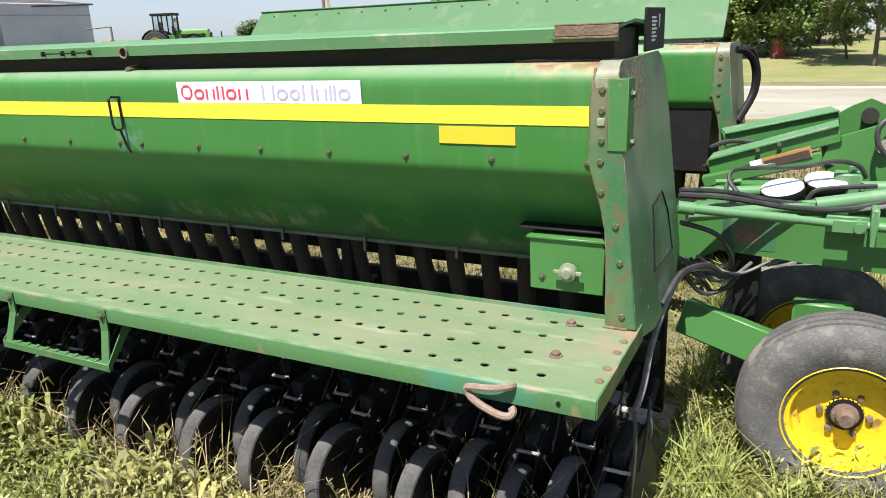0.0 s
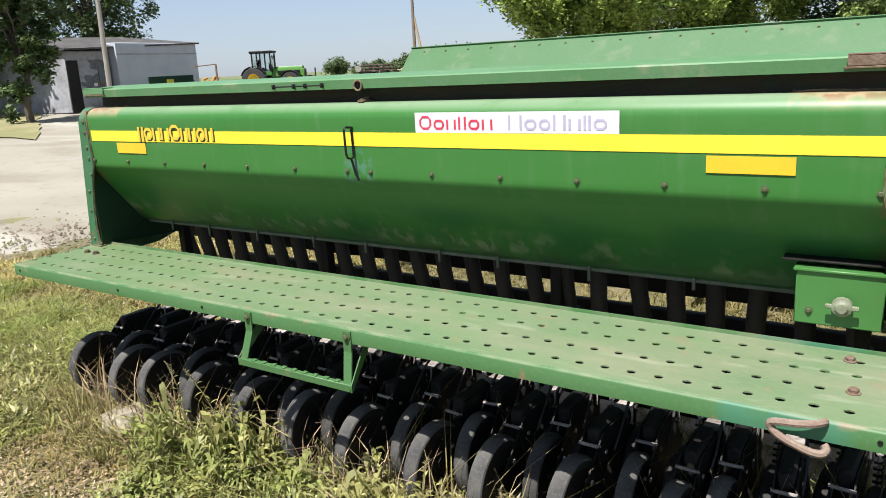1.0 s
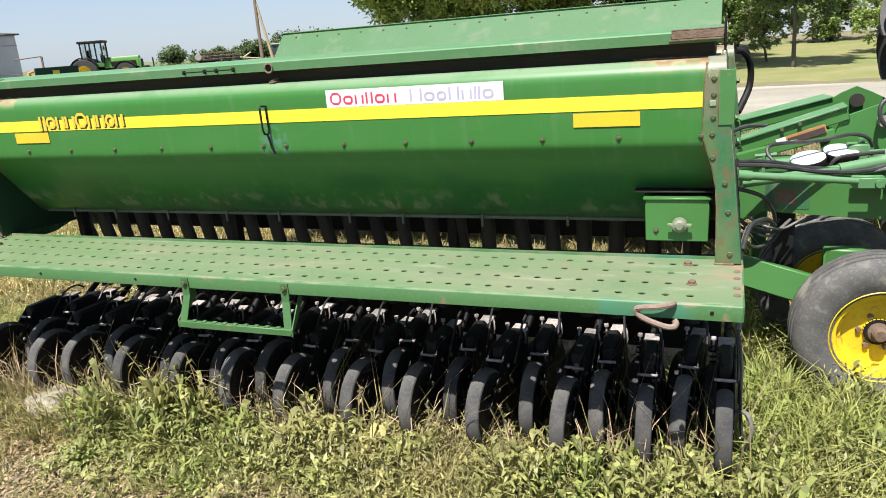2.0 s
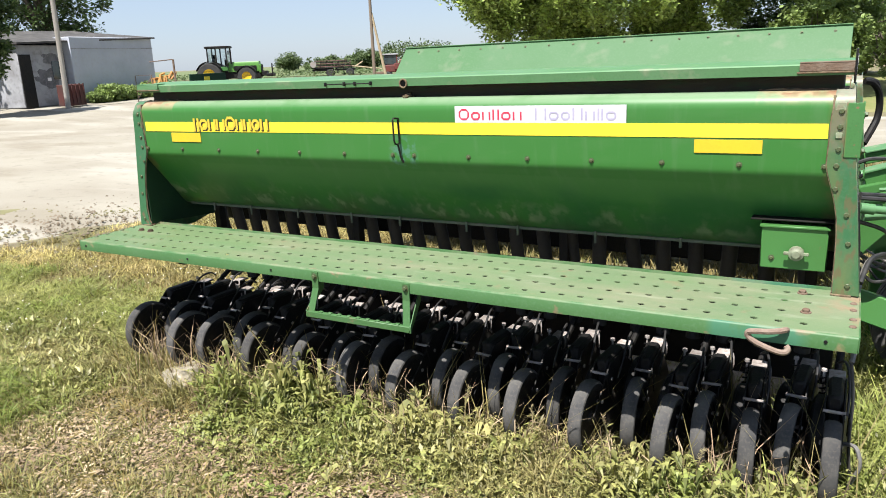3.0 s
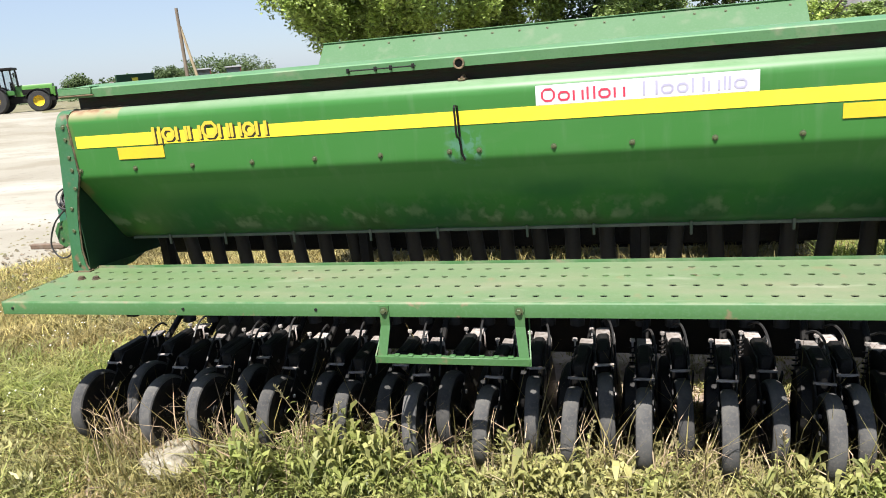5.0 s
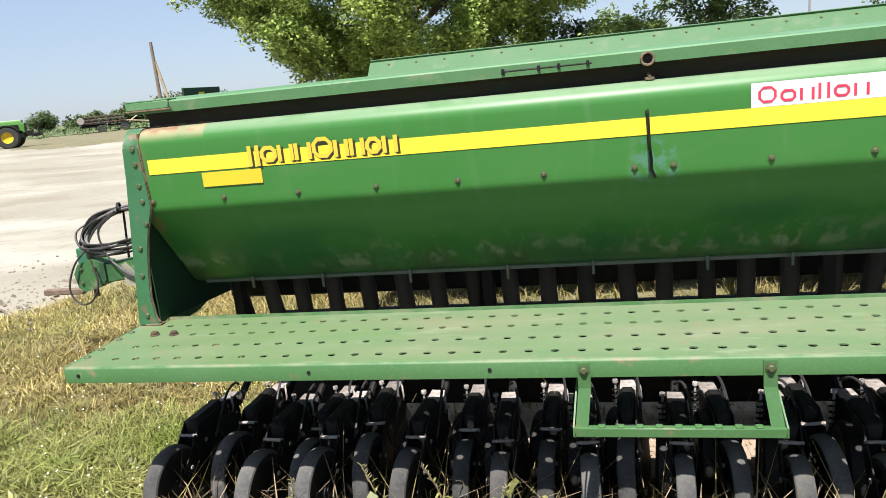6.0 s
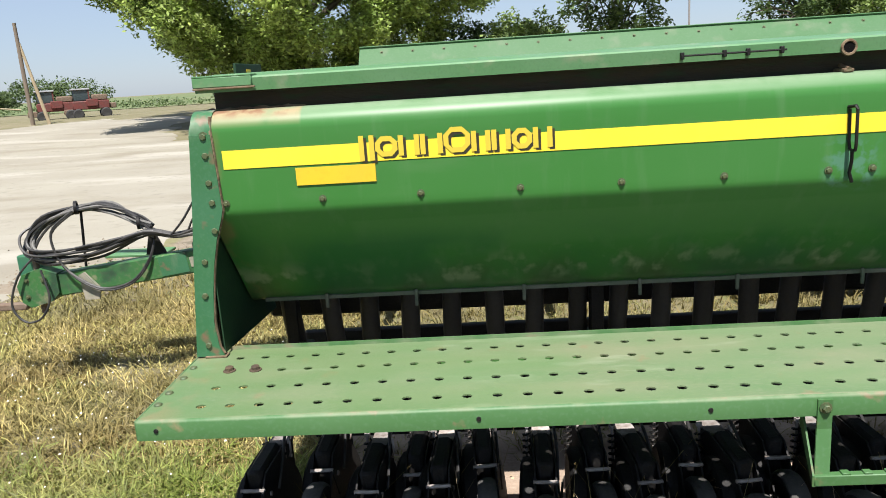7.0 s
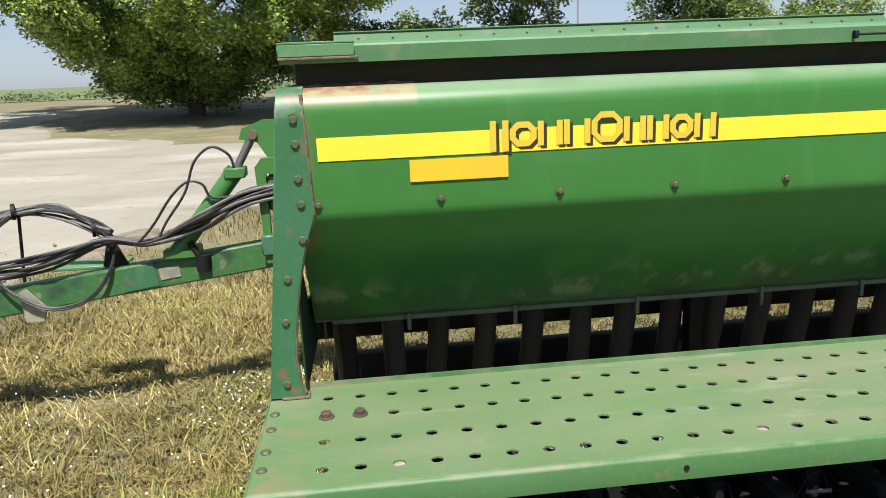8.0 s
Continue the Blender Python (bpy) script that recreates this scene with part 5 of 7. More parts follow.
hoses = [([(2.40, 0.90, 1.33), (2.6, 1.02, 1.30), (2.85, 1.18, 1.235), (3.1, 1.30, 1.22), (3.4, 1.4, 1.29), (3.7, 1.4, 1.36)], 0.013),
         ([(2.40, 0.93, 1.345), (2.58, 1.1, 1.31), (2.8, 1.22, 1.25), (3.05, 1.32, 1.235), (3.35, 1.42, 1.31), (3.7, 1.44, 1.39)], 0.012),
         ([(2.62, 1.25, 1.27), (2.57, 1.3, 1.32), (2.58, 1.34, 1.365), (2.68, 1.38, 1.375), (2.85, 1.45, 1.37), (3.02, 1.52, 1.395), (3.12, 1.56, 1.37), (3.16, 1.58, 1.31)], 0.011),
         ([(2.36, 2.2, 1.33), (2.46, 2.2, 1.37), (2.6, 2.2, 1.37)], 0.014), ([(2.36, 2.0, 1.25), (2.45, 1.95, 1.31), (2.55, 1.95, 1.34)], 0.013),
         ([(2.9, 1.38, 1.19), (2.94, 1.38, 1.27), (3.02, 1.4, 1.29), (3.2, 1.45, 1.30)], 0.012),
         ([(3.55, 1.60, 1.36), (3.42, 1.6, 1.335), (3.30, 1.6, 1.36), (3.20, 1.6, 1.46), (3.19, 1.62, 1.545), (3.24, 1.65, 1.59), (3.33, 1.7, 1.58), (3.5, 1.72, 1.48), (3.62, 1.7, 1.38)], 0.013),
         ([(2.40, 0.98, 1.18), (2.55, 1.1, 1.10), (2.62, 1.18, 0.95), (2.56, 1.22, 0.85)], 0.012), ([(2.40, 1.0, 1.0), (2.5, 1.1, 0.92), (2.62, 1.15, 0.88), (2.7, 1.25, 0.93)], 0.011),
         ([(2.42, 1.05, 0.9), (2.5, 1.1, 0.8), (2.6, 1.15, 0.82), (2.66, 1.2, 0.9)], 0.011),
         ([(2.43, 0.42, 0.98), (2.47, 0.6, 1.06), (2.55, 0.75, 1.06), (2.6, 0.85, 1.0)], 0.013)]
for pts in ([(2.75, 1.28, 1.20), (3.0, 1.34, 1.235), (3.3, 1.40, 1.29), (3.6, 1.42, 1.36), (3.9, 1.42, 1.42)], [(2.70, 1.26, 1.20), (3.0, 1.31, 1.215), (3.3, 1.36, 1.25), (3.6, 1.40, 1.31), (3.9, 1.42, 1.39)],
            [(2.43, 1.05, 1.24), (2.6, 1.15, 1.235), (2.8, 1.24, 1.21), (3.05, 1.30, 1.205), (3.3, 1.34, 1.24)]):
    part("hose", Builder().pipe(smooth_line(pts), 0.011, 7), grey_hose, gear)
for pts, r in hoses:
    fine = []
    for k in range(len(pts) - 1):
        p = [Vector(pts[max(0, min(len(pts) - 1, k + q))]) for q in (-1, 0, 1, 2)]
        for s in range(5):
            t = s / 5
            fine.append(0.5 * (2 * p[1] + (p[2] - p[0]) * t + (2 * p[0] - 5 * p[1] + 4 * p[2] - p[3]) * t * t + (3 * p[1] - p[0] - 3 * p[2] + p[3]) * t ** 3))
    fine.append(Vector(pts[-1]))
    part("hose", Builder().pipe(fine, r, 7), hose_rubber, gear)
part("hose", Builder().pipe(smooth_line([(2.56, 0.80, 1.03), (2.47, 0.68, 1.04), (2.43, 0.52, 0.95), (2.42, 0.30, 0.85), (2.43, 0.12, 0.76), (2.42, 0.02, 0.70)]), 0.013, 7), grey_hose, gear, "grey weathered hose")
part("hose", Builder().pipe(smooth_line([(2.42, 0.02, 0.70), (2.44, -0.04, 0.55), (2.44, -0.10, 0.35), (2.46, -0.12, 0.15)]), 0.008, 7), hose_rubber, gear)
part("hose", Builder().pipe(smooth_line([(2.42, -0.10, 0.34), (2.47, -0.16, 0.36), (2.49, -0.18, 0.28), (2.46, -0.17, 0.18), (2.44, -0.16, 0.10)]), 0.010, 7), grey_hose, gear)
part("bracket", Builder().box(2.34, 2.378, 0.55, 0.95, 0.75, 0.95, 0.01), black_paint, gear)

for k in range(2):
    line = [(2.345 + 0.012 * k, 0.32 + 0.10 * k, 1.915), (2.40 + 0.02 * k, 0.36 + 0.12 * k, 1.90), (2.45, 0.42 + 0.12 * k, 1.83), (2.47, 0.46 + 0.12 * k, 1.72), (2.46, 0.45 + 0.12 * k, 1.60), (2.42, 0.38 + 0.12 * k, 1.50), (2.38, 0.30 + 0.12 * k, 1.42)]
    part("end_guard", Builder().pipe(smooth_line(line), 0.026, 8), black_paint, drill_far, "black bent guard tube")

# ---- tongue with coiled hoses ----
tongue = thing("drawbar", Matrix(), "green drawbar with a coil of black hoses on top", "drawbar")


part("beam", beam((-2.30, 2.28, 1.015), (-4.40, 2.28, 0.758), 0.11, 0.165, 0.010), worn_green, tongue, "worn green square beam")
part("hitch_block", upright([(-4.58, 0.66), (-4.52, 0.62), (-4.36, 0.66), (-4.30, 0.72), (-4.30, 0.86), (-4.42, 0.90), (-4.55, 0.86), (-4.60, 0.78)], 2.20, 0.16), worn_green, tongue)
for x, z in ((-4.53, 0.70), (-4.40, 0.82), (-4.52, 0.82)):
    bolt(tongue, x, 2.198, z, True)
part("hitch_pin", Builder().rod((-4.48, 2.28, 0.56), (-4.48, 2.28, 1.0), 0.022, 10).rod((-4.52, 2.28, 1.0), (-4.42, 2.28, 1.0), 0.012, 8), rusty, tongue)
part("hitch_plate", Builder().box(-4.66, -4.40, 2.34, 2.40, 0.78, 0.97, 0.01), plate_paint, tongue)
part("hitch_bar", Builder().box(-5.0, -4.60, 2.26, 2.32, 0.585, 0.635, 0.008), rusty, tongue)
part("bare_patch", beam((-3.22, 2.222, 0.905), (-3.34, 2.222, 0.889), 0.004, 0.07, 0.001), bare_metal, tongue, "worn bare patch")
part("bare_patch", beam((-3.36, 2.2225, 0.892), (-3.56, 2.2225, 0.864), 0.003, 0.14, 0.001), plate_paint, tongue)
part("side_bracket", upright([(-2.70, 0.93), (-2.66, 0.93), (-2.66, 1.46), (-2.30, 1.46), (-2.30, 1.55), (-2.68, 1.55), (-2.72, 1.50)], 2.16, 0.05), green_paint, tongue)
part("side_bracket", Builder().box(-2.66, -2.3, 2.18, 2.40, 1.24, 1.45, 0.012), green_paint, tongue)
part("side_bracket", Builder().box(-2.72, -2.64, 2.14, 2.22, 0.98, 1.10, 0.008), plate_paint, tongue)
part("lug", upright([(-2.62, 1.50), (-2.40, 1.50), (-2.40, 1.76), (-2.66, 1.765), (-2.78, 1.72), (-2.80, 1.66), (-2.70, 1.64)], 2.22, 0.04), green_paint, tongue)
part("lug_pin", Builder().rod((-2.72, 2.20, 1.685), (-2.72, 2.29, 1.685), 0.028, 12), rusty, tongue)
lift = part("lift_ram", Builder().rod((-3.22, 2.24, 1.02), (-2.84, 2.24, 1.48), 0.052, 16).box(-2.90, -2.78, 2.18, 2.30, 1.44, 1.50, 0.006), green_paint, tongue)
part("ram_rod", Builder().rod((-2.84, 2.24, 1.48), (-2.72, 2.24, 1.68), 0.024, 12), steel, lift)
part("clamp", Builder().box(-3.30, -3.10, 2.19, 2.36, 0.98, 1.04, 0.01), green_paint, tongue)
part("clamp", Builder().rod((-3.08, 2.205, 0.90), (-3.07, 2.205, 1.0), 0.04, 10).rod((-3.10, 2.2, 1.0), (-3.14, 2.2, 1.08), 0.02), black_paint, tongue)
part("rack_plate", upright([(-3.68, 0.94), (-3.52, 0.92), (-3.59, 1.08), (-3.64, 1.10)], 2.30, 0.012), black_paint, tongue)
part("rack_bar", beam((-4.17, 2.36, 0.80), (-4.13, 2.36, 1.30), 0.016, 0.016, 0.003), black_paint, tongue)
part("jack_foot", upright([(-4.12, 0.66), (-4.02, 0.66), (-4.0, 0.74), (-4.10, 0.86), (-4.14, 0.84)], 2.20, 0.02), bare_metal, tongue)
part("step_plate", Builder().box(-4.05, -3.60, 2.42, 2.62, 0.90, 0.92, 0.004), faded_paint, tongue)


coil = thing("hose_coil", Matrix(), "loose coil of black hydraulic hoses on the drawbar", "hose")
LOOP = [(-2.30, 2.12, 1.40), (-2.75, 2.15, 1.34), (-3.05, 2.16, 1.20), (-3.35, 2.18, 1.10), (-3.62, 2.22, 1.11), (-3.95, 2.2, 1.02), (-4.25, 2.2, 0.97),
        (-4.45, 2.24, 0.99), (-4.50, 2.3, 1.08), (-4.38, 2.34, 1.20), (-4.14, 2.35, 1.285), (-3.92, 2.36, 1.27), (-3.72, 2.36, 1.18), (-3.60, 2.3, 1.12)]
for k in range(12):
    off = random.uniform(-0.035, 0.035)
    wide = random.uniform(0.95, 1.06)
    pts = []
    for q, (x, y, z) in enumerate(LOOP):
        tight = 0.35 if q in (3, 4, 10) else 1.0
        pts.append((-3.6 + (x + 3.6) * (wide if q > 4 else 1), y + random.uniform(-0.03, 0.03), z + (off + random.uniform(-0.022, 0.022)) * tight))
    part("hose", Builder().pipe(smooth_line(pts, 5), 0.0098, 6), hose_rubber if k % 3 else grey_hose, coil)
for k in range(3):
    d = random.uniform(-0.04, 0.04)
    part("hose", Builder().pipe(smooth_line([(-4.14, 2.26, 1.28 + d), (-4.28, 2.2, 1.15 + d), (-4.24, 2.18, 0.95), (-4.12, 2.17, 0.82 + d), (-3.95, 2.17, 0.74 + d), (-3.75, 2.18, 0.78 + d), (-3.62, 2.2, 0.92 + d), (-3.58, 2.25, 1.06)]), 0.008, 6), hose_rubber, coil)
part("hose", Builder().pipe(smooth_line([(-4.42, 2.2, 1.0), (-4.55, 2.16, 0.86), (-4.62, 2.14, 0.66), (-4.54, 2.13, 0.54), (-4.42, 2.13, 0.56), (-4.34, 2.14, 0.70), (-4.38, 2.16, 0.9)]), 0.008, 6), hose_rubber, coil)
part("hose", Builder().pipe(smooth_line([(-3.30, 2.16, 1.12), (-3.24, 2.15, 1.22), (-3.12, 2.15, 1.38), (-3.05, 2.15, 1.55), (-2.95, 2.16, 1.63), (-2.86, 2.18, 1.58), (-2.84, 2.2, 1.50)]), 0.008, 6), hose_rubber, coil)
part("hose", Builder().pipe(smooth_line([(-3.42, 2.16, 1.10), (-3.32, 2.15, 1.20), (-3.2, 2.15, 1.36), (-3.10, 2.15, 1.44), (-3.02, 2.16, 1.42), (-2.98, 2.17, 1.34), (-2.86, 2.18, 1.34)]), 0.008, 6), hose_rubber, coil)
for x, y, z in ((-4.14, 2.32, 1.30), (-3.71, 2.32, 1.17)):
    part("tie", Builder().lathe([(0.040, -0.010), (0.048, -0.010), (0.048, 0.010), (0.040, 0.010)], 14, pose(x, y, z, 0, 90, 20), True), black_paint, coil)

# ---- things further off ----
# large field tyre of a parked machine
def lug_tyre(r, w):
    b = Builder()
    b.lathe([(r * 0.52, -w * 0.42), (r * 0.75, -w * 0.5), (r * 0.92, -w * 0.47), (r * 0.955, -w * 0.3), (r * 0.96, 0), (r * 0.955, w * 0.3), (r * 0.92, w * 0.47), (r * 0.75, w * 0.5), (r * 0.52, w * 0.42)], 48, None, True)
    return b


def tyre_lug(r, w, s):
    """One curved bar of the tread, from the middle to a shoulder."""
    rows = []
    for k in range(8):
        f = k / 7
        a = -0.30 * (1 - (1 - f) ** 2.2)
        h = s * w * (-0.015 + 0.50 * f)
        out = r * (1.0 - 0.05 * f ** 3)
        inn = r * 0.925 - 0.05 * r * f * f
        da = 0.045 + 0.012 * f
        rows.append([(rr * math.cos(aa), rr * math.sin(aa), h) for rr, aa in ((inn, a - da), (out, a - da * 0.7), (out, a + da * 0.7), (inn, a + da))])
    verts = [p for row in rows for p in row]
    faces = [(k * 4 + c, k * 4 + c + 1, k * 4 + 5 + c, k * 4 + 4 + c) for k in range(7) for c in range(3)] + [(3, 2, 1, 0), (28, 29, 30, 31)]
    return Builder().add(verts, faces)


# stack of lying field tyres
for k, (x, y, r, turn) in enumerate(((4.62, 3.80, 1.0, 5), (4.56, 3.72, 0.98, 17), (4.46, 3.64, 1.0, 8))):
    big = thing("farm_tyre", pose(x, y, 0.38 + 0.76 * k, 0, 0, turn), "huge worn lugged tyre lying in a stack", "tyre", "stacked tyres")
    # carcass darker than the lugs, painting in the dark gaps between them
    tread = part("tyre", lug_tyre(r, 0.76).mesh("tyre", field_tyre), None, big)
    bars = [tyre_lug(r, 0.76, q).mesh("lug", worn_tyre) for q in (-1, 1)]
    for q in range(42):
        part("lug", bars[q % 2], None, tread).matrix_local = pose(0, 0, 0, 0, 0, 360 * (q // 2 + 0.45 * (q % 2)) / 21)
hop = thing("green_hopper", pose(3.36, 1.97, 0), "dark green steel hopper on legs", "hopper")
part("body", Builder().sweep([(0.0, 1.62), (-0.02, 1.66), (-0.02, 1.87), (0.0, 1.89), (0.52, 1.89), (0.55, 1.6), (0.45, 1.25), (0.25, 1.25)], 0.0, 1.5), hopper_paint, hop)
part("rim_strip", Builder().box(0.06, 1.53, -0.04, 0.58, 1.885, 1.915, 0.006), plate_paint, hop)
for x in (0.5, 1.4):
    for y in (0.25, 0.42):
        part("leg", Builder().box(x - 0.04, x + 0.04, y - 0.04, y + 0.04, 0.0, 1.3, 0.006), black_paint, hop)
for k in range(5):
    bolt(hop, 0.03, -0.022, 1.68 + 0.04 * k)
bolt(hop, 0.30, -0.022, 1.78, True)

# pale stone in the grass
rng = random.Random(4)
sb = bmesh.new()
bmesh.ops.create_icosphere(sb, subdivisions=3, radius=1.0)
for v in sb.verts:
    k = 1 + 0.25 * noise.noise(v.co * 1.6) + 0.10 * noise.noise(v.co * 5)
    v.co = Vector((v.co.x * 0.17 * k, v.co.y * 0.14 * k, min(v.co.z, 0.55 + 0.3 * v.co.x) * 0.13 * k))
stone_me = bpy.data.meshes.new("stone")
sb.to_mesh(stone_me)
sb.free()
stone_me.materials.append(stone_mat)
stone = tagged(new("stone", stone_me), "pale rough stone lying in the grass", "stone")
stone.location = (-1.68, -0.40, 0.06)


def oriented(p, heading):
    return Matrix.Translation(p) @ pose(0, 0, 0, 0, 0, heading)


# tractor: x ahead, y left
def tractor(at):
    t = thing("tractor", at, "green tractor with cab and yellow wheels in the yard", "tractor")
    part("hood", Builder().sweep([(-0.42, 1.15), (-0.45, 1.75), (-0.36, 1.92), (0.36, 1.92), (0.45, 1.75), (0.42, 1.15)], 0.5, 2.9, 4).box(2.85, 3.05, -0.42, 0.42, 1.0, 1.7, 0.08), tractor_green, t)
    part("grille", Builder().box(3.03, 3.08, -0.36, 0.36, 1.05, 1.65, 0.02).box(0.9, 2.7, -0.47, -0.455, 1.25, 1.6, 0.004), black_paint, t)
    part("chassis", Builder().box(-1.3, 3.0, -0.35, 0.35, 0.65, 1.15, 0.03).box(3.0, 3.5, -0.35, 0.35, 0.75, 1.15, 0.05), black_paint, t)
    cab = part("cab", Builder().box(-1.05, 0.5, -0.78, 0.78, 1.25, 1.60, 0.05), green_paint, t)
    part("cab_roof", Builder().box(-1.2, 0.62, -0.85, 0.85, 3.02, 3.2, 0.06), black_paint, cab)
    for x0, x1, y0, y1 in ((-1.0, 0.44, -0.76, -0.752), (-1.0, 0.44, 0.752, 0.76), (-1.02, -1.012, -0.74, 0.74), (0.452, 0.46, -0.74, 0.74)):
        part("cab_window", Builder().box(x0, x1, y0, y1, 1.6, 3.02, 0.001), clear_glass, cab)
    part("cab_seat", Builder().box(-0.75, -0.25, -0.28, 0.28, 1.55, 1.85, 0.06).box(-0.78, -0.62, -0.28, 0.28, 1.85, 2.55, 0.06), black_paint, cab)
    part("console", Builder().box(0.15, 0.38, -0.20, 0.20, 1.55, 2.15, 0.05).rod((0.15, -0.2, 2.2), (0.15, 0.2, 2.2), 0.03), black_paint, cab)
    for x, y in ((-1.02, -0.76), (-1.02, 0.76), (0.46, -0.76), (0.46, 0.76), (-0.35, -0.77), (-0.35, 0.77)):
        part("cab_post", Builder().box(x - 0.05, x + 0.05, y - 0.04, y + 0.04, 1.55, 3.04, 0.01), black_paint, cab)
    part("exhaust", Builder().rod((0.75, -0.55, 1.8), (0.75, -0.55, 2.9), 0.07, 10), black_paint, t)
    part("mirror", Builder().box(0.7, 0.76, -1.25, -1.05, 2.5, 2.8, 0.02).rod((0.5, -0.8, 2.7), (0.72, -1.12, 2.7), 0.02), black_paint, t)
    for x, r, w, yy in ((-0.9, 0.97, 0.62, 1.05), (2.0, 0.76, 0.52, 1.0)):
        for s in (-1, 1):
            m = pose(x, s * yy, r, 90, 0, 0)
            wh = part("tyre", Builder().lathe([(r * 0.56, -w / 2), (r * 0.9, -w / 2), (r, -w / 3), (r, w / 3), (r * 0.9, w / 2), (r * 0.50, w / 2)], 30, m, True), field_tyre, t)
            part("rim", Builder().lathe([(0.0005, w * 0.2), (r * 0.3, w * 0.22), (r * 0.44, w * 0.30), (r * 0.50, w * 0.45), (r * 0.50, -w * 0.45), (r * 0.44, -w * 0.30), (r * 0.3, -w * 0.22), (0.0005, -w * 0.2)], 26, m), yellow_paint, wh)
        part("mudguard", Builder().sweep(arc(0, 0, r + 0.10, 20, 150, 9) + arc(0, 0, r + 0.06, 150, 20, 9), -0.3, 0.3).mesh("mudguard", black_paint), None, t).matrix_local = pose(x, -yy, r, 0, 0, 90)
    part("front_linkage", Builder().box(3.45, 4.0, -0.55, 0.55, 0.7, 0.95, 0.04).box(3.9, 4.0, -0.55, -0.48, 0.7, 1.7, 0.01), black_paint, t)
    return t


tractor(oriented((-42.7, 40.95, 0.73), 32))

# shed
peeled = material("peeled", (0.16, 0.16, 0.175), 0.95, second=(0.09, 0.09, 0.10), scale=1.5, amount=0.9, third=(0.26, 0.25, 0.25), fine=8, fine_amount=0.5, bump=0.5, bump_scale=10)


def flaked(x0, x1, z0, z1, y):
    """An uneven flat patch on a wall."""
    pts = []
    for k in range(22):
        a = 2 * math.pi * k / 22
        r = 0.85 + 0.4 * noise.noise(Vector((math.cos(a) * 1.7 + x0, math.sin(a) * 1.7, z0)))
        c, d = math.cos(a), math.sin(a)
        sq = 1 / max(abs(c), abs(d)) ** 0.6
        pts.append(((x0 + x1) / 2 + (x1 - x0) / 2 * c * r * sq, (z0 + z1) / 2 + (z1 - z0) / 2 * d * r * sq))
    return upright(pts, y - 0.012, 0.010)


SHED = thing("shed", oriented((-37.5, 24.0, 0.55), 100.8), "whitewashed old farm shed with a low roof", "shed")
part("wall", Builder().box(0, 9.57, 0, 9, 0, 5.2, 0.05), whitewash, SHED, "white rendered wall")
part("wall", Builder().box(-4.3, -0.02, 0.8, 9, 0, 4.6, 0.05), old_plaster, SHED, "patchy grey plaster wall")
for x0, x1, z0, z1 in ((-2.9, -0.6, 1.3, 3.0), (-2.2, -0.3, 3.05, 4.0), (-0.9, -0.25, 0.6, 1.2), (-3.1, -2.6, 1.9, 2.3)):
    part("bare_patch", flaked(x0, x1, z0, z1, 0.79), peeled, SHED, "dark patch where the plaster has fallen off")
part("band", Builder().box(0.02, 9.55, -0.03, -0.006, 4.25, 4.33, 0.005), old_plaster, SHED)
part("corner_post", Builder().box(-0.35, -0.10, 0.60, 0.79, 0, 4.5, 0.02), dark_roof, SHED)
part("roof", Builder().add([(-4.6, 0.3, 4.75), (9.8, -0.25, 5.25), (9.8, 9.5, 5.25), (-4.6, 9.5, 4.75), (-4.4, 4.5, 5.75), (5.0, 4.5, 5.95), (-4.6, 0.3, 4.62), (9.8, -0.25, 5.12), (9.8, 9.5, 5.12), (-4.6, 9.5, 4.62)],
                           [(0, 1, 5, 4), (1, 2, 5), (2, 3, 4, 5), (3, 0, 4), (0, 6, 7, 1), (1, 7, 8, 2), (2, 8, 9, 3), (3, 9, 6, 0), (6, 9, 8, 7)]), dark_roof, SHED, "dark weathered sheet roof")
# black panel on the wall; the doorway's dark inside is only painted
part("doorway", Builder().box(-4.28, -3.2, 0.72, 0.79, 0, 3.9, 0.02), black_paint, SHED, "dark open doorway")
part("sign", Builder().box(-1.9, -1.55, 0.75, 0.785, 1.9, 2.15, 0.01), decal_white, SHED)
part("window", Builder().box(-1.3, -0.5, 0.74, 0.79, 2.0, 3.4, 0.02), cab_glass, SHED)
SHED.scale = (0.73, 0.73, 0.73)
tank = thing("red_crate", oriented((-36.0, 22.6, 0.55), 100.8), "rusty red slatted metal crate beside the shed", "crate")
part("body", Builder().box(-0.65, 0.65, -0.35, 0.35, 0.0, 1.15, 0.03), red_paint, tank)
for k in range(5):
    part("slat", Builder().box(-0.6 + 0.28 * k, -0.52 + 0.28 * k, -0.40, -0.355, 0.0, 1.2, 0.01), red_paint, tank)

solid("utility_pole", Builder().rod((-35.3, 21.8, 0.2), (-34.95, 21.8, 11), 0.14, 10, 0.11), grey_wood, "grey wooden utility pole", "pole")
pole2 = thing("braced_pole", pose(-28.3, 41.3, 0.6), "dark wooden pole with a leaning pale strut", "pole")
part("post", Builder().rod((0, 0, -0.1), (0.0, 0, 6.05), 0.13, 10, 0.10), old_wood, pole2)
part("strut", Builder().rod((0.80, 0.45, -0.1), (0.04, 0.05, 4.9), 0.11, 10, 0.08), pale_wood, pole2)

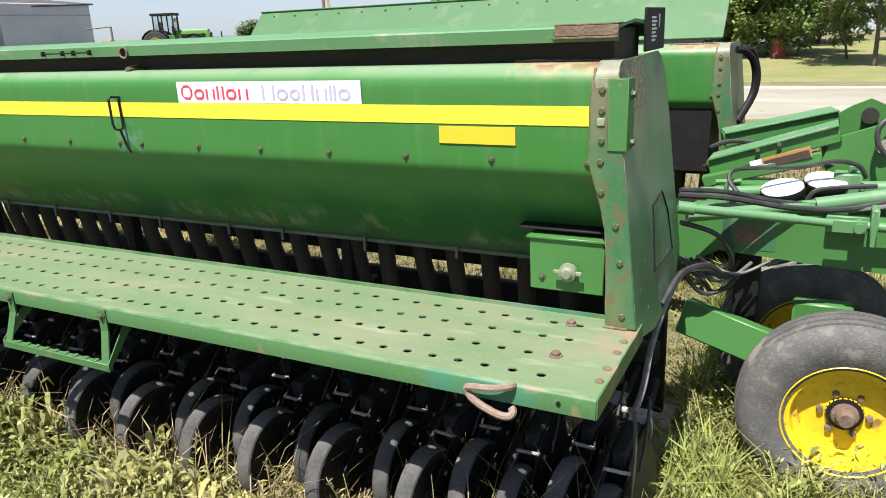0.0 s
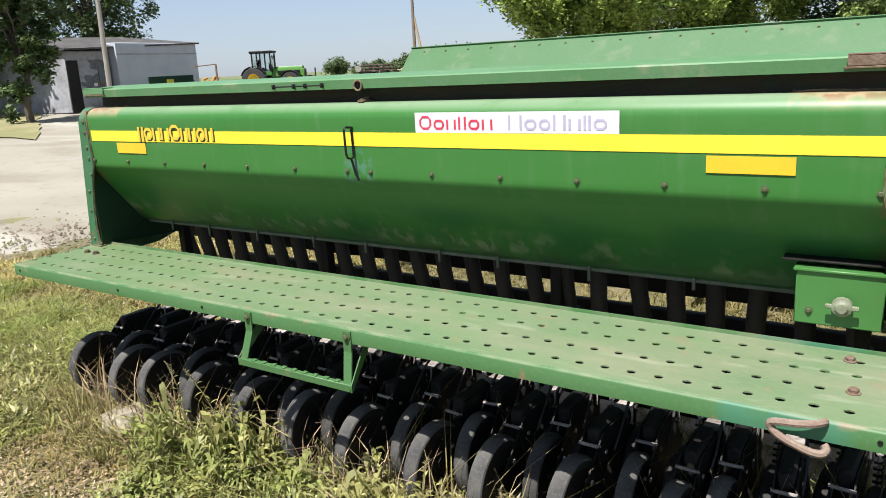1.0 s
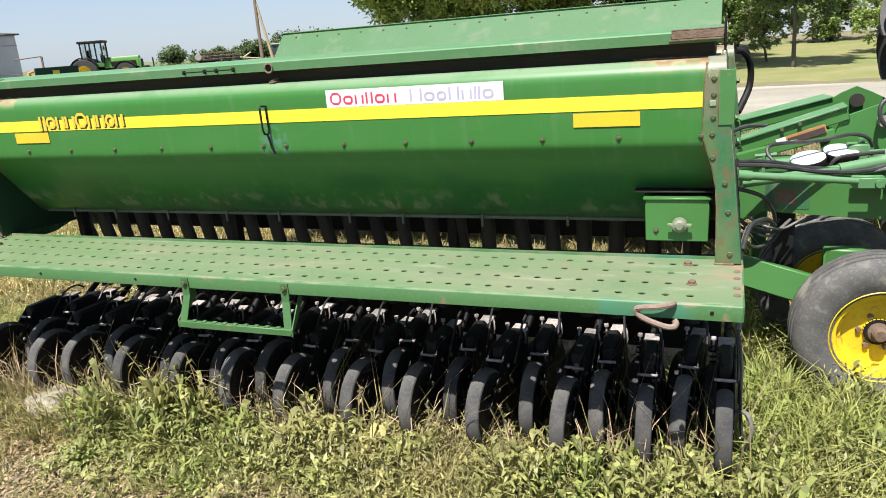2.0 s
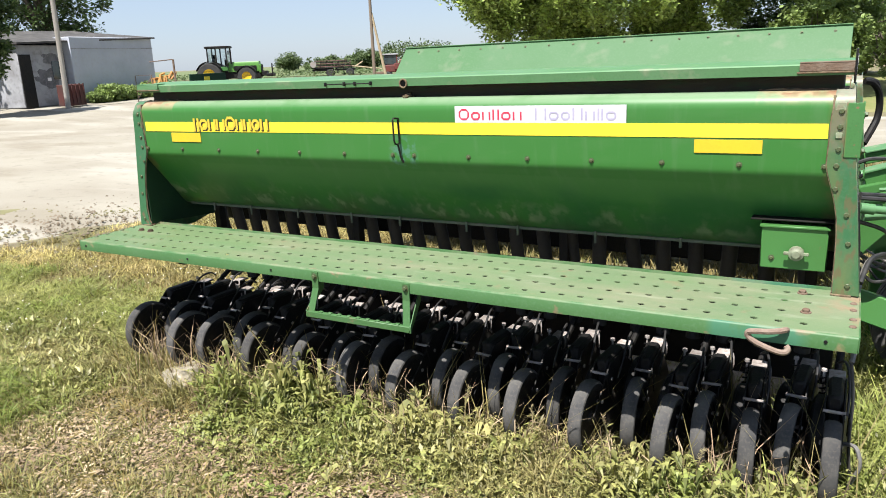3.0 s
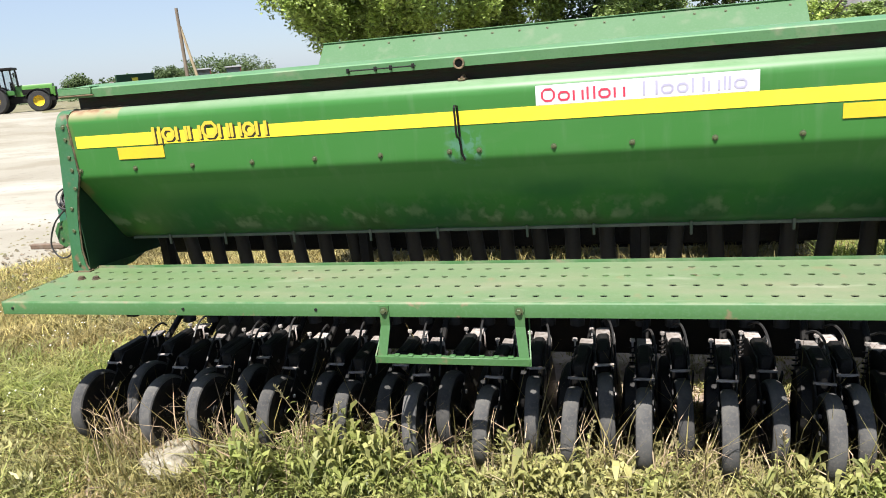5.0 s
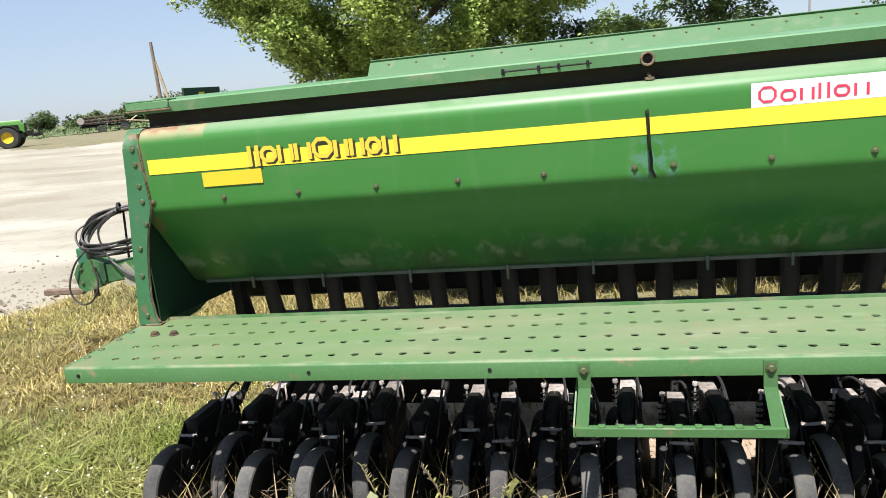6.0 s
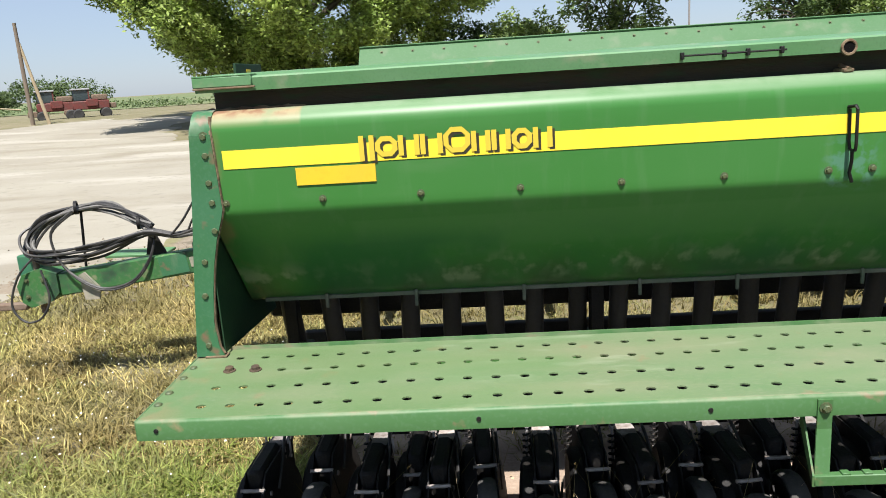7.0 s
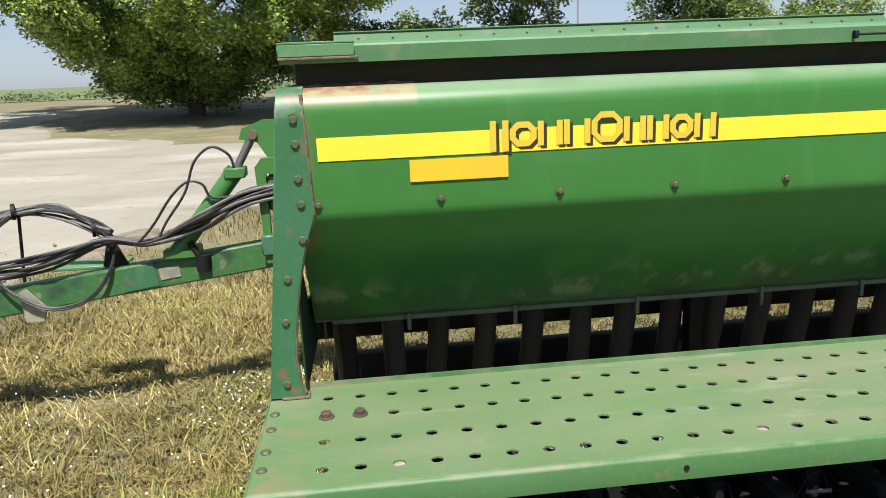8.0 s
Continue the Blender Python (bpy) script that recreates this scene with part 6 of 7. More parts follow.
fence = thing("pipe_gate", oriented((-34.5, 26.9, 0.5), 55), "rusty pipe frame and yellow implement by the shed", "implement")
part("gate_frame", Builder().pipe([(1.35, 0, 0), (1.35, 0, 2.35)], 0.06, 6).pipe([(0.0, 0, 2.25), (1.35, 0, 2.35)], 0.03, 6).pipe([(-0.9, -0.3, 0), (-0.9, -0.3, 1.5), (0.0, -0.3, 1.5), (0.0, -0.3, 0)], 0.03, 6).rod((-0.9, -0.3, 0.2), (0.0, -0.3, 1.4), 0.025), rusty, fence)
clutter = random.Random(31)
for k in range(9):
    x, z = 0.1 + 0.13 * k, 0.85 + clutter.uniform(0, 0.4)
    part("bent_bar", Builder().pipe([(x, 0.4, z), (x + clutter.uniform(-0.1, 0.3), 0.5, z + clutter.uniform(0.3, 0.6)), (x + 0.35, 0.7, z + clutter.uniform(0.1, 0.5))], 0.07, 6), rust_yellow, fence, "rusty yellow bar")
part("bed", Builder().box(0.1, 1.35, 0.35, 0.9, 0.80, 1.0, 0.04), rust_yellow, fence)
part("bed", Builder().box(0.1, 1.35, 0.30, 0.9, 0.0, 0.80, 0.04), black_paint, fence)

for k, (x, y, hd, tall) in enumerate(((-54.3, 72, 35, 0), (-31.3, 49.3, 30, 1), (-29.3, 50.4, 30, 1))):
    mach = thing("old_machine", oriented((x, y, 0.6), hd), "old rusty red field machine" if tall else "low dark field implement with red frame", "farm machine", "old machines")
    if tall:
        part("body", Builder().box(-1.6, 1.6, -1.0, 1.0, 0.9, 1.7, 0.08).box(-0.4, 0.6, -1.12, -0.98, 1.2, 1.85, 0.05), machine_red, mach)
        part("cab", Builder().box(-1.5, -0.1, -0.8, 0.8, 1.7, 2.75, 0.08), cab_glass, mach)
        part("cab_roof", Builder().box(-1.65, 0.05, -0.95, 0.95, 2.72, 2.86, 0.05), old_plaster, mach)
        part("cab_post", Builder().box(-0.16, -0.04, -0.86, -0.78, 1.7, 2.75, 0.01), machine_red, mach)
        part("hopper", Builder().box(0.1, 1.5, -0.9, 0.9, 1.7, 2.25, 0.1), rusty, mach)
        part("front_guard", Builder().box(-2.4, -1.6, -1.1, 1.1, 0.5, 1.0, 0.06), rusty, mach)
        part("rear_guard", Builder().box(1.6, 2.2, -0.7, 0.7, 0.9, 1.4, 0.08), rusty, mach)
    else:
        part("frame", Builder().box(-3.4, 1.9, -1.2, 1.2, 0.75, 0.95, 0.05).box(-3.2, -0.4, -1.0, 1.0, 0.95, 1.15, 0.05), black_paint, mach)
        for k in range(6):
            part("bar", Builder().box(-3.5 + 0.12 * k, 1.6 - 0.15 * k, -1.30 + 0.06 * k, -1.16 + 0.06 * k, 1.05 + 0.17 * k, 1.13 + 0.17 * k, 0.02), dull_red if k % 2 else black_paint, mach)
        for k in range(7):
            part("tine", Builder().rod((-3.2 + 0.72 * k, -1.15, 0.45), (-3.0 + 0.72 * k, -0.9, 1.95), 0.05, 6), black_paint if k % 3 else dull_red, mach)
        part("hitch", Builder().rod((1.5, -0.4, 1.2), (5.2, 0.2, 0.7), 0.10, 6).rod((1.5, 0.6, 1.2), (5.2, 0.2, 0.7), 0.10, 6).rod((1.8, -0.4, 1.1), (2.8, 0.2, 1.7), 0.08, 6), pale_wood, mach)
        part("disc", Builder().lathe([(0.0005, 0.02), (0.36, 0.03), (0.38, 0.0)], 16, pose(-3.2, -1.45, 1.55, 90)), dull_steel, mach)
    if tall:
        mach.scale = (0.76, 0.76, 0.76)
    for s in (-1, 1):
        part("wheel", Builder().lathe([(0.0005, -0.15), (0.4, -0.18), (0.5, -0.1), (0.5, 0.1), (0.4, 0.18), (0.0005, 0.15)], 18, pose(s * 1.2, -1.1, 0.5, 90)), field_tyre, mach)
        part("wheel", Builder().lathe([(0.0005, -0.15), (0.4, -0.18), (0.5, -0.1), (0.5, 0.1), (0.4, 0.18), (0.0005, 0.15)], 18, pose(s * 1.2, 1.1, 0.5, 90)), field_tyre, mach)

far_shed = thing("steel_shed", pose(13.7, 46, 0.4), "blue-grey sheet-metal shed behind trees", "shed")
part("wall", Builder().box(0, 12, 0, 9, 0, 2.65, 0.05), blue_sheet, far_shed)
part("roof", Builder().add([(-0.3, -0.4, 2.6), (12.4, -0.4, 2.6), (12.4, 9.4, 2.6), (-0.3, 9.4, 2.6), (1.2, 4, 3.9), (12.4, 4, 3.9)], [(0, 1, 5, 4), (2, 3, 4, 5), (0, 4, 3), (1, 2, 5), (0, 3, 2, 1)]), roof_sheet, far_shed)
part("door", Builder().box(1.2, 2.6, -0.06, -0.01, 0, 2.4, 0.02), whitewash, far_shed)
pale = thing("low_building", pose(3.6, 50, 0.4), "pale low building behind the trees", "building")
part("wall", Builder().box(0, 9.2, 0, 6, 0, 2.9, 0.05), whitewash, pale)
part("roof", Builder().add([(-0.3, -0.4, 2.9), (9.5, -0.4, 2.9), (9.5, 6.4, 2.9), (-0.3, 6.4, 2.9), (-0.3, 3, 3.5), (9.5, 3, 3.5)], [(0, 1, 5, 4), (2, 3, 4, 5), (0, 4, 3), (1, 2, 5), (0, 3, 2, 1)]), roof_sheet, pale)
for x, y in ((12.3, 46), (16.86, 45), (18.6, 45)):
    solid("lamp_post", Builder().rod((x, y, 0.4), (x, y, 9), 0.07, 8, 0.05), dull_steel, "thin grey metal pole behind the trees", "pole", "thin poles")

# ---- trees ----
def leaf_cloud(rng, clusters, per, size, mat_name, mat, spread_r):
    """Many small leaf blades gathered round cluster centres."""
    n = len(clusters) * per
    c = np.repeat(np.array(clusters), per, 0)
    d = rng.normal(0, 1, (n, 3))
    d /= np.linalg.norm(d, axis=1)[:, None] + 1e-9
    p = c + d * (spread_r * rng.random((n, 1)) ** 0.45)
    a = rng.normal(0, 1, (n, 3))
    a[:, 2] = a[:, 2] * 0.5 - 0.25
    a /= np.linalg.norm(a, axis=1)[:, None]
    up = np.array([0, 0, 1.0]) + rng.normal(0, 0.6, (n, 3))
    s = np.cross(a, up)
    s /= np.linalg.norm(s, axis=1)[:, None] + 1e-9
    l = size * (0.6 + 0.8 * rng.random((n, 1)))
    w = l * 0.28
    nrm = np.cross(s, a)
    verts = np.stack([p, p + a * l * 0.5 + s * w + nrm * l * 0.08, p + a * l, p + a * l * 0.5 - s * w + nrm * l * 0.08], 1).reshape(-1, 3)
    return quads_mesh("crown", verts, mat)


def quads_mesh(name, verts, mat):
    me = bpy.data.meshes.new(name)
    n = len(verts) // 4
    me.vertices.add(len(verts))
    me.vertices.foreach_set("co", verts.astype(np.float32).ravel())
    me.loops.add(n * 4)
    me.loops.foreach_set("vertex_index", np.arange(n * 4, dtype=np.int32))
    me.polygons.add(n)
    me.polygons.foreach_set("loop_start", np.arange(0, n * 4, 4, dtype=np.int32))
    me.polygons.foreach_set("use_smooth", np.ones(n, bool))
    me.update(calc_edges=True)
    me.materials.append(mat)
    return me


def tree(at, height, radius, low, label, mat, leaf=0.16, clusters=260, per=70, seed=1, trunk_r=0.3, squash=1.0, group="trees", clump=0.13, profile=()):
    rng = np.random.default_rng(seed)
    t = thing("tree", Matrix.Translation(at), label, "tree", group)
    tb = Builder()
    fork = low + 0.25 * (height - low)
    pts = [(0, 0, -0.1)]
    for k in range(1, 5):
        pts.append((rng.normal(0, 0.05) * k, rng.normal(0, 0.05) * k, fork * k / 4))
    for k in range(4):
        tb.rod(pts[k], pts[k + 1], trunk_r * (1 - 0.12 * k), 10, trunk_r * (1 - 0.12 * (k + 1)))
    tips = []
    for k in range(11):
        a = 2 * math.pi * k / 11 + rng.normal(0, 0.2)
        reach = radius * (0.45 + 0.4 * rng.random())
        top = Vector((math.cos(a) * reach, math.sin(a) * reach * squash, low + (height - low) * (0.25 + 0.6 * rng.random())))
        p0 = Vector(pts[3 + k % 2])
        mid = p0.lerp(top, 0.5) + Vector((0, 0, 0.08 * height))
        tb.rod(p0, mid, trunk_r * 0.42, 7, trunk_r * 0.25)
        tb.rod(mid, top, trunk_r * 0.25, 6, 0.02)
        tips.append(top)
        for q in range(3):
            e = mid.lerp(top, 0.3 + 0.25 * q) + Vector(rng.normal(0, radius * 0.16, 3))
            tb.rod(mid.lerp(top, 0.2 + 0.25 * q), e, 0.04, 5, 0.012)
    part("trunk", tb, bark, t)
    cl = []
    while profile and len(cl) < clusters:
        # one bough: a flattened heap of leaf clusters near the crown's outline
        z = low + (height - low) * rng.random() ** 1.15
        a = rng.random() * 2 * math.pi
        lump = 0.95 + 0.55 * noise.noise(Vector((math.cos(a) * 2.6 + seed, math.sin(a) * 2.2, z * 0.35)))
        reach = float(np.interp(z, [p[0] for p in profile], [p[1] for p in profile])) * lump * (0.20 + 0.80 * rng.random() ** 0.45)
        size = radius * (0.07 + 0.07 * rng.random())
        for q in range(9):
            d = rng.normal(0, 1, 3)
            d *= rng.random() ** 0.4 / np.linalg.norm(d)
            cl.append((math.cos(a) * reach + d[0] * size, math.sin(a) * reach + d[1] * size, z + d[2] * size * 0.62 - 0.12 * size * (d[0] ** 2 + d[1] ** 2)))
    while len(cl) < clusters:
        d = rng.normal(0, 1, 3)
        d /= np.linalg.norm(d)
        k = rng.random() ** 0.35
        lump = 0.72 + 0.36 * noise.noise(Vector((d[0] * 2 + seed, d[1] * 2, d[2] * 2)))
        z = low + (height - low) * (0.5 + 0.5 * d[2] * k * min(1.1, lump + 0.2))
        f = 0.80 + 0.2 * math.sin(math.pi * min(1, max(0, (z - low) / (height - low))))
        cl.append((d[0] * k * lump * radius * 1.15 * f, d[1] * k * lump * radius * 1.15 * squash * f, z))
    part("crown", leaf_cloud(rng, cl, per, leaf, "crown", mat, radius * clump), mat, t)
    return t


tree((-10.3, 36.6, 0.25), 18.5, 12.0, 1.4, "broad leafy walnut tree with light green crown", leaf_light, 0.21, 2970, 125, 3, 0.45, clump=0.055,
     profile=((0.9, 1.0), (1.6, 2.4), (2.4, 4.6), (3.2, 5.9), (5.0, 7.9), (7.0, 9.8), (9.0, 11.4), (13.5, 10.6), (16.5, 7.0), (18.5, 2.0)))
flat_area("tree_verge", [(-5.6, 23.4), (-9.0, 25.6), (-12.5, 28.6), (-15.5, 33.5), (-15.8, 41), (-9, 45), (-3, 38), (-3.6, 26)], 0.055, turf,
          "rough grass verge under the walnut tree", "grass verge", True)
barrel = thing("barrel", pose(1.1, 33.2, 0.06), "faded red steel barrel standing on the lawn", "barrel")
part("drum", Builder().lathe([(0.0005, 0.0), (0.29, 0.0), (0.29, 0.30), (0.305, 0.31), (0.29, 0.32), (0.29, 0.60), (0.305, 0.61), (0.29, 0.62), (0.29, 0.90), (0.0005, 0.90)], 20, pose(0, 0, 0)), barrel_red, barrel)
tree((4.5, 28.2, 0), 9.5, 3.0, 1.9, "slim young tree with thin trunk on grass", leaf_dark, 0.18, 240, 60, 7, 0.085, clump=0.12)
tree((3.75, 31.6, 0), 3.6, 1.4, 0.5, "small bushy tree on grass", leaf_bush, 0.12, 90, 60, 8, 0.06)
tree((1.2, 34, 0), 4.8, 3.2, 0.3, "dark leafy tree over the grass", leaf_bush, 0.2, 260, 70, 9, 0.2)
tree((8.4, 33, 0), 3.6, 1.7, 0.2, "light green bushy shrub", leaf_light, 0.13, 130, 45, 10, 0.05)
tree((11.2, 36, 0.3), 2.6, 1.5, 0.4, "leafy tree beside the yard", leaf_bush, 0.2, 220, 70, 11, 0.2)
tree((17.6, 41, 0.3), 8.6, 4.8, 1.0, "dark tree beside the yard", leaf_dark, 0.24, 190, 70, 12, 0.25, clump=0.11)
tree((-46.0, 28.2, 0.5), 15.5, 5.6, 1.6, "tall dark conifer-like tree behind the shed", leaf_dark, 0.26, 330, 70, 13, 0.45, clump=0.11)
tree((-34.8, 17.0, 0.3), 10.5, 2.2, 0.2, "dark leafy tree at the corner of the yard", leaf_dark, 0.22, 260, 70, 15, 0.2)
tree((-44, 17, 0.5), 10.5, 6, 0.8, "tall dark tree beside the shed", leaf_dark, 0.35, 380, 70, 14, 0.5)

for k, (x, y, h, r) in enumerate(((-1.5, 39, 4.8, 3.4), (2.6, 41, 4.2, 2.6), (7.2, 42, 3.4, 2.4), (11.0, 43, 3.2, 2.2), (19, 40, 6.5, 3.6), (24, 38, 6.0, 3.6))):
    tree((x, y, 0.2), h, r, 0.1, "dense dark green bush at the back of the lawn", leaf_dark if k % 3 == 0 else leaf_bush, 0.22, 130 if 2 < x < 12 else 230, 40 if 2 < x < 12 else 60, 40 + k, 0.12, group="hedge bushes")
# far bushes along the field


def bush(x, y, w, h, seed, leaf=0.45, label="round green bush at the edge of the field", group="far bushes"):
    b = thing("bush", Matrix.Translation((x, y, 0.5)), label, "bush", group)
    rng = np.random.default_rng(seed)
    cl = []
    while len(cl) < 90:
        d = rng.normal(0, 1, 3)
        d /= np.linalg.norm(d)
        k = rng.random() ** 0.4
        cl.append((d[0] * k * w / 2, d[1] * k * w / 2, h * (0.5 + 0.45 * d[2] * k)))
    part("crown", leaf_cloud(rng, cl, 60, leaf, "crown", leaf_far if w > 2 else leaf_bush, h * 0.20), None, b)


for k, (x, y, w, h) in enumerate(((-131, 152, 6.5, 5.0), (-116, 150, 9, 3.2), (-104, 152, 10, 4.2), (-76, 128.4, 19, 5.6), (-88, 126, 8, 4.4), (-122, 158, 8, 2.6), (-150, 150, 7, 2.5), (-92, 160, 14, 3.0), (-97, 127, 14, 3.4))):
    bush(x, y, w, h, 30 + k)
for k in range(7):
    bush(-36.75 - 0.137 * (1.2 + 1.25 * k), 24.2 + 0.717 * (1.2 + 1.25 * k), 1.3 + 0.3 * (k % 3), 0.75 + 0.35 * ((k * 7) % 4) / 3, 60 + k, 0.16, "leafy weeds growing along the shed wall", "weeds at the shed")


# rough growth between the yard and the field
wild = np.random.default_rng(83)
spots = []
while len(spots) < 900:
    x, y = wild.uniform(-110, -4), wild.uniform(66, 120)
    if noise.noise(Vector((x * 0.08, y * 0.08, 4))) > -0.1:
        spots.append((x, y, rise(x, y) - 0.10 + 0.25 * wild.random()))
tagged(new("field_weeds", leaf_cloud(wild, spots, 16, 0.36, "field_weeds", leaf_far, 0.8)), "rough low green growth along the edge of the field", "weeds", kind="stuff")

# ---- grass and weeds ----
def blades(rng, x, y, hgt, width, bend, name, mat, z):
    n = len(x)
    a = rng.random(n) * 2 * math.pi
    s = np.stack([np.cos(a), np.sin(a), np.zeros(n)], 1)
    l = np.stack([-np.sin(a), np.cos(a), np.zeros(n)], 1) * (bend * hgt * (0.3 + rng.random(n)))[:, None]
    base = np.stack([x, y, z], 1)
    up = np.array([0, 0, 1.0])
    w = (width * (0.6 + 0.8 * rng.random(n)))[:, None]
    mid = base + up * (hgt * 0.55)[:, None] + l * 0.35
    tip = base + up * (hgt * 0.95)[:, None] + l
    q1 = np.stack([base - s * w, base + s * w, mid + s * w * 0.8, mid - s * w * 0.8], 1)
    q2 = np.stack([mid - s * w * 0.8, mid + s * w * 0.8, tip + s * w * 0.15, tip - s * w * 0.15], 1)
    return np.concatenate([q1, q2], 1).reshape(-1, 3)


BARE = ((-0.9, -1.05, 0.60, 0.30), (0.05, -1.15, 0.65, 0.28), (1.2, -1.35, 0.6, 0.26), (-1.9, -1.45, 0.5, 0.3), (2.2, -1.5, 0.5, 0.25), (2.86, 0.42, 0.25, 0.12), (-8.6, 2.8, 1.2, 0.7), (-6.5, 4.6, 1.0, 0.6), (-4.8, 6.2, 0.9, 0.5))


def bare(x, y):
    """How bare the earth is, 0 to 1."""
    out = np.zeros(len(x))
    for cx, cy, rx, ry in BARE:
        out = np.maximum(out, np.exp(-(((x - cx) / rx) ** 2 + ((y - cy) / ry) ** 2) ** 1.5))
    return out


def clumpy(rng, n, x0, x1, y0, y1, scale, cut, seed, keep=None, fade=0.5):
    x = rng.uniform(x0, x1, n)
    y = rng.uniform(y0, y1, n)
    v = np.array([noise.noise(Vector((a * scale, b * scale, seed))) for a, b in zip(x, y)])
    ok = v > cut + rng.normal(0, 0.15, n)
    ok &= rng.random(n) > 0.62 * bare(x, y)
    rim = np.minimum(np.minimum(x - x0, x1 - x), np.minimum(y - y0, y1 - y))
    ok &= rng.random(n) < 0.05 + rim / fade
    if keep is not None:
        ok &= keep(x, y)
    return x[ok], y[ok]


def heights(x, y):
    return np.array([near_only(a, b) for a, b in zip(x, y)]) - 0.005


def off_road(x, y):
    return y < np.interp(x, [-60, -14, -8.8, -7.2, -6.5, -5.6, -4.7, -3.9, -1.5, 2.0, 12], [-22, -3.2, -0.2, 1.8, 3.7, 6.0, 7.8, 9.3, 11.2, 13.6, 13.4])


def tufts(rng, x, y, per, hgt, width, lean, spread_r):
    """Clumps of blades that lean outward from a common foot."""
    n = len(x)
    size = 0.55 + 0.9 * rng.random(n) ** 1.5
    cx, cy, cs = np.repeat(x, per), np.repeat(y, per), np.repeat(size, per)
    m = n * per
    a = rng.random(m) * 2 * math.pi
    r = spread_r * cs * rng.random(m)
    bx, by = cx + np.cos(a) * r, cy + np.sin(a) * r
    base = np.stack([bx, by, np.repeat(heights(x, y), per)], 1)
    h = hgt * cs * (0.35 + 0.65 * rng.random(m))
    a2 = a + rng.normal(0, 0.5, m)
    out = np.stack([np.cos(a2), np.sin(a2), np.zeros(m)], 1)
    s = np.stack([-np.sin(a2), np.cos(a2), rng.normal(0, 0.3, m)], 1)
    k = (lean * (0.2 + rng.random(m)) * h)[:, None]
    up = np.array([0, 0, 1.0])
    w = (width * (0.6 + 0.8 * rng.random(m)))[:, None]
    mid = base + up * (h * 0.62)[:, None] + out * k * 0.4
    tip = base + up * (h * (0.72 + 0.2 * rng.random(m)))[:, None] + out * k
    q1 = np.stack([base - s * w * 0.7, base + s * w * 0.7, mid + s * w, mid - s * w], 1)
    q2 = np.stack([mid - s * w, mid + s * w, tip + s * w * 0.12, tip - s * w * 0.12], 1)
    return np.concatenate([q1, q2], 1).reshape(-1, 3)


g = np.random.default_rng(2)
x, y = clumpy(g, 260000, -11.0, 8.0, -5.5, 8.0, 0.9, -0.1, 1, off_road, 2.5)
quads = blades(g, x, y, 0.02 + 0.07 * g.random(len(x)) ** 1.6, 0.003, 1.3, "g", grass_dry, heights(x, y))
tagged(new("dry_grass", quads_mesh("dry_grass", quads, grass_dry)), "short dry straw-coloured grass on the ground", "grass", kind="stuff")
x, y = clumpy(g, 15000, -11.0, 8.0, -5.5, 7.0, 1.1, -0.1, 15, off_road, 2.5)
x2, y2 = clumpy(g, 5500, -6.0, -2.2, -1.8, 4.5, 1.0, -0.35, 16, off_road)
x, y = np.concatenate([x, x2]), np.concatenate([y, y2])
quads = tufts(g, x, y, 14, 0.105, 0.0034, 1.3, 0.045)
tagged(new("straw_tufts", quads_mesh("straw_tufts", quads, grass_dry)), "tufts of dry yellow grass", "grass", kind="stuff")
x, y = clumpy(g, 14000, -7.5, 7.5, -4.8, 4.5, 0.9, -0.02, 2, off_road, 1.8)
x2, y2 = clumpy(g, 3600, -5.0, -2.2, -1.9, 1.0, 0.9, -0.2, 17, off_road)
x, y = np.concatenate([x, x2]), np.concatenate([y, y2])
quads = tufts(g, x, y, 18, 0.11, 0.0030, 1.1, 0.05)
tagged(new("green_grass", quads_mesh("green_grass", quads, grass_green)), "fresh green grass under and around the drill", "grass", kind="stuff")
lush = np.random.default_rng(57)
x, y = clumpy(lush, 9000, -6.4, -2.1, -2.6, 1.1, 1.1, -0.15, 61, off_road, 0.8)
quads = tufts(lush, x, y, 22, 0.15, 0.0032, 1.25, 0.055)
tagged(new("lush_grass", quads_mesh("lush_grass", quads, grass_lush)), "thick soft green grass beside the drill", "grass", kind="stuff")
x, y = np.concatenate([lush.uniform(2.40, 3.6, 420), lush.normal(2.75, 0.25, 160)]), np.concatenate([lush.uniform(1.3, 3.4, 420), lush.normal(0.15, 0.35, 160)])
quads = tufts(lush, x, y, 20, 0.30, 0.0042, 0.9, 0.06)
tagged(new("linkage_grass", quads_mesh("linkage_grass", quads, grass_lush)), "tall green grass growing up through the linkage", "grass", kind="stuff")
x, y = clumpy(g, 60000, -12, 12, 3, 13.2, 0.5, -0.3, 4, off_road)
quads = blades(g, x, y, 0.07 + 0.12 * g.random(len(x)), 0.006, 0.8, "g", grass_dry, heights(x, y))
tagged(new("verge_blades", quads_mesh("verge_blades", quads, grass_dry)), "dry grass at the edge of the road", "grass", kind="stuff")


x, y = clumpy(np.random.default_rng(91), 62000, -7.5, -2.35, 0.1, 5.2, 0.7, -0.05, 44, off_road)
quads = blades(np.random.default_rng(92), x, y, 0.03 + 0.09 * np.random.default_rng(93).random(len(x)) ** 1.5, 0.004, 1.5, "g", straw_pale, heights(x, y))
tagged(new("pale_straw", quads_mesh("pale_straw", quads, straw_pale)), "patches of sun-bleached pale straw on the ground", "grass", kind="stuff")


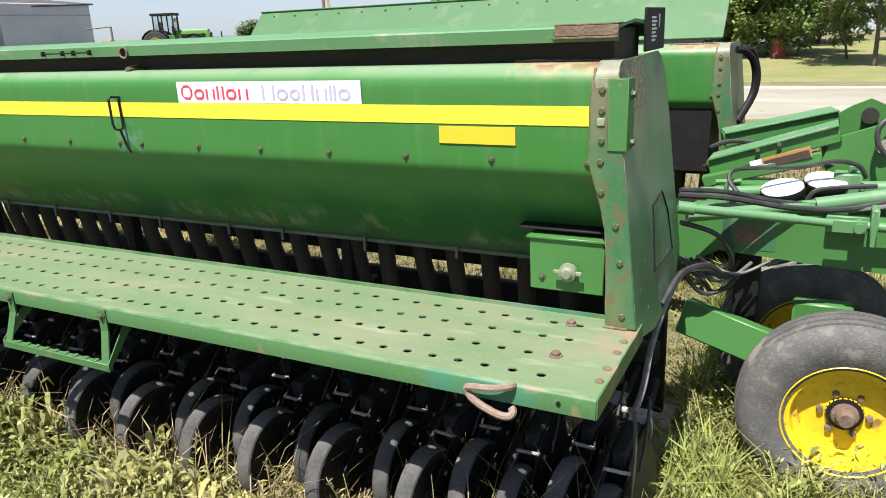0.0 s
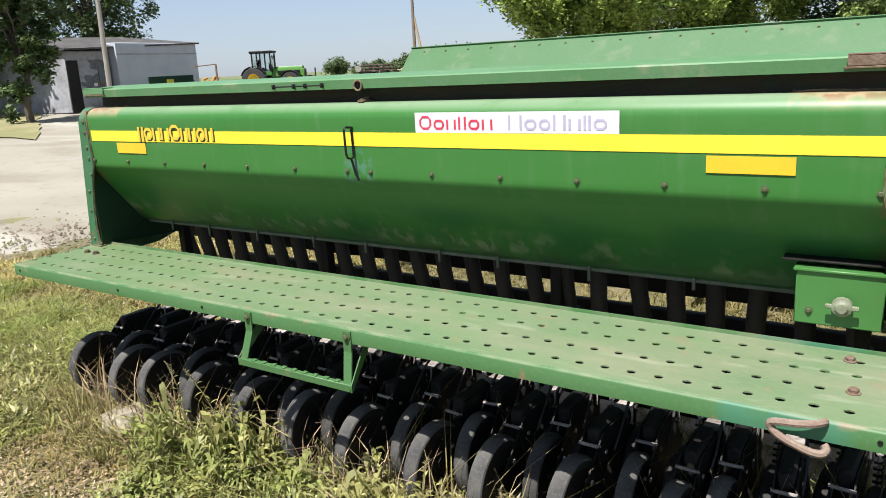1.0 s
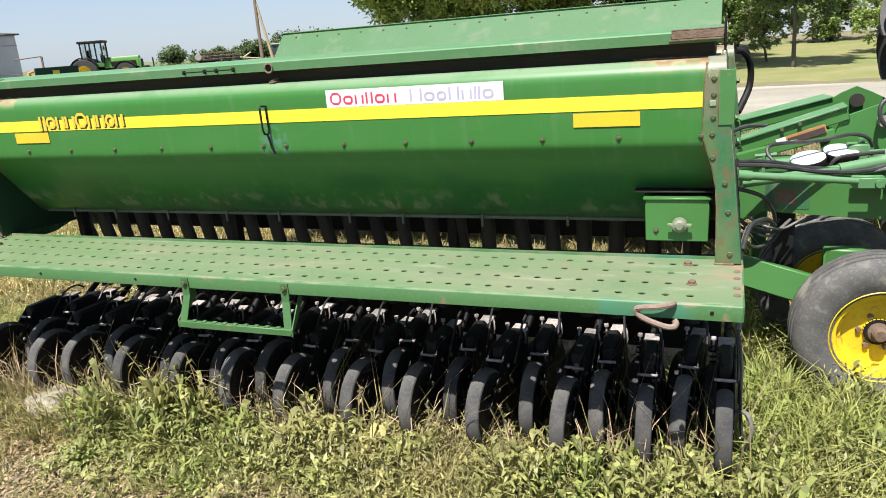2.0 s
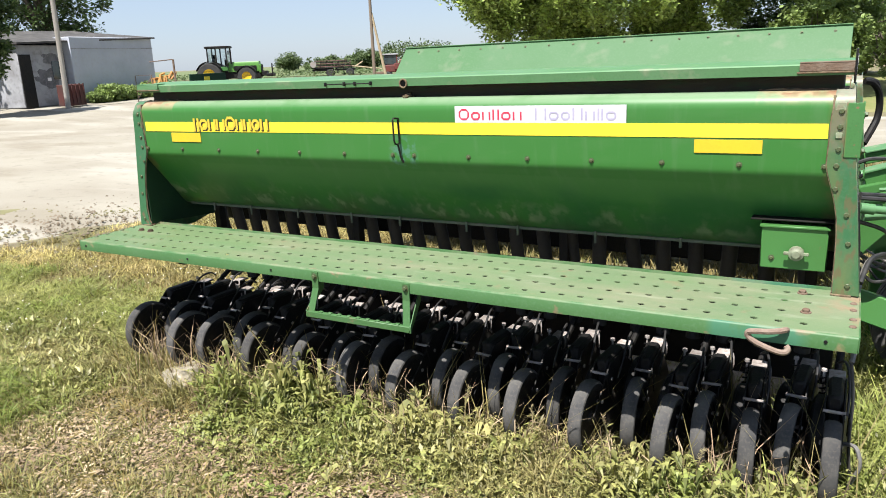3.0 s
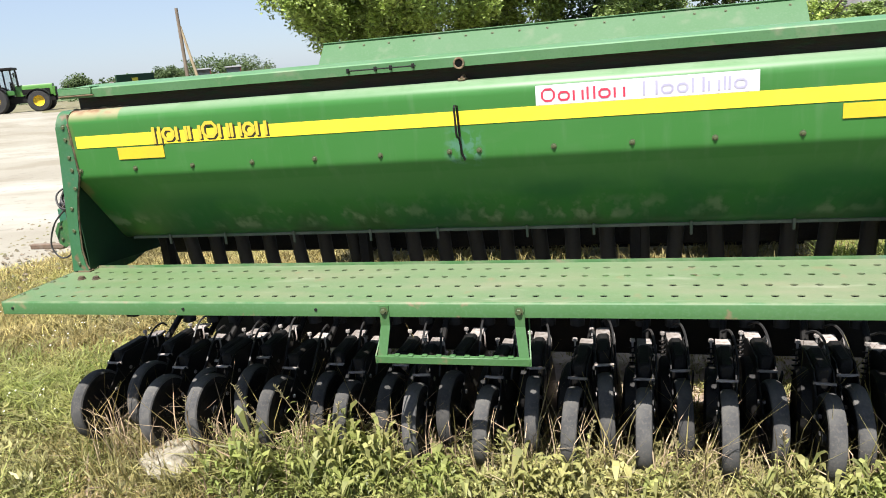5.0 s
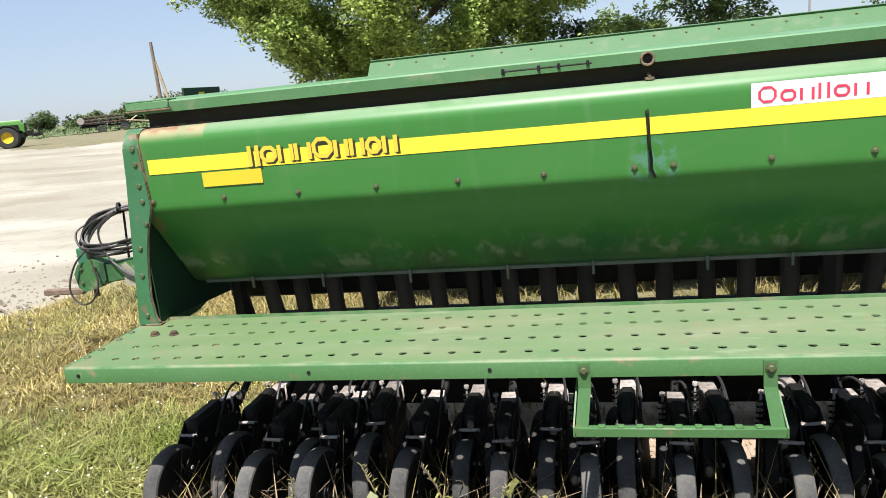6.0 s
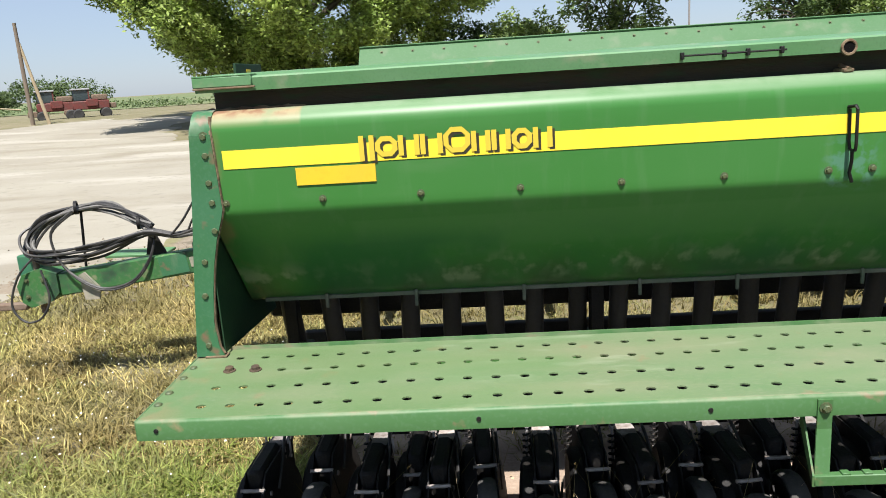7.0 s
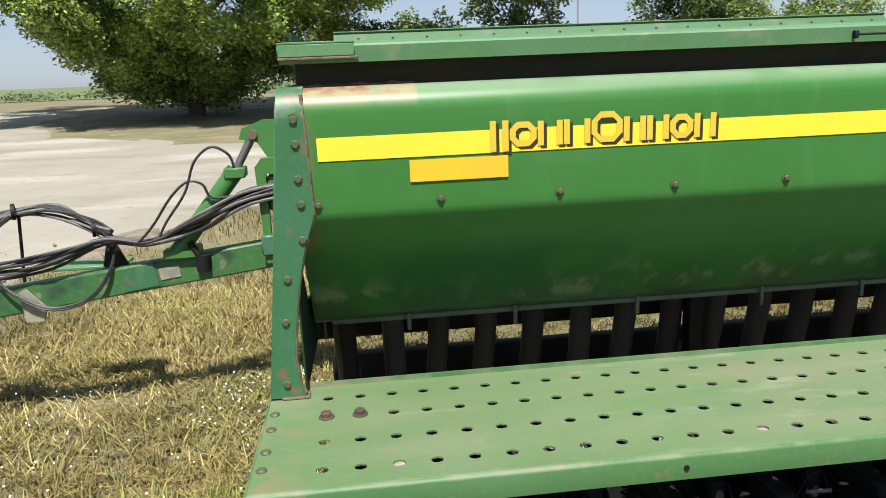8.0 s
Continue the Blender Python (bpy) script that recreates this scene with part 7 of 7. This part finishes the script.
def weeds(rng, n, x0, x1, y0, y1, hmin, hmax, leaf, mat, seed, cut):
    """Low broad-leaved weeds: sprays of leaves round short stems."""
    x, y = clumpy(rng, n, x0, x1, y0, y1, 0.9, cut, seed, off_road)
    m = len(x)
    k = 12
    h = hmin + (hmax - hmin) * rng.random(m) ** 1.6
    z0 = heights(x, y)
    base = np.repeat(np.stack([x, y, z0], 1), k, 0)
    hh = np.repeat(h, k)
    a = rng.random(m * k) * 2 * math.pi
    lift = rng.random(m * k)
    p = base + np.stack([np.cos(a) * 0.25 * hh, np.sin(a) * 0.25 * hh, lift * hh], 1)
    d = np.stack([np.cos(a), np.sin(a), rng.normal(0.45, 0.55, m * k)], 1)
    d /= np.linalg.norm(d, axis=1)[:, None]
    s = np.stack([-np.sin(a), np.cos(a), rng.normal(0, 0.3, m * k)], 1)
    l = (leaf * np.repeat(0.45 + 0.9 * rng.random(m) ** 2, k) * (0.6 + 0.8 * rng.random(m * k)))[:, None]
    wd = np.repeat(0.08 + 0.13 * rng.random(m), k)[:, None]
    nrm = np.cross(s, d)
    q = np.stack([p, p + d * l * 0.5 + s * l * wd + nrm * l * 0.05, p + d * l - nrm * l * 0.15, p + d * l * 0.5 - s * l * wd + nrm * l * 0.05], 1)
    return q.reshape(-1, 3)


q = np.concatenate([weeds(g, 11500, -2.6, 5.0, -1.25, 0.1, 0.04, 0.25, 0.034, weed_leaf, 6, 0.0), weeds(g, 12000, 2.35, 5.2, -1.2, 2.6, 0.05, 0.34, 0.028, weed_leaf, 7, -0.3),
                    weeds(g, 8500, -6.0, 6.0, -3.6, -0.8, 0.02, 0.08, 0.026, weed_leaf, 8, 0.05),
                    weeds(np.random.default_rng(77), 9000, -5.6, -2.0, -2.6, 0.7, 0.04, 0.15, 0.048, weed_leaf, 18, -0.02)])
tagged(new("weeds", quads_mesh("weeds", q, weed_leaf)), "leafy green weeds growing against the openers", "weeds", kind="stuff")
x, y = clumpy(g, 3000, -2.6, 5.2, -0.80, -0.05, 1.3, -0.08, 12, off_road)
quads = tufts(g, x, y, 18, 0.20, 0.0035, 0.9, 0.05)
tagged(new("tall_grass", quads_mesh("tall_grass", quads, grass_green)), "tufts of taller green grass along the openers", "grass", kind="stuff")
x, y = g.normal(-0.95, 0.20, 130), g.normal(-0.38, 0.10, 130)
quads = np.concatenate([tufts(g, g.uniform(2.45, 4.6, 520), g.uniform(-1.0, 1.6, 520), 16, 0.22, 0.0036, 0.8, 0.05), tufts(g, x, y, 18, 0.25, 0.0048, 1.0, 0.05), tufts(g, g.uniform(-0.2, 2.4, 60), g.normal(-0.38, 0.08, 60), 14, 0.20, 0.0042, 1.0, 0.04)])
tagged(new("grass_clump", quads_mesh("grass_clump", quads, weed_leaf)), "dense clump of long green grass by the openers", "grass", kind="stuff")
q = np.concatenate([weeds(g, 520, -0.5, 2.6, -0.85, -0.3, 0.02, 0.12, 0.062, weed_leaf, 31, -0.1), weeds(g, 200, -4.5, 5.0, -1.6, -0.8, 0.01, 0.05, 0.05, weed_leaf, 32, 0.1)])
tagged(new("broad_weeds", quads_mesh("broad_weeds", q, weed_leaf)), "broad-leaved green weeds near the press wheels", "weeds", kind="stuff")
def rosettes(rng, x, y, leaves, length, lift):
    """Plants of arching, folded, pointed leaves round one foot."""
    n = len(x)
    m = n * leaves
    size = np.repeat(0.5 + 0.8 * rng.random(n) ** 1.3, leaves)
    base = np.repeat(np.stack([x, y, heights(x, y)], 1), leaves, 0)
    base[:, 2] += rng.random(m) * 0.10 * size * lift
    a = rng.random(m) * 2 * math.pi
    out = np.stack([np.cos(a), np.sin(a), np.zeros(m)], 1)
    side = np.stack([-np.sin(a), np.cos(a), rng.normal(0, 0.25, m)], 1)
    l = (length * size * (0.5 + 0.7 * rng.random(m)))[:, None]
    up = np.array([0, 0, 1.0]) * (lift * (0.25 + 0.9 * rng.random(m)))[:, None]
    w = l * (0.09 + 0.12 * rng.random(m))[:, None]
    mid = base + (out * 0.5 + up * 0.55) * l
    far = base + (out * 0.85 + up * 0.62) * l
    tip = base + (out * 1.1 + up * 0.40) * l
    q1 = np.stack([base - side * w * 0.15, base + side * w * 0.15, mid + side * w, mid - side * w], 1)
    q2 = np.stack([mid - side * w, mid + side * w, far + side * w * 0.75, far - side * w * 0.75], 1)
    q3 = np.stack([far - side * w * 0.75, far + side * w * 0.75, tip + side * w * 0.06, tip - side * w * 0.06], 1)
    return np.concatenate([q1, q2, q3], 1).reshape(-1, 3)


leafy = np.random.default_rng(71)
spots = [(240, -1.25, -0.4, -0.46, 0.08, 0.075, 3.2), (680, -1.35, 2.6, -0.50, 0.10, 0.064, 2.2), (420, -1.2, 2.5, -0.72, 0.14, 0.055, 1.1), (520, 2.5, 4.6, 0.1, 0.65, 0.060, 2.2), (240, -0.6, 2.6, -1.15, 0.25, 0.060, 0.4), (420, -4.5, -2.3, -0.7, 0.7, 0.045, 1.0)]
quads = []
for k, x0, x1, y0, dy, l, up in spots:
    x, y = leafy.uniform(x0, x1, k), leafy.normal(y0, dy, k)
    stand = np.array([noise.noise(Vector((a * 1.7, b * 1.7, 8.5))) for a, b in zip(x, y)]) + leafy.normal(0, 0.12, k)
    x, y, stand = x[stand > -0.05], y[stand > -0.05], stand[stand > -0.05]
    quads.append(rosettes(leafy, x, y, 14, l, up * 0.8))
quads = np.concatenate(quads)
tagged(new("leafy_weeds", quads_mesh("leafy_weeds", quads, leafy_green)), "bright green broad-leaved weeds in front of the press wheels", "weeds", kind="stuff")
x, y = np.concatenate([leafy.normal(-0.95, 0.40, 46), leafy.uniform(-2.2, 2.5, 170)]), np.concatenate([leafy.normal(-0.30, 0.10, 46), leafy.normal(-0.36, 0.14, 170)])
quads = tufts(leafy, x, y, 6, 0.46, 0.0023, 0.7, 0.03)
tagged(new("dead_stalks", quads_mesh("dead_stalks", quads, brown_litter_mat)), "reddish-brown dead stalks tangled among the openers", "weeds", kind="stuff")
# tall dry stems among the openers
n = 520
x, y = g.uniform(-2.3, 2.5, n), g.uniform(-0.55, 0.1, n)
quads = blades(g, x, y, 0.2 + 0.4 * g.random(n) ** 1.5, 0.0032, 0.7, "g", grass_dry, heights(x, y))
tagged(new("tall_stems", quads_mesh("tall_stems", quads, grass_dry)), "tall dry grass stems among the press wheels", "grass", kind="stuff")
# dry litter lying on the ground
n = 70000
x, y = g.normal(-0.4, 2.9, n), g.normal(-0.3, 1.6, n)
a, tilt = g.random(n) * 2 * math.pi, g.normal(0, 0.25, n)
l, w = (0.010 + 0.035 * g.random(n) ** 2.5)[:, None], (0.003 + 0.007 * g.random(n) ** 2)[:, None]
d = np.stack([np.cos(a), np.sin(a), tilt], 1)
s = np.stack([-np.sin(a), np.cos(a), g.normal(0, 0.2, n)], 1)
p = np.stack([x, y, heights(x, y) + 0.012 + 0.02 * g.random(n)], 1)
quads = np.stack([p - d * l, p + s * w, p + d * l, p - s * w], 1).reshape(-1, 3)
tagged(new("dry_litter", quads_mesh("dry_litter", quads, grass_dry)), "bits of dry straw and dead leaves on the ground", "litter", kind="stuff")
# small white flowers
n = 300
x, y = np.concatenate([g.uniform(-5.5, -2.5, 220), g.normal(-2.75, 0.18, 80)]), np.concatenate([g.uniform(-1.0, 3.0, 220), g.normal(2.1, 0.22, 80)])
z = heights(x, y) + g.uniform(0.10, 0.20, n)
r = 0.0025 + 0.0035 * g.random(n)
quads = np.stack([np.stack([x - r, y - r, z], 1), np.stack([x + r, y - r, z], 1), np.stack([x + r, y + r, z + 0.004], 1), np.stack([x - r, y + r, z + 0.004], 1)], 1).reshape(-1, 3)
tagged(new("white_flowers", quads_mesh("white_flowers", quads, flower_white)), "tiny white flowers scattered in dry grass", "flowers", kind="stuff")
# single tall weeds standing before the press wheels
weed_rng = random.Random(17)


def tall_weed(x, y, h):
    w = thing("tall_weed", pose(x, y, near_only(x, y) - 0.01), "thin tall weed with narrow leaves and a seed head", "weed", "tall weeds")
    lean = (weed_rng.uniform(-0.25, 0.25) * h, weed_rng.uniform(-0.3, 0.1) * h)
    line = [Vector((lean[0] * t * t, lean[1] * t * t, h * t)) for t in [k / 7 for k in range(8)]]
    part("stem", Builder().pipe(line, 0.0028, 5), weed_stem, w)
    lv, hd = Builder(), Builder()
    for k in range(18):
        t = 0.08 + 0.80 * k / 18
        p = Vector((lean[0] * t * t, lean[1] * t * t, h * t))
        a = weed_rng.uniform(0, 2 * math.pi)
        l = (0.09 - 0.05 * t) * weed_rng.uniform(0.7, 1.2)
        d = Vector((math.cos(a), math.sin(a), weed_rng.uniform(0.0, 0.8))).normalized()
        s = Vector((-math.sin(a), math.cos(a), 0)) * l * 0.11
        lv.add([p, p + d * l * 0.45 + s, p + d * l + Vector((0, 0, -0.25 * l)), p + d * l * 0.45 - s], [(0, 1, 2, 3)])
    part("leaves", lv.mesh("leaves", weed_leaf, True, False), None, w)
    for k in range(26):
        t = 0.84 + 0.17 * k / 26
        p = Vector((lean[0] * t * t, lean[1] * t * t, h * t))
        q = p + Vector((weed_rng.uniform(-0.016, 0.016), weed_rng.uniform(-0.016, 0.016), 0.012))
        hd.rod(p, q, 0.0026, 4, 0.0012)
    part("seed_head", hd, weed_stem, w)


for x, y, h in ((-1.62, -0.30, 0.42), (-1.34, -0.36, 0.36), (-1.15, -0.34, 0.55), (-1.0, -0.40, 0.46), (-0.86, -0.33, 0.60), (-0.72, -0.37, 0.50), (-0.50, -0.36, 0.36), (-0.30, -0.40, 0.44), (0.12, -0.38, 0.33), (0.55, -0.42, 0.42), (0.98, -0.40, 0.36), (1.42, -0.42, 0.45), (1.80, -0.44, 0.34), (2.22, -0.42, 0.40), (2.52, -0.35, 0.48)):
    tall_weed(x, y, h)
# brown dead leaves and crumbs of earth
n = 52000
x, y = g.normal(0.0, 2.6, n), g.normal(-1.3, 0.8, n)
keep = g.random(n) < 0.40 + 0.60 * bare(x, y)
x, y = x[keep], y[keep]
n = len(x)
a, tilt = g.random(n) * 2 * math.pi, g.normal(0, 0.3, n)
l, w = (0.008 + 0.022 * g.random(n) ** 2)[:, None], (0.004 + 0.008 * g.random(n) ** 2)[:, None]
d = np.stack([np.cos(a), np.sin(a), tilt], 1)
s = np.stack([-np.sin(a), np.cos(a), g.normal(0, 0.3, n)], 1)
p = np.stack([x, y, heights(x, y) + 0.015 + 0.03 * g.random(n)], 1)
quads = np.stack([p - d * l, p + s * w, p + d * l, p - s * w], 1).reshape(-1, 3)
tagged(new("brown_litter", quads_mesh("brown_litter", quads, brown_litter_mat)), "brown dead leaves among the grass", "litter", kind="stuff")
# rubble along the near road edge
n = 4200
t = 0.75 * g.random(n)
x, y = np.interp(t, [0, 0.35, 0.55, 0.75, 1], [-11, -7.4, -6.6, -5.7, -4.0]) - 0.9 + g.normal(0, 1.0, n), np.interp(t, [0, 0.35, 0.55, 0.75, 1], [-1.2, 1.8, 3.7, 6.0, 9.2]) + g.normal(0, 0.6, n)
z = np.array([near_only(p, q) for p, q in zip(x, y)])
r = 0.008 + 0.032 * g.random(n) ** 3
unit = np.array([(1, 0, 0), (0, 1, 0), (-1, 0, 0), (0, -1, 0), (0, 0, 0.7), (0, 0, -0.7)])
verts = (unit[None] * r[:, None, None] * (0.6 + 0.8 * g.random((n, 6, 1))) + np.stack([x, y, z + 0.04 + r * 0.25], 1)[:, None]).reshape(-1, 3)
faces = [tuple(6 * k + q for q in f) for k in range(n) for f in ((0, 1, 4), (1, 2, 4), (2, 3, 4), (3, 0, 4), (1, 0, 5), (2, 1, 5), (3, 2, 5), (0, 3, 5))]
rubble = bpy.data.meshes.new("rubble")
rubble.from_pydata([tuple(v) for v in verts], [], faces)
rubble.materials.append(yard_rubble)
tagged(new("rubble", rubble), "small grey-brown stones along the road edge", "stones", kind="stuff")
